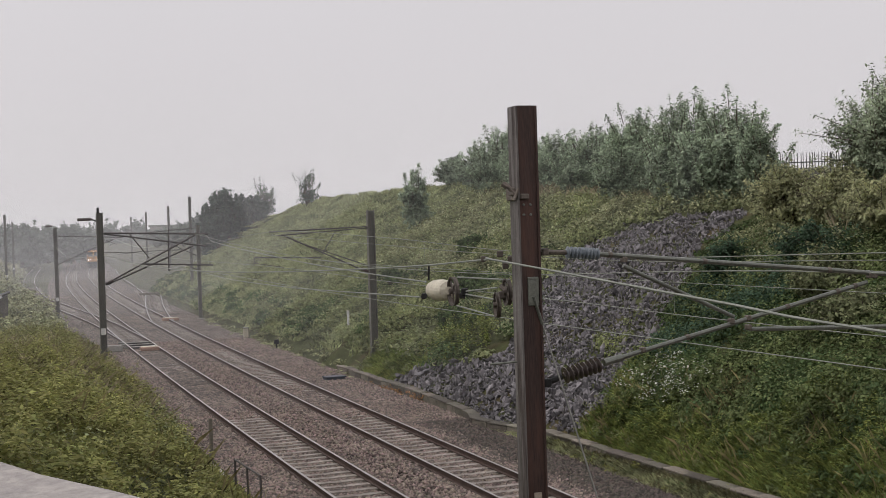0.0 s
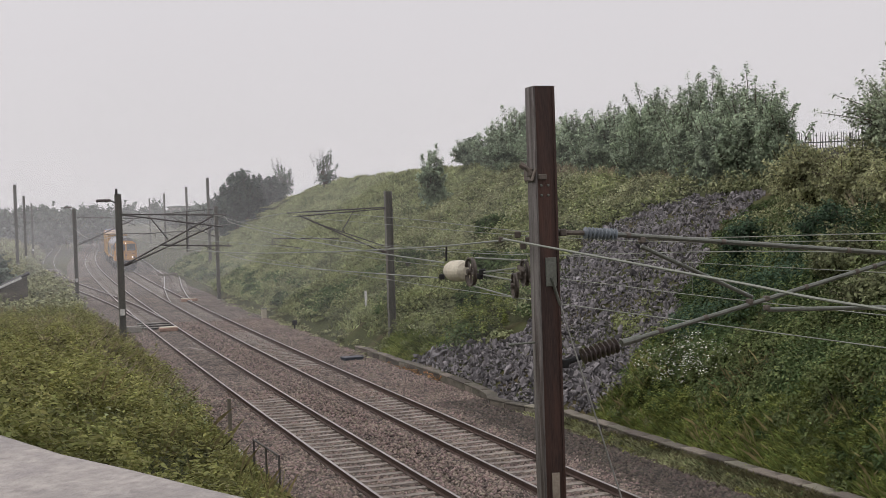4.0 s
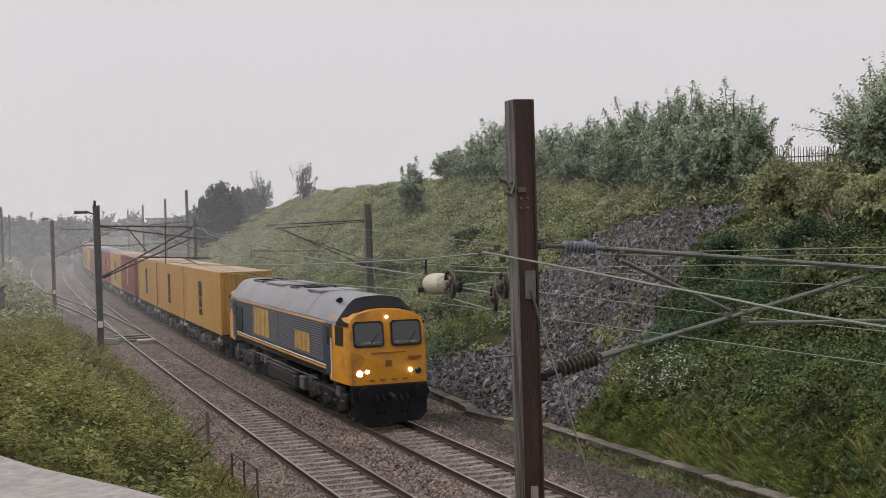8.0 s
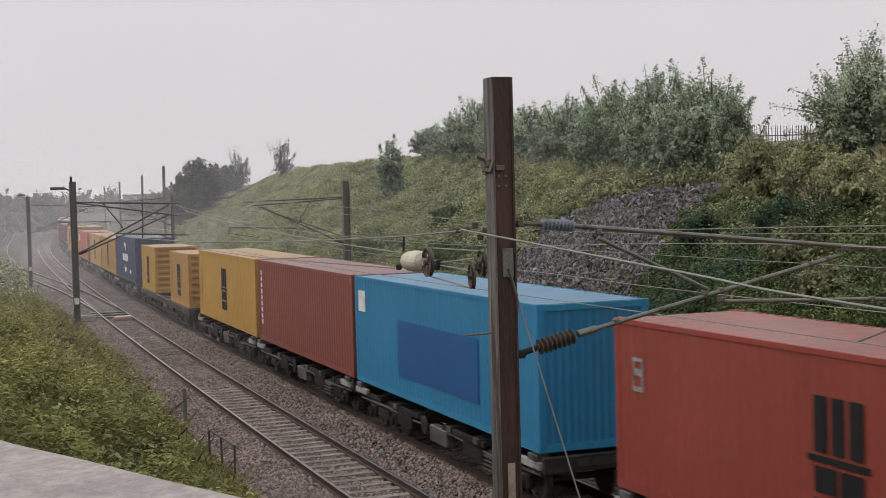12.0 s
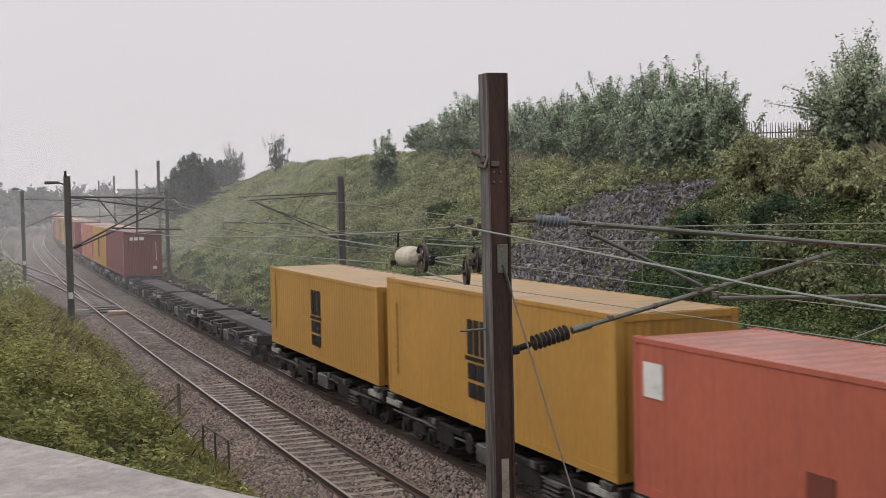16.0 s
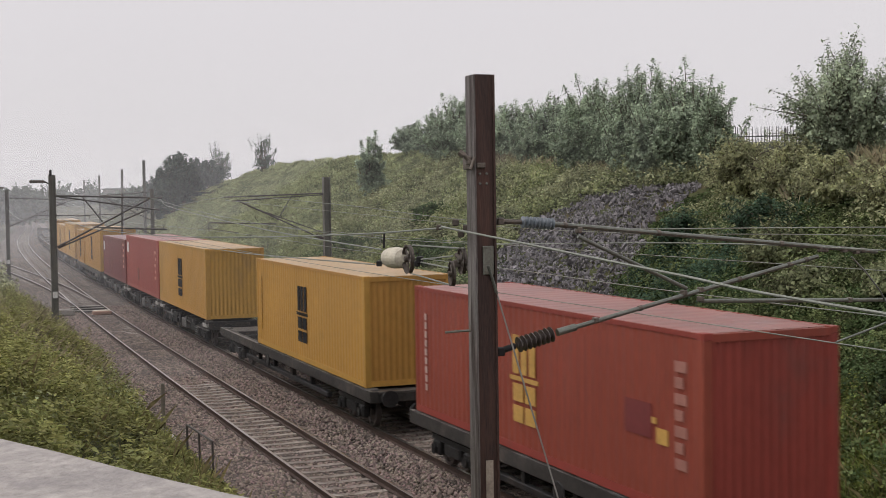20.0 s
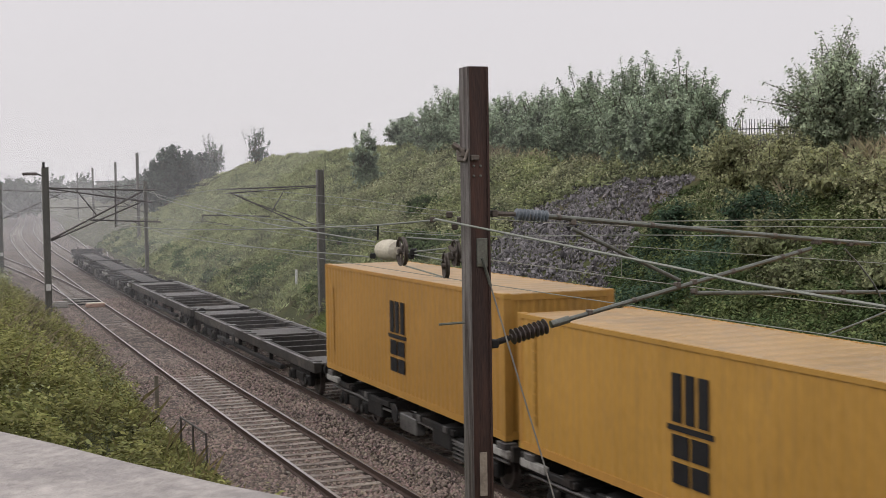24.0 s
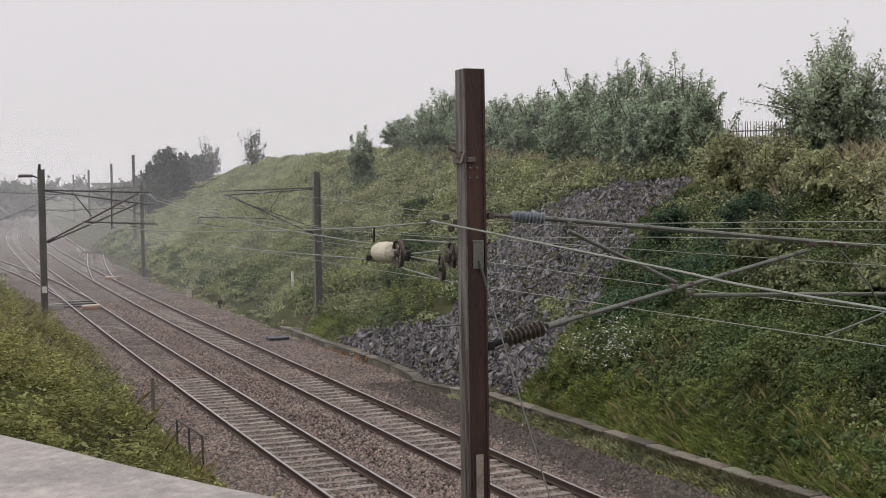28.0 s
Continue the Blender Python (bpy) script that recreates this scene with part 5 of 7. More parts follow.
s, o = scatter(90, 44, 90, 2.7, 4.3)
stuff(mounds("far_cess_weeds", s, o, rng.uniform(0.2, 0.5, len(s)), rng.uniform(0.12, 0.3, len(s)), 80, 0.12, M["nettle_dry"], lift=0.12), "patchy brown weeds on the cess", "weeds")

# --- left bank


def clear_of_rail(s, o):
    return (o < -7.05 - 0.95 * ((s > 7) & (s < 21))) | (s < 5) | (s > 26)


s, o = scatter(850, 0, 62, -14.5, -6.35, clear_of_rail)
r = rng.uniform(0.3, 0.75, len(s))
stuff(mounds("left_bank_weeds", s, o, r, r * rng.uniform(0.7, 1.5, len(s)), 280, 0.095, M["left_leaf"]), "thick green weeds on the near bank", "weeds")
s, o = scatter(480, 0, 45, -14, -6.6, lambda s, o: clear_of_rail(s, o) & clumped(s, o))
r = rng.uniform(0.3, 0.8, len(s))
stuff(mounds("left_bramble", s, o, r, r * rng.uniform(0.8, 1.5, len(s)), 280, 0.09, M["left_leaf"]), "green brambles on the near bank", "bramble")
s, o = scatter(1500, 3, 50, -13, -6.9, lambda s, o: clear_of_rail(s, o) & (patchy(s, o, 2.6, 13) > -0.1))
stuff(plants("left_tall_weeds", s, o, 0.9, 80, 0.11, M["left_weed"]), "upright yellow-green weeds on the near bank", "weeds")
grow("left_dark_bramble", 260, 0, 50, -14, -7.0, lambda s, o: clear_of_rail(s, o) & (patchy(s, o, 2.6, 13) < 0.0), 0.35, 1.0, 0.7, 1.3, 330, 0.09, M["fern_dark"], "darker brambles on the near bank", "bramble")
s, o = scatter(260, 5, 27, -8.2, -6.4)
stuff(mounds("left_low_weeds", s, o, rng.uniform(0.2, 0.45, len(s)), rng.uniform(0.12, 0.28, len(s)), 150, 0.08, M["left_leaf"]), "low weeds at the edge of the near bank", "weeds")
s, o = scatter(13000, 9, 30, -8.1, -6.1)
stuff(blades("left_toe_grass", s, o, 0.22, 0.010, M["left_weed"], 0.8), "short grass at the edge of the near bank", "grass")
s, o = scatter(1300, 9, 60, -14, -6.6)
stuff(blades("left_grass", s, o, 0.8, 0.005, M["grass_dry"], 0.3), "thin dry grass stems among the weeds", "grass")
grow("left_tan_weeds", 300, 24, 56, -13, -7.2, lambda s, o: patchy(s, o, 3.2, 14) > -0.1, 0.3, 0.8, 0.7, 1.3, 260, 0.085, M["left_tan"], "tan and olive weeds on the near bank", "weeds")
s, o = scatter(11000, 24, 48, -11.0, -7.3, lambda s, o: clumped(s, o))
stuff(blades("brown_seed_heads", s, o, 0.75, 0.006, M["seed"], 0.6), "tall pale brown seed heads on the near bank", "weeds")
s, o = scatter(240, 60, 150, -18, -7.5, lambda s, o: o < left_toe(s) - 0.3)
stuff(mounds("far_left_bushes", s, o, rng.uniform(0.8, 1.8, len(s)), rng.uniform(0.5, 1.3, len(s)), 150, 0.26, M["nettle_dry"]), "hazy bushes beside the branch line", "bush")


def tree(s, o, top, half, mat, leaf=0.16, shoots=110, per=46, spread=0.6, label="", name="tree", base=None, stems=5, rise=0.0, low=0.12):
    """Several stems, shoots to the crown's shell, and leaves along the shoots."""
    z0 = float(ground(s, o)) - 0.1 if base is None else base
    root = along(s, o, z0)
    H = top - z0
    e = empty(name, Matrix.Translation(root), label=label, category="tree" if H > 2.2 else "bush")
    tr = bmesh.new()
    tips, dirs = [], []
    forks = []
    for i in range(stems):
        a = 2 * math.pi * (i + rng.uniform(0, 0.6)) / stems
        f = Vector((math.cos(a) * half * 0.35, math.sin(a) * half * 0.35, H * rng.uniform(0.35, 0.5)))
        tube(tr, (0, 0, 0), f, 0.05 + H * 0.012, 0.03 + H * 0.005, seg=6)
        forks.append(f)
    pts, outs = [], []
    cz, rz = H * (0.46 + low * 0.5), H * (0.52 - low * 0.5)
    for j in range(shoots):
        f = forks[j % stems]
        d = rng.normal(0, 1, 3)
        d = d / np.linalg.norm(d)
        if d[2] < -0.9:
            d[2] = -d[2]
        reach = rng.uniform(0.55, 1.0) * (1.18 if rng.uniform() < 0.14 and d[2] > 0.1 else 1.0)
        width = half * (0.82 + 0.18 * math.sin(3 * math.atan2(d[1], d[0]) + s))
        end = Vector((d[0] * width * reach, d[1] * width * reach, max(0.1, cz + d[2] * rz * reach)))
        start = f * rng.uniform(0.5, 1.0)
        if rise and rng.uniform() < 0.28 and end.z > H * 0.45:
            start = Vector((end.x * 0.85, end.y * 0.85, end.z - 0.1 * H))
            end = end + Vector((end.x * 0.12, end.y * 0.12, rise * rng.uniform(0.3, 1.0)))
        tube(tr, start, end, 0.018 + H * 0.002, 0.006, seg=4, caps=False)
        ax = (end - start).normalized()
        u = rng.uniform(0.3, 1.05, per)
        jitter = rng.normal(0, 0.06 * half + 0.05, (per, 3)) * (1.2 - u)[:, None] + rng.normal(0, 0.05, (per, 3))
        pts.append(np.array(start)[None] + np.array(end - start)[None] * u[:, None] + jitter)
        outs.append(np.tile(np.array(ax)[None], (per, 1)) * 0.5 + d[None] * 0.6)
    part("trunk", tr, M["bark"], e)
    v, q = random_leaves(np.concatenate(pts), np.concatenate(outs), leaf, 0.5, 0.35)
    fast_mesh("crown", v, q, mat, e)
    return e


WL = "grey-green willow scrub tree on the cutting crest"
for s, o, top, half in ((37.3, 18.2, 11.6, 1.9), (40.5, 19, 11.4, 2.0), (43.2, 19, 12.5, 2.3), (46.5, 20, 11.3, 2.1), (49.5, 20, 12.1, 2.3), (52.5, 20.5, 11.2, 2.1), (55, 20, 11.7, 2.2), (59.3, 20, 11.5, 2.3),
                        (64, 20, 11.4, 2.2), (70.5, 20.5, 12.3, 2.3), (74, 20.5, 11.6, 2.0), (79, 20, 11.2, 1.8)):
    tree(s, o, top - (0.6 if s < 47 else 0.25), half * (1.0 + 0.22 * math.sin(s * 1.9)), M["willow"], 0.15, 230, 80, 0.55, WL, "willow_tree", low=0.0, rise=0.8)
for s, o, top, half in ((33.5, 17.0, 9.6, 1.4), (35.5, 16.4, 9.3, 1.3), (38.0, 16.4, 9.2, 1.4), (41.5, 17.2, 9.4, 1.5), (47, 17.6, 9.6, 1.6), (53, 18.0, 9.9, 1.6), (61, 18.3, 10.4, 1.7), (67, 18.2, 10.6, 1.6)):
    tree(s, o, top, half, M["willow"], 0.14, 120, 80, 0.5, "low grey-green willow bush under the taller scrub", "willow_bush", low=0.0, rise=0.4)
tree(25.8, 17.2, 11.2, 3.1, M["willow_dark"], 0.13, 300, 85, 0.5, "broad dark-leaved tree on the cutting crest", "broadleaf_tree", low=0.0)
tree(22.2, 18.2, 11.2, 2.8, M["willow_dark"], 0.13, 240, 85, 0.5, "broad dark-leaved tree on the cutting crest", "broadleaf_tree", low=0.0)
tree(19.0, 18.0, 10.6, 2.2, M["willow_dark"], 0.16, 120, 50, 0.5, "broad dark-leaved tree on the cutting crest", "broadleaf_tree", low=0.0)
tree(70, 14.45, 9.8, 1.4, M["willow"], 0.17, 75, 105, 0.5, "small thin tree on the bank", "sapling", low=0.0, rise=1.2)
tree(125, 19.2, 12.2, 1.7, M["distant"], 0.2, 75, 30, 0.6, "small airy tree on the skyline", "skyline_tree", low=0.0, rise=1.3)
tree(150, 18.7, 12.4, 2.2, M["distant"], 0.22, 120, 30, 0.6, "small airy tree on the skyline", "skyline_tree", low=0.15, rise=1.0)
for s, o, top, half in ((138, 11.6, 10.9, 2.2), (140, 13.0, 11.2, 2.4), (143, 14.8, 10.4, 2.1), (146, 17.0, 10.2, 1.9), (139, 10.6, 9.3, 1.5), (150, 11.0, 8.6, 2.0)):
    tree(s, o, top, half, M["hedge_dark"], 0.34, 170, 70, 0.5, "dark dense hedge tree on the far bank", "hedge_tree", low=0.0, rise=0.5)
for s, o, top, half in ((165, 12.5, 8.2, 3.0), (180, 12, 8.0, 3.2), (200, 11.5, 7.6, 3.4), (225, 11, 7.6, 3.6)):
    tree(s, o, top, half, M["distant"], 0.42, 80, 34, 0.4, "hazy hedge tree far up the line", "hedge_tree")
for s, o, top, half in ((28.2, 14.6, 8.3, 1.9), (25.0, 14.4, 8.0, 1.8), (22.0, 13.8, 7.4, 1.7), (18.5, 13.5, 7.2, 1.8), (16.0, 12.2, 6.2, 1.6)):
    tree(s, o, top, half, M["hawthorn_pale"], 0.13, 130, 60, 0.35, "olive-green hawthorn bush on the upper bank", "hawthorn_bush", low=0.02)
for s, o, top, half in ((20.5, 10.6, 5.4, 1.5), (17.5, 9.6, 4.4, 1.4), (26.5, 11.2, 5.6, 1.3), (23.0, 12.0, 6.0, 1.5), (14.5, 10.0, 4.6, 1.5)):
    tree(s, o, top, half, M["hawthorn"] if s > 22 else M["fern_dark"], 0.13, 110, 56, 0.35, "dense green bush on the bank", "bank_bush", low=0.02)
for s, o, top, half in ((46, 9.5, 4.3, 1.6), (52, 12, 5.8, 1.6), (41.5, 7.2, 2.9, 1.1), (57, 9, 4.2, 1.4)):
    tree(s, o, top, half, M["bramble"], 0.15, 90, 50, 0.35, "green bush on the bank beyond the rocks", "bank_bush", low=0.02)
# far left: scrub beside the branch line, a wood behind it, hedges and distance
s, o = scatter(330, 78, 230, -20, -8, lambda s, o: (o < left_toe(s) - 0.2) & (o > left_toe(s) - 7))
stuff(mounds("branch_bank_scrub", s, o, rng.uniform(0.9, 2.0, len(s)), rng.uniform(0.6, 2.0, len(s)), 190, 0.28, M["nettle_dry"]), "tan and olive scrub beside the branch line", "scrub")
for k in range(26):
    a, d = math.radians(-22.3 + k * 0.2), 255 + 75 * ((k * 0.618) % 1)
    e = tree(300, 0, 6.16 + d * (0.0085 + 0.0042 * ((k * 0.382) % 1)), 3.6 + 1.6 * ((k * 0.27) % 1), M["distant"], 0.85, 100, 40, 0.4, "hazy tree of the wood beyond the curve", "wood_tree", base=1.6, low=-0.08)
    e.location = (d * math.sin(a), d * math.cos(a), 1.4)
for s, o, top, half in ((96, -15, 5.2, 2.6), (106, -16.5, 5.0, 3.0), (120, -17, 5.4, 3.2), (134, -18, 5.6, 3.4), (150, -19, 6.0, 3.6), (170, -20, 6.2, 4.0), (195, -19, 6.6, 4.0), (88, -13, 3.6, 2.0), (78, -12.5, 3.4, 1.9), (82, -15, 4.4, 2.2), (92, -17.5, 5.4, 2.8), (101, -13.2, 3.6, 1.8), (113, -14.2, 4.0, 2.2), (128, -15.0, 4.2, 2.3)):
    tree(s, o, top, half, M["distant"], 0.36, 90, 34, 0.4, "hazy hedge tree beside the branch line", "hedge_tree", low=0.05)
for x, y, top, half in ((-150, 470, 12, 7), (-137, 470, 13, 8), (-124, 460, 12, 7), (-112, 470, 11, 7), (-100, 480, 13, 9), (-165, 450, 11, 7), (-180, 440, 12, 8), (-92, 420, 10, 6), (-81, 400, 9.5, 5), (-195, 450, 11, 8), (-140, 430, 8, 7), (-118, 420, 7, 6)):
    e = tree(300, 0, top, half, M["distant"], 1.15, 110, 40, 0.4, "distant hazy tree on the horizon", "distant_tree", base=1.0, low=0.05)
    e.location = (x, y, 0.8)
bld = empty("distant_building", Matrix.Translation((-127, 520, 0)), label="distant pale flat-roofed building on the horizon", category="building")
part("wall", boxed(-7, 7, -5, 5, 0, 9.5), M["concrete"], bld)
part("roof", boxed(-7.4, 7.4, -5.4, 5.4, 9.5, 10.1), M["galv"], bld)
for i in range(5):
    part("window", boxed(-6.2 + i * 2.6, -4.6 + i * 2.6, -5.06, -4.98, 5.5, 7.5), M["glass_far"], bld)

# palisade fence on the crest
fence = empty("palisade_fence", Matrix(), label="grey steel palisade fence on the crest", category="fence")
f0, f1 = Vector((11.0, 67.17, 0)), Vector((24.0, 64.3, 0))
fd = (f1 - f0).normalized()
pale = boxed(-0.044, 0.044, -0.012, 0.012, 0, 1.95)
tip = [v for v in pale.verts if v.co.z > 1.9]
for v in tip:
    v.co.x *= 0.3
    v.co.z += 0.05
p_me = bpy.data.meshes.new("pale")
pale.to_mesh(p_me)
pale.free()
p_me.materials.append(M["galv_dull"])
n = int((f1 - f0).length / 0.14)
turn = math.degrees(math.atan2(fd.y, fd.x))
for i in range(n):
    p = f0 + fd * (i * 0.14)
    ob = new("pale", p_me)
    ob.parent, ob.matrix_world = fence, Matrix.Translation((p.x, p.y, 7.22 + random.uniform(-0.02, 0.02))) @ pose(0, 0, 0, 0, random.uniform(-1, 1), turn)
for z in (7.5, 8.75):
    part("fence_rail", tube(bmesh.new(), (f0.x, f0.y + 0.03, z), (f1.x, f1.y + 0.03, z), 0.03, seg=6), M["galv_dull"], fence)
for i in range(5):
    p = f0 + fd * (i * 2.75)
    part("fence_post", boxed(-0.05, 0.05, -0.03, 0.08, 6.8, 9.15, 0.005, Matrix.Translation((p.x, p.y + 0.04, 0))), M["galv_dull"], fence)
s, o = scatter(14000, 24, 60, 17, 30)
stuff(blades("crest_grass", s, o, 0.9, 0.012, M["seed"], 0.25), "tall dry grass on the crest", "grass")

# thin drizzle hanging over the line, thicker with distance


def mist_material(density):
    mist = bpy.data.materials.new("drizzle_mist")
    mist.use_nodes = True
    n_, l_ = mist.node_tree.nodes, mist.node_tree.links
    n_.remove(n_["Principled BSDF"])
    df, tl, add, tp, mx = (n_.new("ShaderNodeBsdfDiffuse"), n_.new("ShaderNodeBsdfTranslucent"), n_.new("ShaderNodeAddShader"), n_.new("ShaderNodeBsdfTransparent"), n_.new("ShaderNodeMixShader"))
    upv, dnv = n_.new("ShaderNodeCombineXYZ"), n_.new("ShaderNodeCombineXYZ")
    upv.inputs[2].default_value, dnv.inputs[2].default_value = 1.0, -1.0
    geo_, sep_, fade, ns, mul_, info = (n_.new("ShaderNodeNewGeometry"), n_.new("ShaderNodeSeparateXYZ"), n_.new("ShaderNodeMapRange"), n_.new("ShaderNodeTexNoise"), n_.new("ShaderNodeMath"), n_.new("ShaderNodeObjectInfo"))
    df.inputs[0].default_value = tl.inputs[0].default_value = (0.95, 0.93, 0.94, 1)
    fade.inputs["From Min"].default_value, fade.inputs["From Max"].default_value = 4.0, 17.0
    fade.inputs["To Min"].default_value, fade.inputs["To Max"].default_value = density, 0.0
    ns.inputs["Scale"].default_value = 0.05
    l_.new(upv.outputs[0], df.inputs["Normal"])
    l_.new(dnv.outputs[0], tl.inputs["Normal"])
    l_.new(df.outputs[0], add.inputs[0])
    l_.new(tl.outputs[0], add.inputs[1])
    l_.new(geo_.outputs["Position"], sep_.inputs[0])
    l_.new(geo_.outputs["Position"], ns.inputs["Vector"])
    l_.new(sep_.outputs["Z"], fade.inputs["Value"])
    mul_.operation = "MULTIPLY"
    rg_ = n_.new("ShaderNodeMapRange")
    rg_.inputs["To Min"].default_value, rg_.inputs["To Max"].default_value = 0.6, 1.4
    l_.new(ns.outputs[0], rg_.inputs["Value"])
    l_.new(fade.outputs[0], mul_.inputs[0])
    l_.new(rg_.outputs[0], mul_.inputs[1])
    l_.new(mul_.outputs[0], mx.inputs[0])
    l_.new(tp.outputs[0], mx.inputs[1])
    l_.new(add.outputs[0], mx.inputs[2])
    l_.new(mx.outputs[0], n_["Material Output"].inputs["Surface"])
    return mist


for s, dens in ((36, 0.02), (52, 0.028), (70, 0.04), (100, 0.085), (140, 0.10), (200, 0.11), (300, 0.09)):
    ob = mesh_of("drizzle_mist", [tuple(along(s, o, z)) for o, z in ((-160, -3), (160, -3), (160, 40), (-160, 40))], [(0, 1, 2, 3)], mist_material(dens))
    ob.visible_shadow = False
    tagged(ob, "thin grey drizzle mist hanging over the line", "mist", kind="stuff")


# ======== the train ========
PAINT = {
    "yellow": (0.415, 0.228, 0.05), "red": (0.19, 0.046, 0.038), "brick": (0.26, 0.056, 0.036), "blue": (0.025, 0.19, 0.35), "brown": (0.205, 0.06, 0.046),
    "navy": (0.018, 0.03, 0.085), "orange": (0.40, 0.11, 0.07), "maroon": (0.17, 0.042, 0.036), "scarlet": (0.30, 0.068, 0.052)}


def streaked(m, colour, amount):
    """Runs of rust and road dirt down a painted sheet."""
    n, l = m.node_tree.nodes, m.node_tree.links
    b = n["Principled BSDF"]
    src = b.inputs["Base Color"].links[0].from_socket
    tc, mp, a, c, r, q, mu, mx = (n.new("ShaderNodeTexCoord"), n.new("ShaderNodeMapping"), n.new("ShaderNodeTexNoise"), n.new("ShaderNodeTexNoise"), n.new("ShaderNodeMapRange"),
                                  n.new("ShaderNodeMapRange"), n.new("ShaderNodeMath"), n.new("ShaderNodeMix"))
    mp.inputs["Scale"].default_value = (5.0, 5.0, 0.22)
    l.new(tc.outputs["Object"], mp.inputs[0])
    l.new(mp.outputs[0], a.inputs["Vector"])
    l.new(tc.outputs["Object"], c.inputs["Vector"])
    a.inputs["Scale"].default_value, a.inputs["Detail"].default_value = 1.6, 5
    c.inputs["Scale"].default_value, c.inputs["Detail"].default_value = 0.7, 5
    r.inputs["From Min"].default_value, r.inputs["From Max"].default_value = 0.52, 0.74
    q.inputs["From Min"].default_value, q.inputs["From Max"].default_value = 0.40, 0.66
    q.inputs["To Max"].default_value = amount
    l.new(a.outputs[0], r.inputs["Value"])
    l.new(c.outputs[0], q.inputs["Value"])
    mu.operation = "MULTIPLY"
    l.new(r.outputs[0], mu.inputs[0])
    l.new(q.outputs[0], mu.inputs[1])
    mx.data_type = "RGBA"
    mx.inputs[7].default_value = (*colour, 1)
    l.new(mu.outputs[0], mx.inputs[0])
    l.new(src, mx.inputs[6])
    l.new(mx.outputs[2], b.inputs["Base Color"])


for k, c in PAINT.items():
    M[k] = material("%s_container_paint" % k, c, 0.5, vary=0.16, scale=0.7, fine=9, stretch=(1, 1, 0.5), dirt=tuple(0.55 * x + 0.03 for x in c), dirt_amount=0.2, bump=0.06, bump_scale=10, random_hue=0.1, spec=0.35)
    streaked(M[k], tuple(0.5 * x + 0.012 for x in c), 0.5)
for k, c in PAINT.items():
    # sky sheen on wet roofs: pale grey added to the paint colour, besides the gloss
    M[k + "_roof"] = material("wet_%s_roof" % k, tuple(0.9 * x + 0.035 for x in c), 0.34, vary=0.3, scale=0.9, fine=9, dirt=tuple(0.5 * x + 0.06 for x in c), dirt_amount=0.35, bump=0.05, bump_scale=10, spec=0.5)
M["loco_yellow"] = material("loco_orange_yellow_paint", (0.64, 0.275, 0.016), 0.42, vary=0.16, scale=1.2, fine=12, dirt=(0.33, 0.14, 0.03), dirt_amount=0.3, bump=0.03)
M["loco_blue"] = material("loco_dark_blue_paint", (0.028, 0.04, 0.068), 0.38, vary=0.2, scale=1.2, fine=12, dirt=(0.07, 0.065, 0.06), dirt_amount=0.25, bump=0.03)
M["loco_grey"] = material("loco_grey_roof", (0.19, 0.185, 0.20), 0.3, vary=0.35, scale=0.8, fine=9, dirt=(0.15, 0.135, 0.13), dirt_amount=0.4, bump=0.05)
M["glass"] = material("dark_cab_glass", (0.022, 0.027, 0.026), 0.12, vary=0.1, bump=0.0, spec=0.8)
M["alu"] = material("bare_louvre_metal", (0.34, 0.34, 0.35), 0.4, metal=0.6, vary=0.2)
M["wheel"] = material("worn_wheel_steel", (0.10, 0.085, 0.08), 0.5, metal=0.6, vary=0.3)
M["deck"] = material("wet_dark_wagon_deck", (0.042, 0.038, 0.035), 0.6, metal=0.0, spec=0.25, vary=0.5, scale=0.8, fine=8, dirt=(0.13, 0.11, 0.095), dirt_amount=0.3)
M["deck_plate"] = material("wet_grey_deck_plate", (0.075, 0.066, 0.06), 0.5, metal=0.1, vary=0.5, scale=1.5, fine=10, dirt=(0.05, 0.043, 0.038), dirt_amount=0.45)
M["sill_edge"] = material("pale_sill_edge", (0.16, 0.15, 0.14), 0.45, metal=0.2, vary=0.5, scale=2, dirt=(0.05, 0.043, 0.038), dirt_amount=0.5)
M["white_dirty"] = material("dirty_white_paint", (0.34, 0.33, 0.31), 0.55, vary=0.35, scale=3, dirt=(0.07, 0.06, 0.055), dirt_amount=0.6)
M["alu_dirty"] = material("dirty_pale_metal", (0.115, 0.11, 0.105), 0.55, metal=0.2, vary=0.45, scale=3, dirt=(0.035, 0.03, 0.028), dirt_amount=0.55)
M["lamp"] = bpy.data.materials.new("lit_headlamp")
M["lamp"].use_nodes = True
M["lamp"].node_tree.nodes["Principled BSDF"].inputs["Emission Color"].default_value = (1.0, 0.97, 0.88, 1)
M["lamp"].node_tree.nodes["Principled BSDF"].inputs["Emission Strength"].default_value = 4.0


def front_at(t):
    """How far up the line the train's zero mark stands at t seconds."""
    return -90.971 - 29.685 * (t - 15) + 0.0108 * (t - 15) ** 2


moving = []  # things and their middles behind the zero mark, half wheelbases


def corrugated(bm, x_out, y0, y1, z0, z1, n, depth=0.012, idx=0):
    """A side sheet of n trapezoid corrugations in the plane x = x_out, pressed inwards."""
    sgn = -1 if x_out > 0 else 1
    step = (y1 - y0) / n
    pts = []
    for i in range(n):
        a = y0 + i * step
        pts += [(a, 0), (a + step * 0.26, 0), (a + step * 0.5, depth), (a + step * 0.76, depth)]
    pts.append((y1, 0))
    low = [bm.verts.new((x_out + sgn * d, y, z0)) for y, d in pts]
    high = [bm.verts.new((x_out + sgn * d, y, z1)) for y, d in pts]
    for k in range(len(pts) - 1):
        bm.faces.new((low[k], low[k + 1], high[k + 1], high[k])).material_index = idx
    return bm


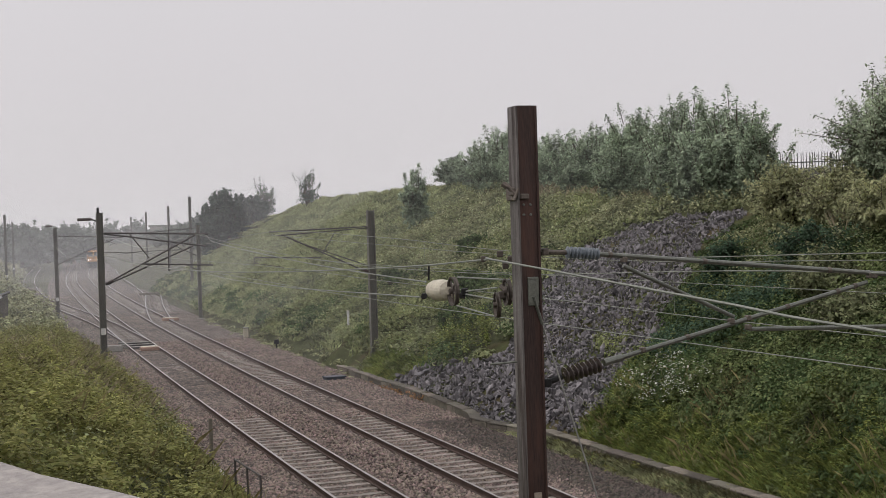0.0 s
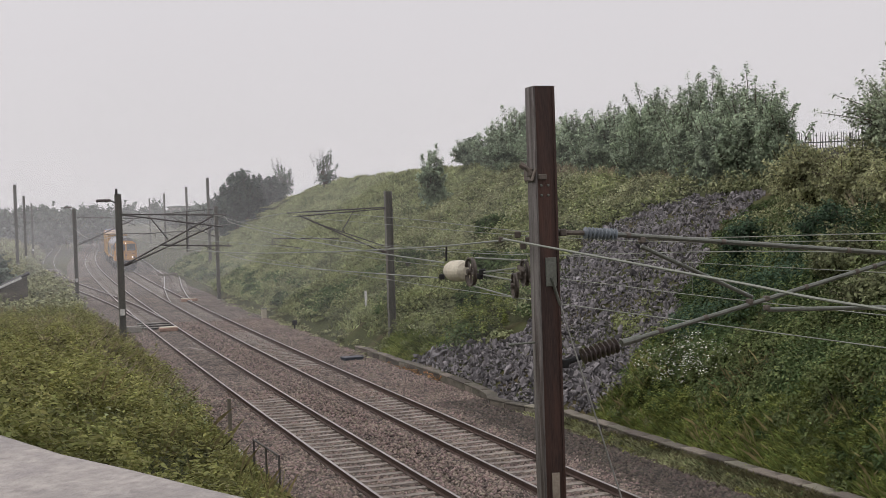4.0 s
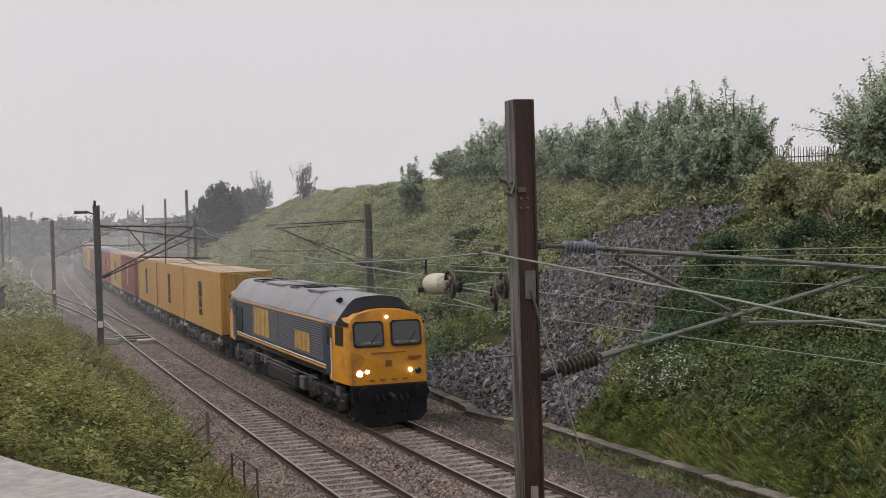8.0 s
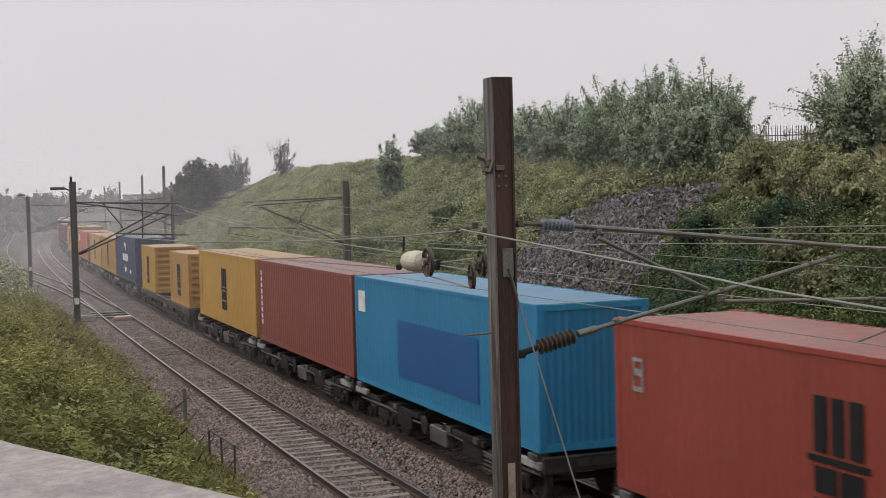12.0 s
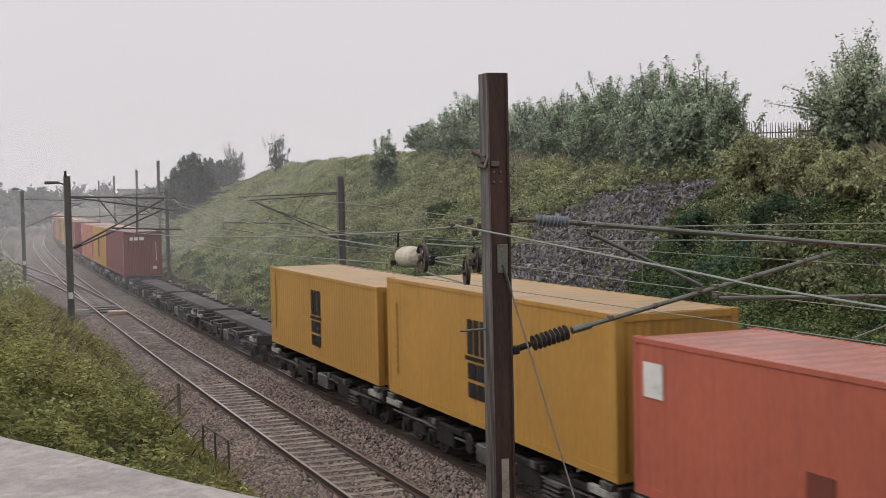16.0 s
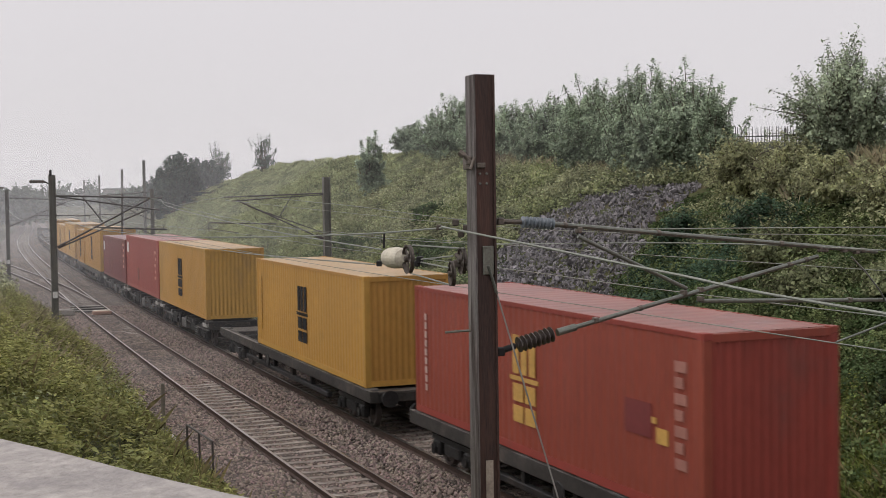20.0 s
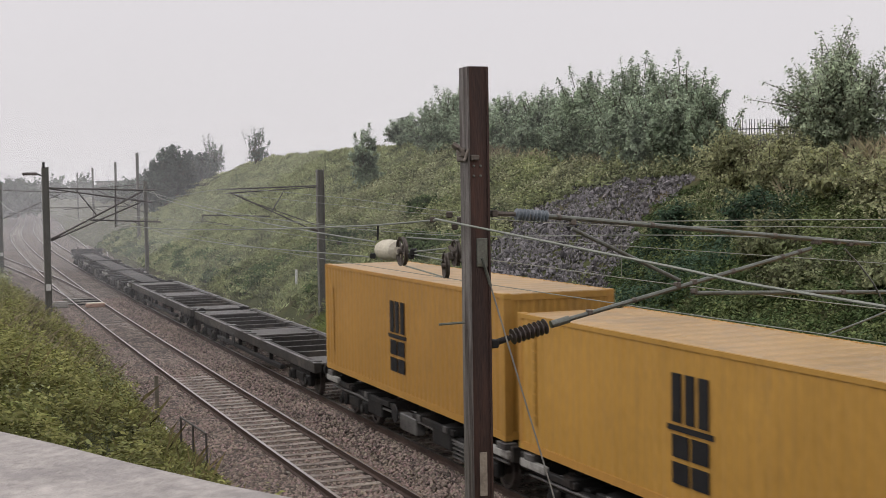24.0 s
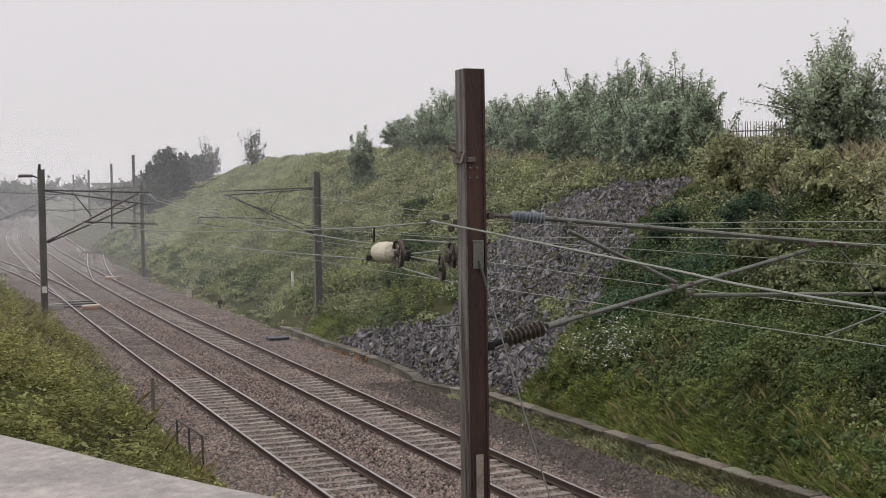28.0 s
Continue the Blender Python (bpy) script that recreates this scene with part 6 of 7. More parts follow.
def logo_blocks(parent, mat, x, yc, z0, scale, label):
    """Plain shapes: a barred block, a thin line and a stepped block below."""
    bm = bmesh.new()
    w, g = 0.52 * scale, 1 if x > 0 else -1
    for a, b, c, d in ((-w, -w * 0.46, 0.98, 1.76), (-w * 0.26, w * 0.26, 0.98, 1.76), (w * 0.46, w, 0.98, 1.76), (-w * 1.28, w * 1.28, 0.84, 0.93),
                       (-w, -w * 0.08, 0.42, 0.78), (-w, -w * 0.08, 0.0, 0.34), (w * 0.08, w, 0.42, 0.78), (w * 0.08, w, 0.0, 0.34)):
        box(bm, x - 0.004, x + 0.004, yc + g * a, yc + g * b, z0 + c * scale, z0 + d * scale)
    return part("logo_shape", bm, mat, parent, label)


def make_container(L, H, colour, logo, label, ends="plain"):
    c = empty("shipping_container", label=label, category="container", group="containers on the train")
    m, h, w = M[colour], L / 2, 1.219
    n = round(L / 0.28)
    for sx in (-1, 1):
        part("side_panel", corrugated(bmesh.new(), sx * (w - 0.012), -h + 0.14, h - 0.14, 0.15, H - 0.08, n), m, c)
        for sy in (-1, 1):
            part("corner_post", boxed(sx * (w - 0.16), sx * w, sy * (h - 0.15), sy * h, 0.10, H - 0.10, 0.008), m, c)
            for z in (0, H - 0.118):
                part("corner_casting", boxed(sx * (w - 0.165), sx * (w + 0.003), sy * (h - 0.178), sy * (h + 0.003), z, z + 0.118, 0.01), m, c)
        part("bottom_rail", boxed(sx * (w - 0.06), sx * w, -h + 0.16, h - 0.16, 0.01, 0.16), m, c)
        part("top_rail", boxed(sx * (w - 0.06), sx * w, -h + 0.16, h - 0.16, H - 0.09, H - 0.01), m, c)
    roof = bmesh.new()
    nr = max(6, n // 2)
    rows = []
    for i in range(nr * 4 + 1):
        y = -h + 0.1 + (2 * h - 0.2) * i / (nr * 4)
        z = H - 0.012 - (0.007 if i % 4 in (2, 3) else 0)
        rows.append([roof.verts.new((-w + 0.05, y, z)), roof.verts.new((w - 0.05, y, z))])
    for a, b in zip(rows, rows[1:]):
        roof.faces.new((a[0], a[1], b[1], b[0]))
    part("roof_panel", roof, M[colour + "_roof"], c, "wet roof sheet")
    # the end towards the engine
    e = bmesh.new()
    steps = 13
    if ends == "ribs":
        pts = []
        for i in range(7):
            a = 0.16 + (H - 0.3) * i / 7
            st = (H - 0.3) / 7
            pts += [(a, 0), (a + st * 0.3, 0), (a + st * 0.5, 0.05), (a + st * 0.8, 0.05)]
        pts.append((H - 0.14, 0))
        lo = [e.verts.new((-w + 0.15, -h + 0.03 + d, z)) for z, d in pts]
        hi = [e.verts.new((w - 0.15, -h + 0.03 + d, z)) for z, d in pts]
    else:
        pts = []
        for i in range(steps):
            a = -w + 0.15 + (2 * w - 0.3) * i / steps
            st = (2 * w - 0.3) / steps
            pts += [(a, 0), (a + st * 0.3, 0), (a + st * 0.5, 0.022), (a + st * 0.8, 0.022)]
        pts.append((w - 0.15, 0))
        lo = [e.verts.new((x, -h + 0.02 + d, 0.12)) for x, d in pts]
        hi = [e.verts.new((x, -h + 0.02 + d, H - 0.1)) for x, d in pts]
    for k in range(len(pts) - 1):
        e.faces.new((lo[k], lo[k + 1], hi[k + 1], hi[k]))
    part("end_panel", e, m, c)
    part("end_sill", boxed(-w + 0.15, w - 0.15, -h + 0.005, -h + 0.12, 0.02, 0.17), m, c)
    part("end_header", boxed(-w + 0.15, w - 0.15, -h + 0.005, -h + 0.12, H - 0.14, H - 0.02), m, c)
    # doors with their lock rods at the other end
    for sx in (-1, 1):
        part("door", boxed(sx * 0.015, sx * (w - 0.15), h - 0.09, h - 0.03, 0.14, H - 0.12, 0.008), m, c)
        for x in (0.32, 0.85):
            part("lock_rod", tube(bmesh.new(), (sx * x, h - 0.01, 0.1), (sx * x, h - 0.01, H - 0.1), 0.018, seg=6), M["alu"], c)
    part("floor", boxed(-w + 0.06, w - 0.06, -h + 0.1, h - 0.1, 0.05, 0.13), M["dark_steel"], c)
    if logo in ("dark", "gold", "rose"):
        mk = M[{"dark": "black", "gold": "loco_logo", "rose": "loco_logo"}[logo]]
        for x in (-w - 0.002, w + 0.002):
            logo_blocks(c, mk, x, 0.15 if L > 7 else 0.1, H * 0.5 - 0.86, 0.96 if L > 7 else 0.88, "flat painted logo shapes")
        bars = bmesh.new()
        if (colour, logo) == ("brick", "dark"):
            for a, b, z0, z1 in ((0.62, 0.95, 2.22, 2.28), (0.62, 0.95, 1.98, 2.10), (0.62, 0.95, 1.72, 1.80), (0.62, 0.66, 1.72, 2.28), (0.91, 0.95, 1.72, 2.28)):
                box(bars, -w - 0.005, -w + 0.004, h - b, h - a, z0, z1)
            part("painted_label", bars, M["white_dirty"], c, "small framed white label")
        else:
            for i in range(9):
                box(bars, -w - 0.005, -w + 0.004, h - 0.75, h - 0.63, 0.55 + i * 0.2, 0.70 + i * 0.2)
            part("lettering_mark", bars, M["lettering_" + ("dim" if logo == "dark" else "pale")], c)
    if logo in ("pale", "panel", "label", "end", "night"):
        bars = bmesh.new()
        if logo == "pale":
            for i in range(9):
                box(bars, -w - 0.005, -w + 0.004, h - 0.62, h - 0.42, 0.6 + i * 0.22, 0.76 + i * 0.22)
        if logo == "label":
            part("painted_patch", boxed(-w - 0.005, -w + 0.004, 0.9, 1.5, 0.55, 1.2), M["lettering_rust"], c, "small dark red patch")
            faint = bmesh.new()
            for i in range(5):
                box(faint, -w - 0.005, -w + 0.004, -h + 0.7, -h + 1.25 - 0.2 * (i % 2), 0.9 + i * 0.32, 1.05 + i * 0.32)
            part("lettering_mark", faint, M["lettering_faint"], c, "faint pale lettering bars")
        if logo in ("label", "panel"):
            box(bars, -w - 0.005, -w + 0.004, h - 0.95, h - 0.35, H - 0.95, H - 0.38)
        if logo == "night":
            for k in range(7):
                box(bars, -w - 0.005, -w + 0.004, 1.62 - k * 0.47, 1.22 - k * 0.47, 1.28, 1.74)
            for flip in (1, -1):
                ring = [[bars.verts.new((-w - 0.004, flip * rr * math.cos(an), 1.51 + flip * rr * math.sin(an))) for rr in (0.86 - 0.05 * k, 1.02)] for k, an in enumerate((0.75, 1.0, 1.25, 1.5, 1.75, 2.0, 2.25))]
                for p_, q_ in zip(ring, ring[1:]):
                    bars.faces.new((p_[0], p_[1], q_[1], q_[0]))
            box(bars, -w - 0.005, -w + 0.004, -3.4, -2.7, 0.55, 0.8)
        if logo == "end":
            for a, b in ((-0.84, -0.64), (-0.56, -0.30), (-0.22, 0.08)):
                box(bars, a, b, -h - 0.006, -h + 0.01, H - 0.58, H - 0.38)
            for i in range(6):
                box(bars, w - 0.40, w - 0.365, -h - 0.006, -h + 0.01, 1.0 + i * 0.2, 1.15 + i * 0.2)
            for i in range(8):
                box(bars, -w - 0.005, -w + 0.004, -h + 0.35, -h + 0.45, 0.7 + i * 0.2, 0.82 + i * 0.2)
        if bars.verts:
            part("painted_mark", bars, M["white"], c, "pale painted marks")
        else:
            bars.free()
    if logo == "end":
        part("placard", boxed(0.62, 0.86, -h - 0.006, -h + 0.01, 0.42, 0.62), M["cream"], c, "small tan placard")
    if logo == "gold":
        gb = bmesh.new()
        for y0, y1, z0, z1 in ((-5.1, -4.75, 1.05, 1.3), (-4.75, -4.6, 1.35, 1.45)):
            box(gb, -w - 0.005, -w + 0.004, y0, y1, z0, z1)
        part("painted_mark", gb, M["loco_logo"], c, "yellow painted marks")
        pb = bmesh.new()
        for k in range(7):
            box(pb, -w - 0.005, -w + 0.004, -5.65 + 0.1 * (k % 2), -5.3, 0.75 + k * 0.25, 0.92 + k * 0.25)
        part("lettering_mark", pb, M["lettering_rose"], c, "faded pink lettering bars")
        part("painted_panel", boxed(-w - 0.004, -w + 0.003, -4.6, -3.75, 1.1, 1.65), M["maroon"], c, "darker painted patch")
    if logo == "panel":
        for x in (-w - 0.003, w + 0.003):
            part("painted_panel", boxed(x - 0.004, x + 0.004, -3.0, 2.4, 0.55, 1.95), M["blue_panel"], c, "darker blue rectangle")
    return c


M["lettering_dim"] = material("dim_brown_lettering", (0.36, 0.19, 0.03), 0.5, vary=0.2)
M["lettering_faint"] = material("worn_salmon_lettering", (0.50, 0.20, 0.14), 0.5, vary=0.3)
M["lettering_rust"] = material("dark_rust_patch", (0.17, 0.045, 0.03), 0.6, vary=0.3)
M["lettering_rose"] = material("faded_rose_lettering", (0.34, 0.15, 0.12), 0.5, vary=0.3)
M["lettering_pale"] = material("pale_pink_lettering", (0.5, 0.36, 0.32), 0.5, vary=0.2)
M["blue_panel"] = material("darker_blue_paint", (0.008, 0.085, 0.25), 0.42, vary=0.12, scale=1)


def wheelset(parent, y, r=0.42):
    bm = bmesh.new()
    for sx in (-1, 1):
        lathe(bm, [(r + 0.03, 0), (r + 0.03, 0.03), (r, 0.035), (r - 0.01, 0.13), (r - 0.09, 0.13), (r - 0.11, 0.09), (0.12, 0.07), (0.11, 0.16), (0.02, 0.16)],
              axis((sx * 0.68, y, r), (sx * 1.2, y, r)), 18)
    tube(bm, (-0.7, y, r), (0.7, y, r), 0.075)
    return part("wheelset", bm, M["wheel"], parent)


def bogie(parent, yc, half=0.9, r=0.42):
    bm = bmesh.new()
    for sx in (-1, 1):
        x = sx * 1.02
        box(bm, x - 0.08, x + 0.08, yc - half - 0.3, yc + half + 0.3, 0.60, 0.74, 0.02)
        box(bm, x - 0.09, x + 0.09, yc - 0.45, yc + 0.45, 0.34, 0.62, 0.04)
        for d in (-half, half):
            box(bm, x - 0.11, x + 0.11, yc + d - 0.2, yc + d + 0.2, 0.28, 0.62, 0.05)
            tube(bm, (x + sx * 0.1, yc + d, r), (x + sx * 0.17, yc + d, r), 0.12, seg=10)
        for d in (-0.22, 0, 0.22):
            tube(bm, (x, yc + d, 0.36), (x, yc + d, 0.72), 0.075, seg=8)
    box(bm, -1.0, 1.0, yc - 0.25, yc + 0.25, 0.55, 0.80, 0.03)
    b = part("bogie", bm, M["dark_steel"], parent)
    for d in (-half, half):
        wheelset(b, yc + d, r)
    return b


def buffers(parent, yend, sy, z=1.05, mat="dark_steel"):
    for sx in (-0.87, 0.87):
        bm = tube(bmesh.new(), (sx, yend, z), (sx, yend + sy * 0.42, z), 0.09, seg=10)
        tube(bm, (sx, yend + sy * 0.40, z), (sx, yend + sy * 0.47, z), 0.22, seg=14)
        part("buffer", bm, M[mat], parent)


def spine_wagon(L, tail=False):
    """A low container wagon: a flat spine with outriggers, load pads, spigots and two bogies."""
    w = empty("container_wagon", label="black low container wagon with a flat spine deck and outriggers", category="wagon", group="wagons of the train")
    h = L / 2
    part("spine_deck", boxed(-0.52, 0.52, -h, h, 0.86, 1.06, 0.02), M["deck"], w, "wet flat steel deck")
    for sx in (-1, 1):
        part("side_pipe", polyline(bmesh.new(), [(sx * 1.14, -h + 0.3, 0.72), (sx * 1.12, -h + 3.0, 0.66), (sx * 1.16, -1.2, 0.74), (sx * 1.12, 1.8, 0.66), (sx * 1.15, h - 2.6, 0.72), (sx * 1.12, h - 0.3, 0.68)], 0.03), M["alu_dirty"], w)
        for a, b in ((-h + 0.1, -h + 2.3), (-h + 3.1, -0.6), (0.7, h - 3.0), (h - 2.2, h - 0.1)):
            part("side_sill", boxed(sx * 1.10, sx * 1.20, a, b, 0.78, 0.90, 0.01), M["dark_steel"], w)
        for y, ln in ((-h + 0.35, 0.5), (-h + 2.0, 0.35), (-h + 3.5, 0.7), (-1.1, 0.45), (1.1, 0.45), (h - 3.5, 0.7), (h - 2.0, 0.35), (h - 0.35, 0.5)):
            og = bmesh.new()
            lo = [og.verts.new(v) for v in ((sx * 0.5, y - ln * 0.6, 0.66), (sx * 0.5, y + ln * 0.6, 0.66), (sx * 1.23, y + ln * 0.3, 0.80), (sx * 1.23, y - ln * 0.3, 0.80))]
            hi = [og.verts.new((v.co.x, v.co.y, 0.97 if abs(v.co.x) < 1 else 0.93)) for v in lo]
            og.faces.new(lo)
            og.faces.new(hi)
            for k in range(4):
                og.faces.new((lo[k], lo[(k + 1) % 4], hi[(k + 1) % 4], hi[k]))
            bmesh.ops.recalc_face_normals(og, faces=og.faces)
            part("outrigger", og, M["dark_steel"], w)
        # glints on the outrigger ends, put in as small pale blocks
        for y in (-h + 3.5, -1.1, h - 3.5):
            part("outrigger_tip", boxed(sx * 1.20, sx * 1.25, y - 0.13, y + 0.1, 0.80, 0.94, 0.01), M["alu_dirty"], w, "pale outrigger end standing for a glint")
        for y in (-h + 0.45, h - 0.45):
            part("load_pad", boxed(sx * 0.98, sx * 1.26, y - 0.2, y + 0.2, 0.98, 1.125, 0.015), M["alu_dirty"], w, "worn bare metal pad")
            part("spigot", tube(bmesh.new(), (sx * 1.12, y, 1.1), (sx * 1.12, y, 1.148), 0.05, 0.03), M["dark_steel"], w)
        for y in (-h + 0.62, h - 0.62):
            part("end_plate", boxed(sx * 1.15, sx * 1.262, y - 0.5, y + 0.5, 0.84, 0.99, 0.012), M["white_dirty"], w, "dirty white end plate")
        part("apparatus_box", boxed(sx * 0.98, sx * 1.22, -0.9, 0.2, 0.40, 0.80, 0.03), M["alu_dirty"], w, "dirty pale apparatus box")
        for i in range(4):
            part("step_bar", boxed(sx * 1.0, sx * 1.24, -3.9, -3.2, 0.36 + i * 0.09, 0.385 + i * 0.09), M["alu_dirty"], w)
        for y in (-2.4, 2.2):
            part("bracket_box", boxed(sx * 0.75, sx * 1.18, y - 0.55, y + 0.55, 0.42, 0.82, 0.03), M["dark_steel"], w)
        part("brake_wheel", lathe(bmesh.new(), [(0.2, 0), (0.22, 0.02), (0.2, 0.04), (0.05, 0.04)], axis((sx * 1.2, 0.55, 0.72), (sx * 1.3, 0.55, 0.72)), 14), M["dark_steel"], w)
    part("underframe_tank", tube(bmesh.new(), (-0.35, -1.6, 0.6), (-0.35, 0.9, 0.6), 0.2, seg=12), M["dark_steel"], w)
    for sy in (-1, 1):
        bogie(w, sy * (h - 2.1))
        part("headstock", boxed(-1.2, 1.2, sy * (h - 0.12), sy * h, 0.78, 1.10, 0.02), M["dark_steel"], w)
    if tail:
        part("end_bulkhead", boxed(-1.24, 1.24, h - 0.1, h + 0.02, 1.06, 1.45, 0.02), M["dark_steel"], w)
        for sx in (-0.7, 0.7):
            part("tail_bracket", boxed(sx - 0.05, sx + 0.05, h - 0.06, h + 0.0, 1.45, 1.62), M["dark_steel"], w)
    return w


def frame_wagon(L):
    """A long open-frame container flat with two side sills and cross members."""
    w = empty("container_flat_wagon", label="black long open-frame container flat wagon", category="wagon", group="wagons of the train")
    h = L / 2
    for sx in (-1, 1):
        part("side_sill", boxed(sx * 1.02, sx * 1.26, -h, h, 0.82, 1.12, 0.02), M["deck"], w)
        part("sill_cap", boxed(sx * 1.17, sx * 1.266, -h + 0.02, h - 0.02, 1.121, 1.127), M["sill_edge"], w, "pale top edge")
        part("truss", boxed(sx * 1.05, sx * 1.2, -h + 4.2, h - 4.2, 0.42, 0.56, 0.02), M["dark_steel"], w)
        for y in (-3.4, -1.2, 1.2, 3.4):
            part("truss_post", boxed(sx * 1.06, sx * 1.18, y - 0.07, y + 0.07, 0.5, 0.84), M["dark_steel"], w)
        for y in (-h + 0.5, -h + 6.4, -0.4, 0.4, h - 6.4, h - 0.5):
            part("load_pad", boxed(sx * 0.92, sx * 1.27, y - 0.18, y + 0.18, 1.10, 1.145, 0.01), M["alu_dirty"], w, "worn bare metal pad")
        part("brake_wheel", lathe(bmesh.new(), [(0.2, 0), (0.22, 0.02), (0.2, 0.04), (0.05, 0.04)], axis((sx * 1.24, 1.7, 0.72), (sx * 1.34, 1.7, 0.72)), 14), M["dark_steel"], w)
    n = int(L / 1.45)
    for i in range(n + 1):
        y = -h + 0.15 + (L - 0.3) * i / n
        part("cross_member", boxed(-1.02, 1.02, y - 0.09, y + 0.09, 0.82, 1.08, 0.01), M["deck"], w)
    for a, b in ((-h, -h + 1.7), (-1.0, 1.0), (h - 1.7, h)):
        part("deck_plate", boxed(-1.02, 1.02, a + 0.05, b - 0.05, 1.04, 1.10, 0.01), M["deck_plate"], w, "wet steel deck plate")
    part("centre_sill", boxed(-0.25, 0.25, -h + 0.2, h - 0.2, 0.62, 0.86, 0.02), M["dark_steel"], w)
    for sy in (-1, 1):
        bogie(w, sy * (h - 2.2))
        buffers(w, sy * h, sy, 0.98)
    return w


def locomotive():
    e = empty("diesel_locomotive", label="orange-yellow and dark blue diesel freight locomotive, headlamps lit", category="locomotive")
    h = 10.35
    # the body from rounded cross-sections; local -y is the leading end
    arc = [(-1.32, 3.02), (-1.29, 3.12), (-1.12, 3.36), (-0.88, 3.66), (-0.70, 3.80), (-0.4, 3.86), (0, 3.88), (0.4, 3.86), (0.70, 3.80), (0.88, 3.66), (1.12, 3.36), (1.29, 3.12), (1.32, 3.02)]
    body = bmesh.new()
    for sx in (-1, 1):
        f = body.faces.new([body.verts.new(v) for v in ((sx * 1.30, -h + 2.15, 1.58), (sx * 1.30, h - 2.15, 1.58), (sx * 1.30, h - 2.15, 3.02), (sx * 1.30, -h + 2.15, 3.02))])
    part("body_side", body, M["loco_blue"], e, "dark blue body panels")
    for a, b, nm in ((-h + 1.25, -h + 5.3, "front"), (-h + 5.34, -h + 9.8, "mid"), (-h + 9.84, h - 5.3, "mid"), (h - 5.26, h - 1.25, "rear")):
        rf = bmesh.new()
        rows = [[rf.verts.new((x, y, z)) for x, z in arc] for y in (a, a + 0.05, b - 0.05, b)]
        for p, q in zip(rows, rows[1:]):
            for k in range(len(arc) - 1):
                rf.faces.new((p[k], q[k], q[k + 1], p[k + 1]))
        part("roof_section", rf, M["loco_grey"], e, "wet grey curved roof", smooth=True)
    for sy in (-1, 1):
        cab = bmesh.new()
        # cab sides with the face: a closed shell
        pl = [(-1.32, 1.27), (1.32, 1.27), (1.32, 2.30), (1.30, 3.02), (1.22, 3.25), (0.95, 3.40), (0.5, 3.50), (0, 3.53), (-0.5, 3.50), (-0.95, 3.40), (-1.22, 3.25), (-1.30, 3.02), (-1.32, 2.30)]
        rows = []
        for y, sc, dz in ((h - 2.15, 1.0, 0.0), (h - 1.9, 1.0, 0.0), (h - 0.32, 0.925, 0.0), (h - 0.10, 0.895, 0.0)):
            rows.append([cab.verts.new((x * sc, sy * (y - max(0, (z - 2.3)) * (0.16 if y > h - 0.4 else 0)), z)) for x, z in pl])
        for p, q in zip(rows, rows[1:]):
            for k in range(len(pl)):
                cab.faces.new((p[k], p[(k + 1) % len(pl)], q[(k + 1) % len(pl)], q[k]))
        cab.faces.new(rows[-1])
        bmesh.ops.recalc_face_normals(cab, faces=cab.faces)
        c = part("cab", cab, M["loco_yellow"], e, "orange-yellow cab")

        def face_y(z):
            return sy * (h - 0.10 - max(0, z - 2.3) * 0.16 + 0.012)
        for x0, x1 in ((-1.02, -0.16), (0.16, 1.02)):
            for nm, mt, g, off in (("window_seal", M["black"], 0.05, 0.0), ("windscreen", M["glass"], 0.0, 0.012)):
                wbm = bmesh.new()
                ring = []
                for x, z in ((x0 - g + 0.06, 2.45 - g), (x1 + g - 0.06, 2.45 - g), (x1 + g, 2.51 - g), (x1 + g, 3.04 + g), (x1 + g - 0.08, 3.12 + g), (x0 - g + 0.08, 3.12 + g), (x0 - g, 3.04 + g), (x0 - g, 2.51 - g)):
                    ring.append((wbm.verts.new((x, face_y(z) + sy * off, z)), wbm.verts.new((x, face_y(z) + sy * (off - 0.03), z))))
                wbm.faces.new([r[0] for r in ring])
                for k in range(8):
                    a, b = ring[k], ring[(k + 1) % 8]
                    wbm.faces.new((a[0], a[1], b[1], b[0]))
                bmesh.ops.recalc_face_normals(wbm, faces=wbm.faces)
                part(nm, wbm, mt, c)
            part("blind", boxed(x0 + 0.06, x1 - 0.06, face_y(2.53) + sy * 0.010, face_y(2.53) + sy * 0.016, 2.47, 2.55), M["white_dirty"], c, "pale strip low in the window")
            part("wiper", tube(bmesh.new(), ((x0 + x1) / 2, face_y(2.45) + sy * 0.03, 2.44), ((x0 + x1) / 2 + 0.3, face_y(2.8) + sy * 0.03, 2.8), 0.012, seg=5), M["black"], c)
        # dark hood over the windows
        hood = bmesh.new()
        in_a = [(x * 1.0, z) for x, z in arc]
        r0 = [hood.verts.new((x, sy * (h - 1.28), z + 0.01)) for x, z in in_a]
        r1 = [hood.verts.new((x * 0.93, sy * (h - 0.28 - max(0, z - 3.1) * 0.5), 3.02 + (z - 3.02) * 0.62)) for x, z in in_a]
        for k in range(len(arc) - 1):
            hood.faces.new((r0[k], r0[k + 1], r1[k + 1], r1[k]))
        bmesh.ops.recalc_face_normals(hood, faces=hood.faces)
        part("cab_hood", hood, M["loco_dark"], e, "near-black cab roof front", smooth=True)
        for sx in (-1, 1):
            cw = boxed(sx * 1.300, sx * 1.335, sy * (h - 1.45), sy * (h - 0.72), 2.40, 3.0, 0.01)
            for v in cw.verts:
                v.co.x *= 1 - 0.0475 * (abs(v.co.y) - h + 1.9)
            part("cab_side_window", cw, M["glass"], c)
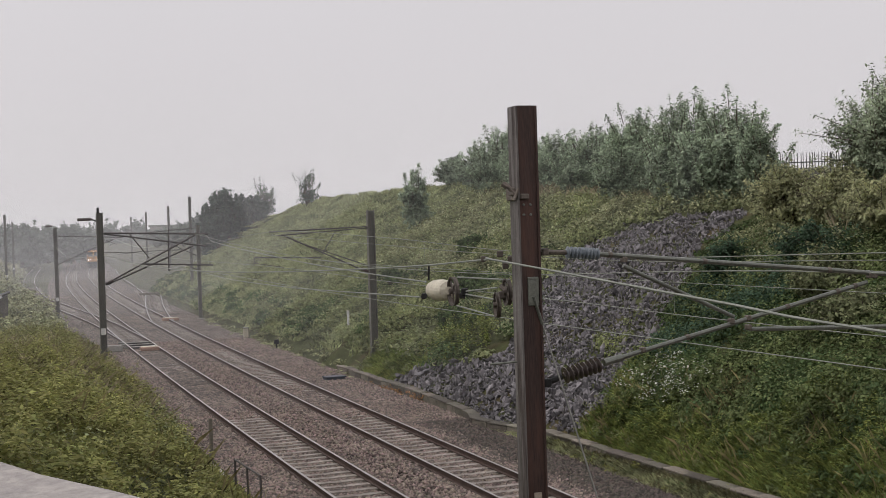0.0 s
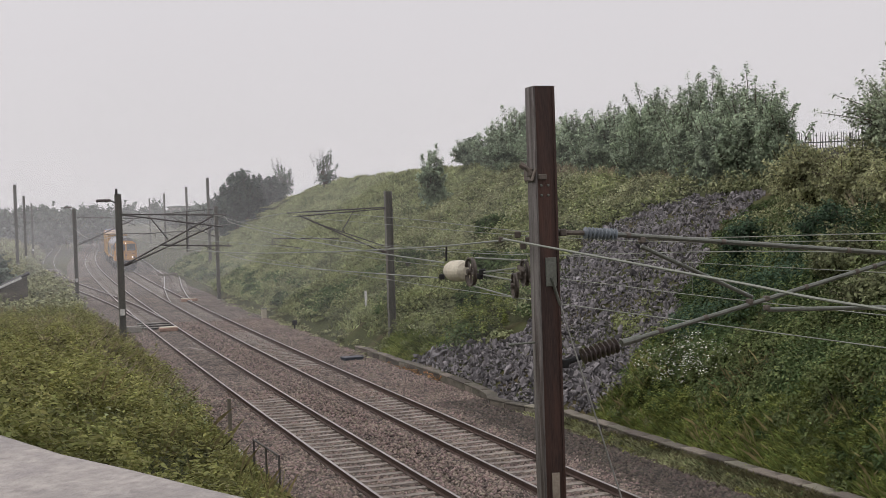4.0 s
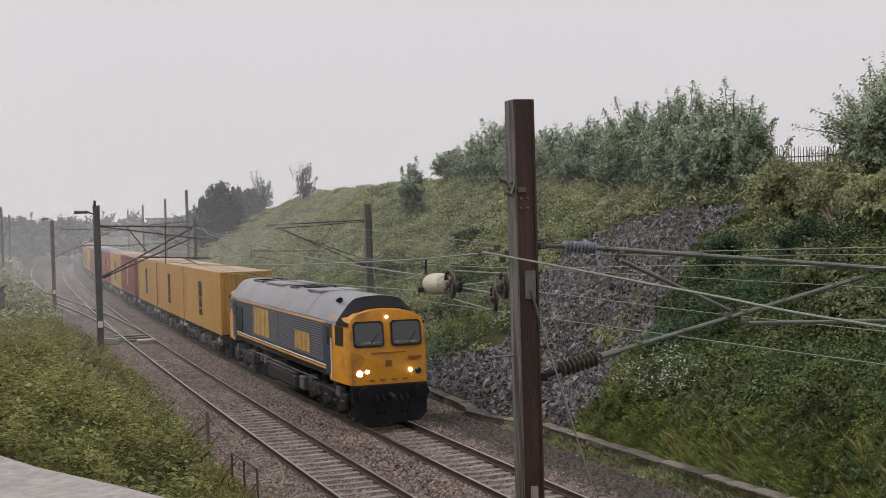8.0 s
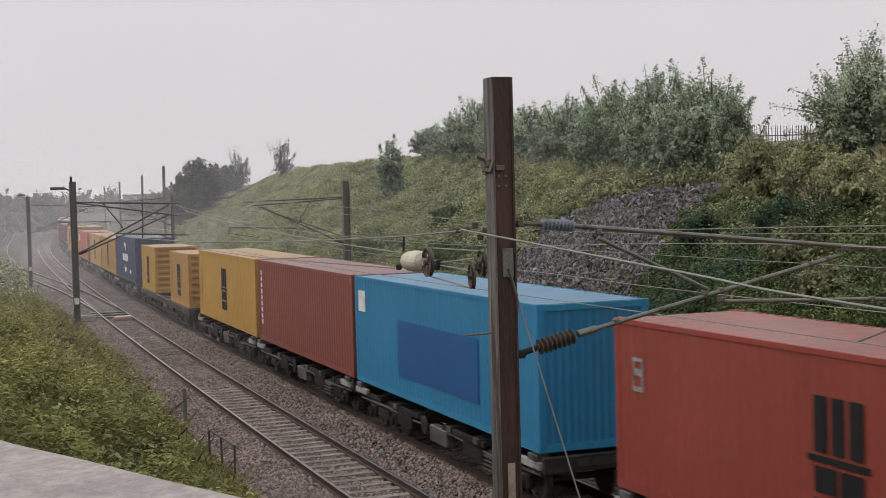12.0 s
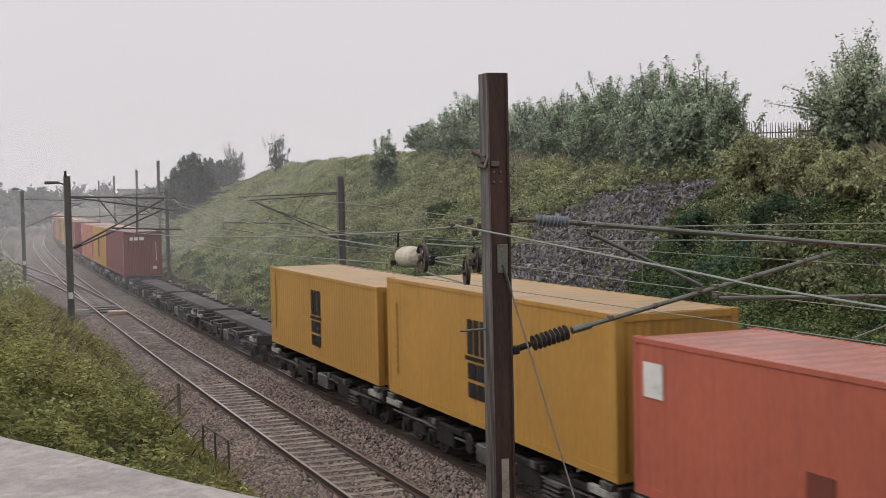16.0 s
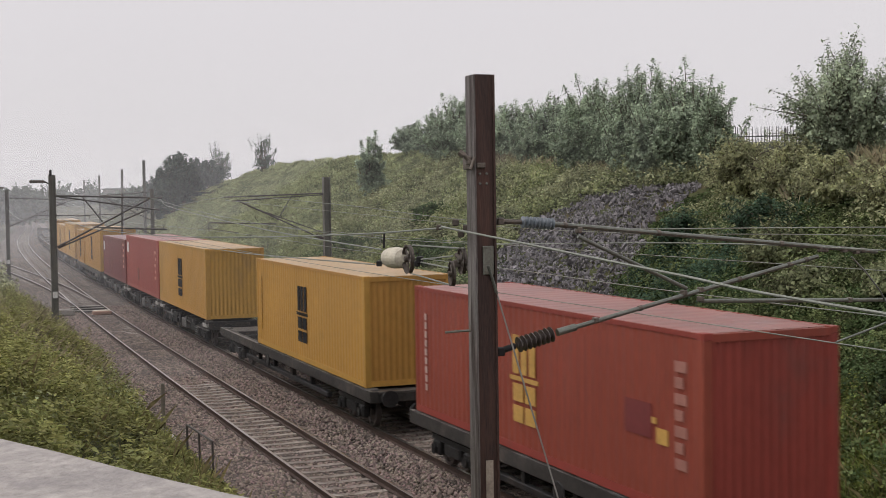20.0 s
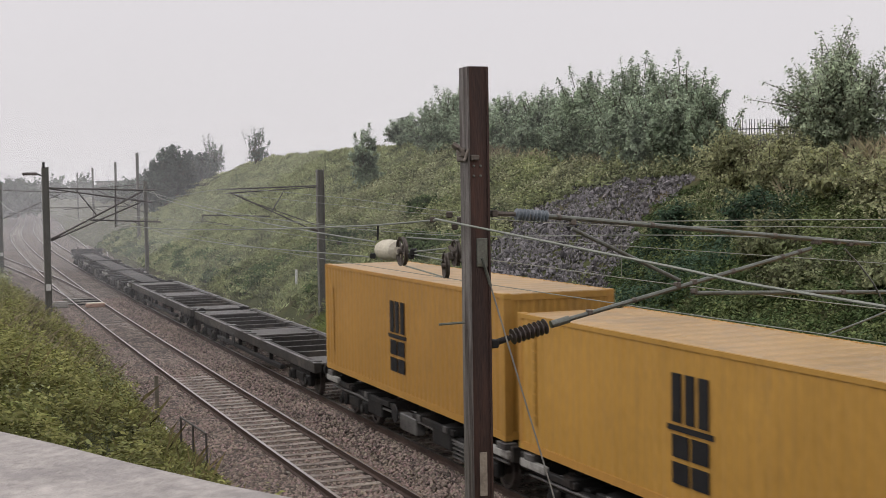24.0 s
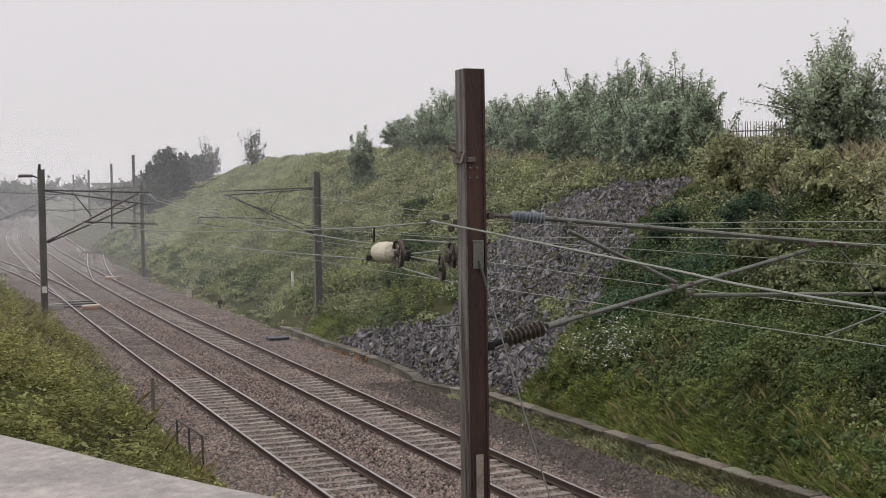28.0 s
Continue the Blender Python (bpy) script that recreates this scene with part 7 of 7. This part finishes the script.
            part("cab_door", boxed(sx * 1.30, sx * 1.338, sy * (h - 2.55), sy * (h - 1.85), 1.45, 3.05, 0.012), M["loco_blue"], e)
            part("door_window", boxed(sx * 1.30, sx * 1.346, sy * (h - 2.40), sy * (h - 2.0), 2.35, 2.95, 0.01), M["glass"], e)
            part("handrail", tube(bmesh.new(), (sx * 1.37, sy * (h - 1.72), 1.35), (sx * 1.37, sy * (h - 1.72), 2.6), 0.02, seg=6), M["white"], e)
            lit = sy < 0
            part("headlamp", lathe(bmesh.new(), [(0.09, 0), (0.10, 0.03), (0.08, 0.05), (0.03, 0.055)], axis((sx * 0.92, sy * (h - 0.11), 1.62), (sx * 0.92, sy * (h + 1), 1.62)), 16),
                 M["lamp"] if lit and sx < 0 else M["glass"], c, "lit headlamp" if lit and sx < 0 else "unlit lamp")
            part("marker_lamp", lathe(bmesh.new(), [(0.06, 0), (0.065, 0.03), (0.05, 0.05), (0.02, 0.055)], axis((sx * 0.68, sy * (h - 0.11), 1.66), (sx * 0.68, sy * (h + 1), 1.66)), 14),
                 M["lamp"] if lit else M["glass"], c, "lit marker lamp" if lit else "unlit lamp")
        part("top_lamp", lathe(bmesh.new(), [(0.045, 0), (0.05, 0.04), (0.02, 0.06)], axis((0, face_y(3.28), 3.28), (0, sy * (h + 2), 3.28)), 14), M["lamp"] if sy < 0 else M["glass"], c, "small lit lamp above the windows" if sy < 0 else "")
        part("crest", boxed(-0.10, 0.10, face_y(1.9) - 0.01, face_y(1.9) + 0.01, 1.80, 1.98), M["loco_grime"], c)
        part("face_rail", boxed(-0.55, 0.55, face_y(2.22) - 0.02, face_y(2.22) + 0.02, 2.20, 2.23), M["loco_grime"], c)
        part("number_mark", boxed(0.62, 1.02, face_y(2.0) - 0.008, face_y(2.0) + 0.008, 1.98, 2.08), M["loco_grime"], c)
        hz = bmesh.new()
        for x in (-0.62, -0.28, 0.08, 0.42):
            box(hz, x, x + 0.16, face_y(1.3) - 0.008, face_y(1.3) + 0.008, 1.36, 1.42)
        part("step_mark", hz, M["loco_grime"], c)
        part("buffer_beam", boxed(-1.18, 1.18, sy * (h - 0.25), sy * (h - 0.02), 0.72, 1.265, 0.03), M["loco_dark"], e)
        pw = bmesh.new()
        ring = [pw.verts.new(v) for v in ((-1.15, sy * (h - 0.02), 0.80), (1.15, sy * (h - 0.02), 0.80), (1.12, sy * (h + 0.05), 0.34), (0.85, sy * (h + 0.07), 0.12), (-0.85, sy * (h + 0.07), 0.12), (-1.12, sy * (h + 0.05), 0.34))]
        back = [pw.verts.new((v.co.x, v.co.y - sy * 0.06, v.co.z)) for v in ring]
        pw.faces.new(ring)
        pw.faces.new(back[::-1])
        for k in range(6):
            pw.faces.new((ring[k], back[k], back[(k + 1) % 6], ring[(k + 1) % 6]))
        bmesh.ops.recalc_face_normals(pw, faces=pw.faces)
        part("obstacle_deflector", pw, M["loco_dark"], e)
        buffers(e, sy * (h - 0.05), sy, 1.05, "loco_dark")
        part("coupling", tube(bmesh.new(), (0, sy * (h - 0.1), 0.98), (0, sy * (h + 0.5), 0.9), 0.06), M["dark_steel"], e)
        for x in (-0.45, -0.25, 0.3, 0.5):
            part("brake_hose", polyline(bmesh.new(), [(x, sy * h, 0.95), (x, sy * (h + 0.22), 0.8), (x, sy * (h + 0.2), 0.5), (x, sy * (h + 0.08), 0.42)], 0.03), M["loco_dark"], e)
    for sx in (-1, 1):
        # louvred sides: bright slats on the blue panels
        for a, b in ((-h + 3.0, -h + 9.6), (-h + 9.9, h - 6.0)):
            for i in range(15):
                z = 1.80 + i * 0.08
                part("louvre_slat", boxed(sx * 1.298, sx * 1.326, a, b, z, z + 0.022), M["louvre"], e)
        part("waist_stripe", boxed(sx * 1.30, sx * 1.322, -h + 2.6, h - 2.6, 3.0, 3.05, 0.005), M["loco_yellow"], e)
        part("sole_stripe", boxed(sx * 1.30, sx * 1.33, -h + 2.1, h - 2.1, 1.55, 1.61, 0.005), M["loco_yellow"], e)
        part("sole_line", boxed(sx * 1.30, sx * 1.33, -h + 2.1, h - 2.1, 1.655, 1.69, 0.005), M["white"], e)
        part("solebar", boxed(sx * 1.12, sx * 1.25, -h + 1.8, h - 1.8, 1.34, 1.54, 0.01), M["black"], e)
        for rows_, y_a, y_w, gap in ((13, 1.0, 0.72, 0.10), (8, -5.6, 0.55, 0.08)):
            lg = bmesh.new()
            for k in range(4):
                y0 = y_a + k * (y_w + gap)
                y1 = y0 + (y_w if k < 3 else y_w * 0.55)
                for i in range(rows_):
                    z = 1.93 + i * 0.08
                    if i == rows_ // 2 and k in (0, 1):
                        y1 -= 0.2 * y_w
                    box(lg, sx * 1.318, sx * 1.334, y0, y1, z - 0.05, z + 0.022)
                    if i == rows_ // 2 and k in (0, 1):
                        y1 += 0.2 * y_w
            part("logo_shape", lg, M["loco_logo"], e, "faded yellow block shapes")
        part("side_grille", boxed(sx * 1.30, sx * 1.335, h - 3.9, h - 2.7, 1.75, 2.75, 0.01), M["black"], e)
        part("underframe_box", boxed(sx * 0.85, sx * 1.2, -6.2, -4.6, 0.55, 0.9, 0.03), M["dark_steel"], e)
        part("underframe_box", boxed(sx * 0.85, sx * 1.28, 4.4, 5.8, 0.55, 0.96, 0.03), M["dark_steel"], e)
        part("valve_box", boxed(sx * 0.9, sx * 1.28, -4.4, -3.7, 0.5, 0.96, 0.03), M["alu_dirty"], e)
    part("fuel_tank", boxed(-1.22, 1.22, -2.9, 2.0, 0.32, 0.92, 0.12), M["dark_steel"], e)
    for sx in (-1, 1):
        part("tank_edge", boxed(sx * 1.10, sx * 1.24, -2.85, 1.95, 0.915, 0.955, 0.005), M["alu_dirty"], e, "pale tank edge")
        part("air_pipe", polyline(bmesh.new(), [(sx * 1.16, -6.0, 1.05), (sx * 1.16, -3.2, 1.04), (sx * 1.16, 2.4, 1.06), (sx * 1.16, 6.2, 1.04)], 0.025), M["alu_dirty"], e)
        for y in (-8.6, -5.0, 2.6, 3.3, 5.2, 8.4):
            part("small_case", boxed(sx * 0.95, sx * 1.2, y - 0.22, y + 0.22, 0.78, 1.1, 0.03), M["alu_dirty"], e, "dirty pale case")
    part("exhaust_port", boxed(-0.45, 0.45, -2.6, -1.2, 3.80, 3.93, 0.03), M["loco_dark"], e)
    for a, b in ((-0.9, 0.1), (5.2, 7.1)):
        part("roof_fan_hatch", boxed(-0.68, 0.62, a, b, 3.76, 3.893, 0.02), M["hatch"], e, "dark roof grille")
        for k in range(5):
            part("grille_bar", boxed(-0.64, 0.58, a + (b - a) * (k + 0.6) / 5.6 - 0.03, a + (b - a) * (k + 0.6) / 5.6 + 0.03, 3.888, 3.906), M["loco_dark"], e)
    for a, b in ((1.2, 4.2), (-4.9, -2.9)):
        part("roof_hatch", boxed(-0.72, 0.72, a, b, 3.80, 3.895, 0.02), M["loco_grey"], e, "raised grey roof hatch")
    for sx in (-1, 1):
        part("roof_seam", boxed(sx * 1.285, sx * 1.315, -h + 1.4, h - 1.4, 3.10, 3.13), M["alu"], e)
    part("horn", tube(bmesh.new(), (-0.9, -h + 2.6, 3.70), (-0.9, -h + 2.2, 3.74), 0.05, 0.09), M["loco_dark"], e)
    for yc in (-6.9, 6.9):
        bm = bmesh.new()
        for sx in (-1, 1):
            x = sx * 1.06
            box(bm, x - 0.09, x + 0.09, yc - 2.55, yc + 2.55, 0.68, 0.92, 0.03)
            for d in (-1.95, 0, 1.95):
                box(bm, x - 0.12, x + 0.12, yc + d - 0.22, yc + d + 0.22, 0.32, 0.70, 0.05)
                for q in (-0.36, 0.36):
                    tube(bm, (x, yc + d + q, 0.45), (x, yc + d + q, 0.72), 0.11, seg=10)
            for d in (-1.0, 1.0):
                tube(bm, (x + sx * 0.1, yc + d, 0.5), (x + sx * 0.1, yc + d, 0.85), 0.09, seg=8)
                box(bm, x + sx * 0.02, x + sx * 0.14, yc + d - 0.5, yc + d + 0.5, 0.55, 0.66, 0.02)
        box(bm, -1.0, 1.0, yc - 0.4, yc + 0.4, 0.55, 0.92)
        b = part("bogie", bm, M["dark_steel"], e)
        for d in (-1.95, 0, 1.95):
            wheelset(b, yc + d, 0.53)
    return e


M["loco_dark"] = material("loco_black_paint", (0.014, 0.014, 0.016), 0.75, vary=0.3, scale=1.5, spec=0.15)
M["hatch"] = material("grimy_roof_grille", (0.07, 0.062, 0.058), 0.5, vary=0.4, scale=2)
M["loco_grime"] = material("oily_brown_marks", (0.22, 0.10, 0.02), 0.5, vary=0.3, scale=5)
M["loco_logo"] = material("faded_yellow_vinyl", (0.50, 0.29, 0.075), 0.5, vary=0.25, scale=3, fine=14)
M["louvre"] = material("dull_silver_slats", (0.23, 0.235, 0.25), 0.45, metal=0.3, vary=0.25, scale=2)

# behind the zero mark: front of each container, length, height, colour, marks
HC, STD, FT40, FT20 = 2.896, 2.591, 12.19, 6.06
CONTAINERS = [
    (-67.43, FT40, HC, "yellow", "dark"), (-54.93, FT40, HC, "yellow", "dark"), (-42.11, FT40, HC, "yellow", "dark"),
    (-27.13, FT40, HC, "red", "rose"), (-14.22, FT40, HC, "yellow", "dark"), (-1.43, FT40, HC, "brick", "dark"),
    (13.88, FT40, HC, "blue", "panel"), (26.38, FT40, HC, "brown", "pale"), (39.15, FT40, HC, "yellow", "dark"),
    (54.45, FT20, STD, "yellow", "dark"), (66.47, FT20, STD, "yellow", "dark"), (75.9, FT40, HC, "navy", "night"),
    (88.75, FT40, STD, "yellow", "dark"), (101.5, FT40, STD, "yellow", "dark"), (116.58, FT40, STD, "orange", "label"),
    (129.34, FT40, HC, "yellow", "dark"), (142.38, FT40, STD, "yellow", "dark"), (198.0, FT40, HC, "maroon", "end"),
    (210.55, FT40, HC, "yellow", "dark"), (223.4, FT40, HC, "orange", "label"), (244.68, FT40, HC, "brick", "gold"),
    (260.7, FT40, HC, "yellow", "dark"), (282.13, FT40, HC, "yellow", "dark"), (294.78, FT40, HC, "scarlet", "label"),
    (307.7, FT40, STD, "maroon", "label"), (322.21, FT40, HC, "yellow", "dark"), (335.2, FT20, STD, "yellow", "dark"),
    (343.9, FT40, HC, "yellow", "dark"), (356.8, FT40, STD, "yellow", "dark"), (369.63, FT40, HC, "yellow", "dark")]
LABELS = {
    ("yellow", "dark"): "yellow corrugated steel shipping container with dark logo shapes", ("red", "rose"): "dark red corrugated container with faded yellow logo shapes", ("brick", "gold"): "brick-red corrugated container with yellow logo shapes",
    ("brick", "dark"): "brick-red corrugated container with dark logo shapes", ("blue", "panel"): "bright blue corrugated container with a darker panel",
    ("brown", "pale"): "brown-red corrugated container with pale lettering bars", ("navy", "night"): "navy blue corrugated container with white bars",
    ("orange", "label"): "faded orange-red corrugated container with a white label", ("maroon", "end"): "maroon corrugated container with white bars on its end",
    ("scarlet", "label"): "scarlet corrugated container with a white label", ("maroon", "label"): "maroon corrugated container with a small white label"}
DECK = 1.152
made = {}
for u, L, H, colour, logo in CONTAINERS:
    key = (L, H, colour, logo)
    if key not in made:
        made[key] = make_container(L, H, colour, logo, LABELS[(colour, logo)] + (", half length" if L < 7 else ""), "ribs" if L < 7 else "plain")
        c = made[key]
    else:
        c = copy_thing(made[key], Matrix())
    moving.append((c, u + L / 2, L * 0.36, DECK))

spine = spine_wagon(12.5)
spine_used = []
for first in (-67.43, -27.13, 13.88, 75.9, 116.58, 157.2, 198.0, 282.0, 343.9, 421.2):
    for i in range(3):
        u = first + 12.84 * i - (0.1 if first > 200 else 0)
        w = spine if not spine_used else (copy_thing(spine, Matrix()) if not (first > 420 and i == 2) else spine_wagon(12.5, True))
        spine_used.append(w)
        moving.append((w, u + 6.1, 4.1, 0.0))
flat = None
for u0, L in ((54.3, 18.9), (238.3, 18.9), (260.2, 18.9), (322.0, 19.6), (383.0, 18.3), (402.2, 18.0)):
    if L not in (18.9,) or flat is None:
        w = frame_wagon(L)
        flat = flat or w
    else:
        w = copy_thing(flat, Matrix())
    moving.append((w, u0 + L / 2, L / 2 - 2.2, 0.0))
moving.append((locomotive(), -90.4 + 10.6, 6.9, 0.0))


def motions():
    for thing, u, half, z in moving:
        rows = []
        for t in range(0, 29):
            s = front_at(t) + u
            a, b = along(s - half), along(s + half)
            d = b - a
            mid = (a + b) / 2
            rows.append((t, Matrix.Translation((mid.x, mid.y, z)) @ pose(0, 0, 0, 0, 0, math.degrees(math.atan2(-d.x, d.y)))))
        walk(thing, rows)


motions()
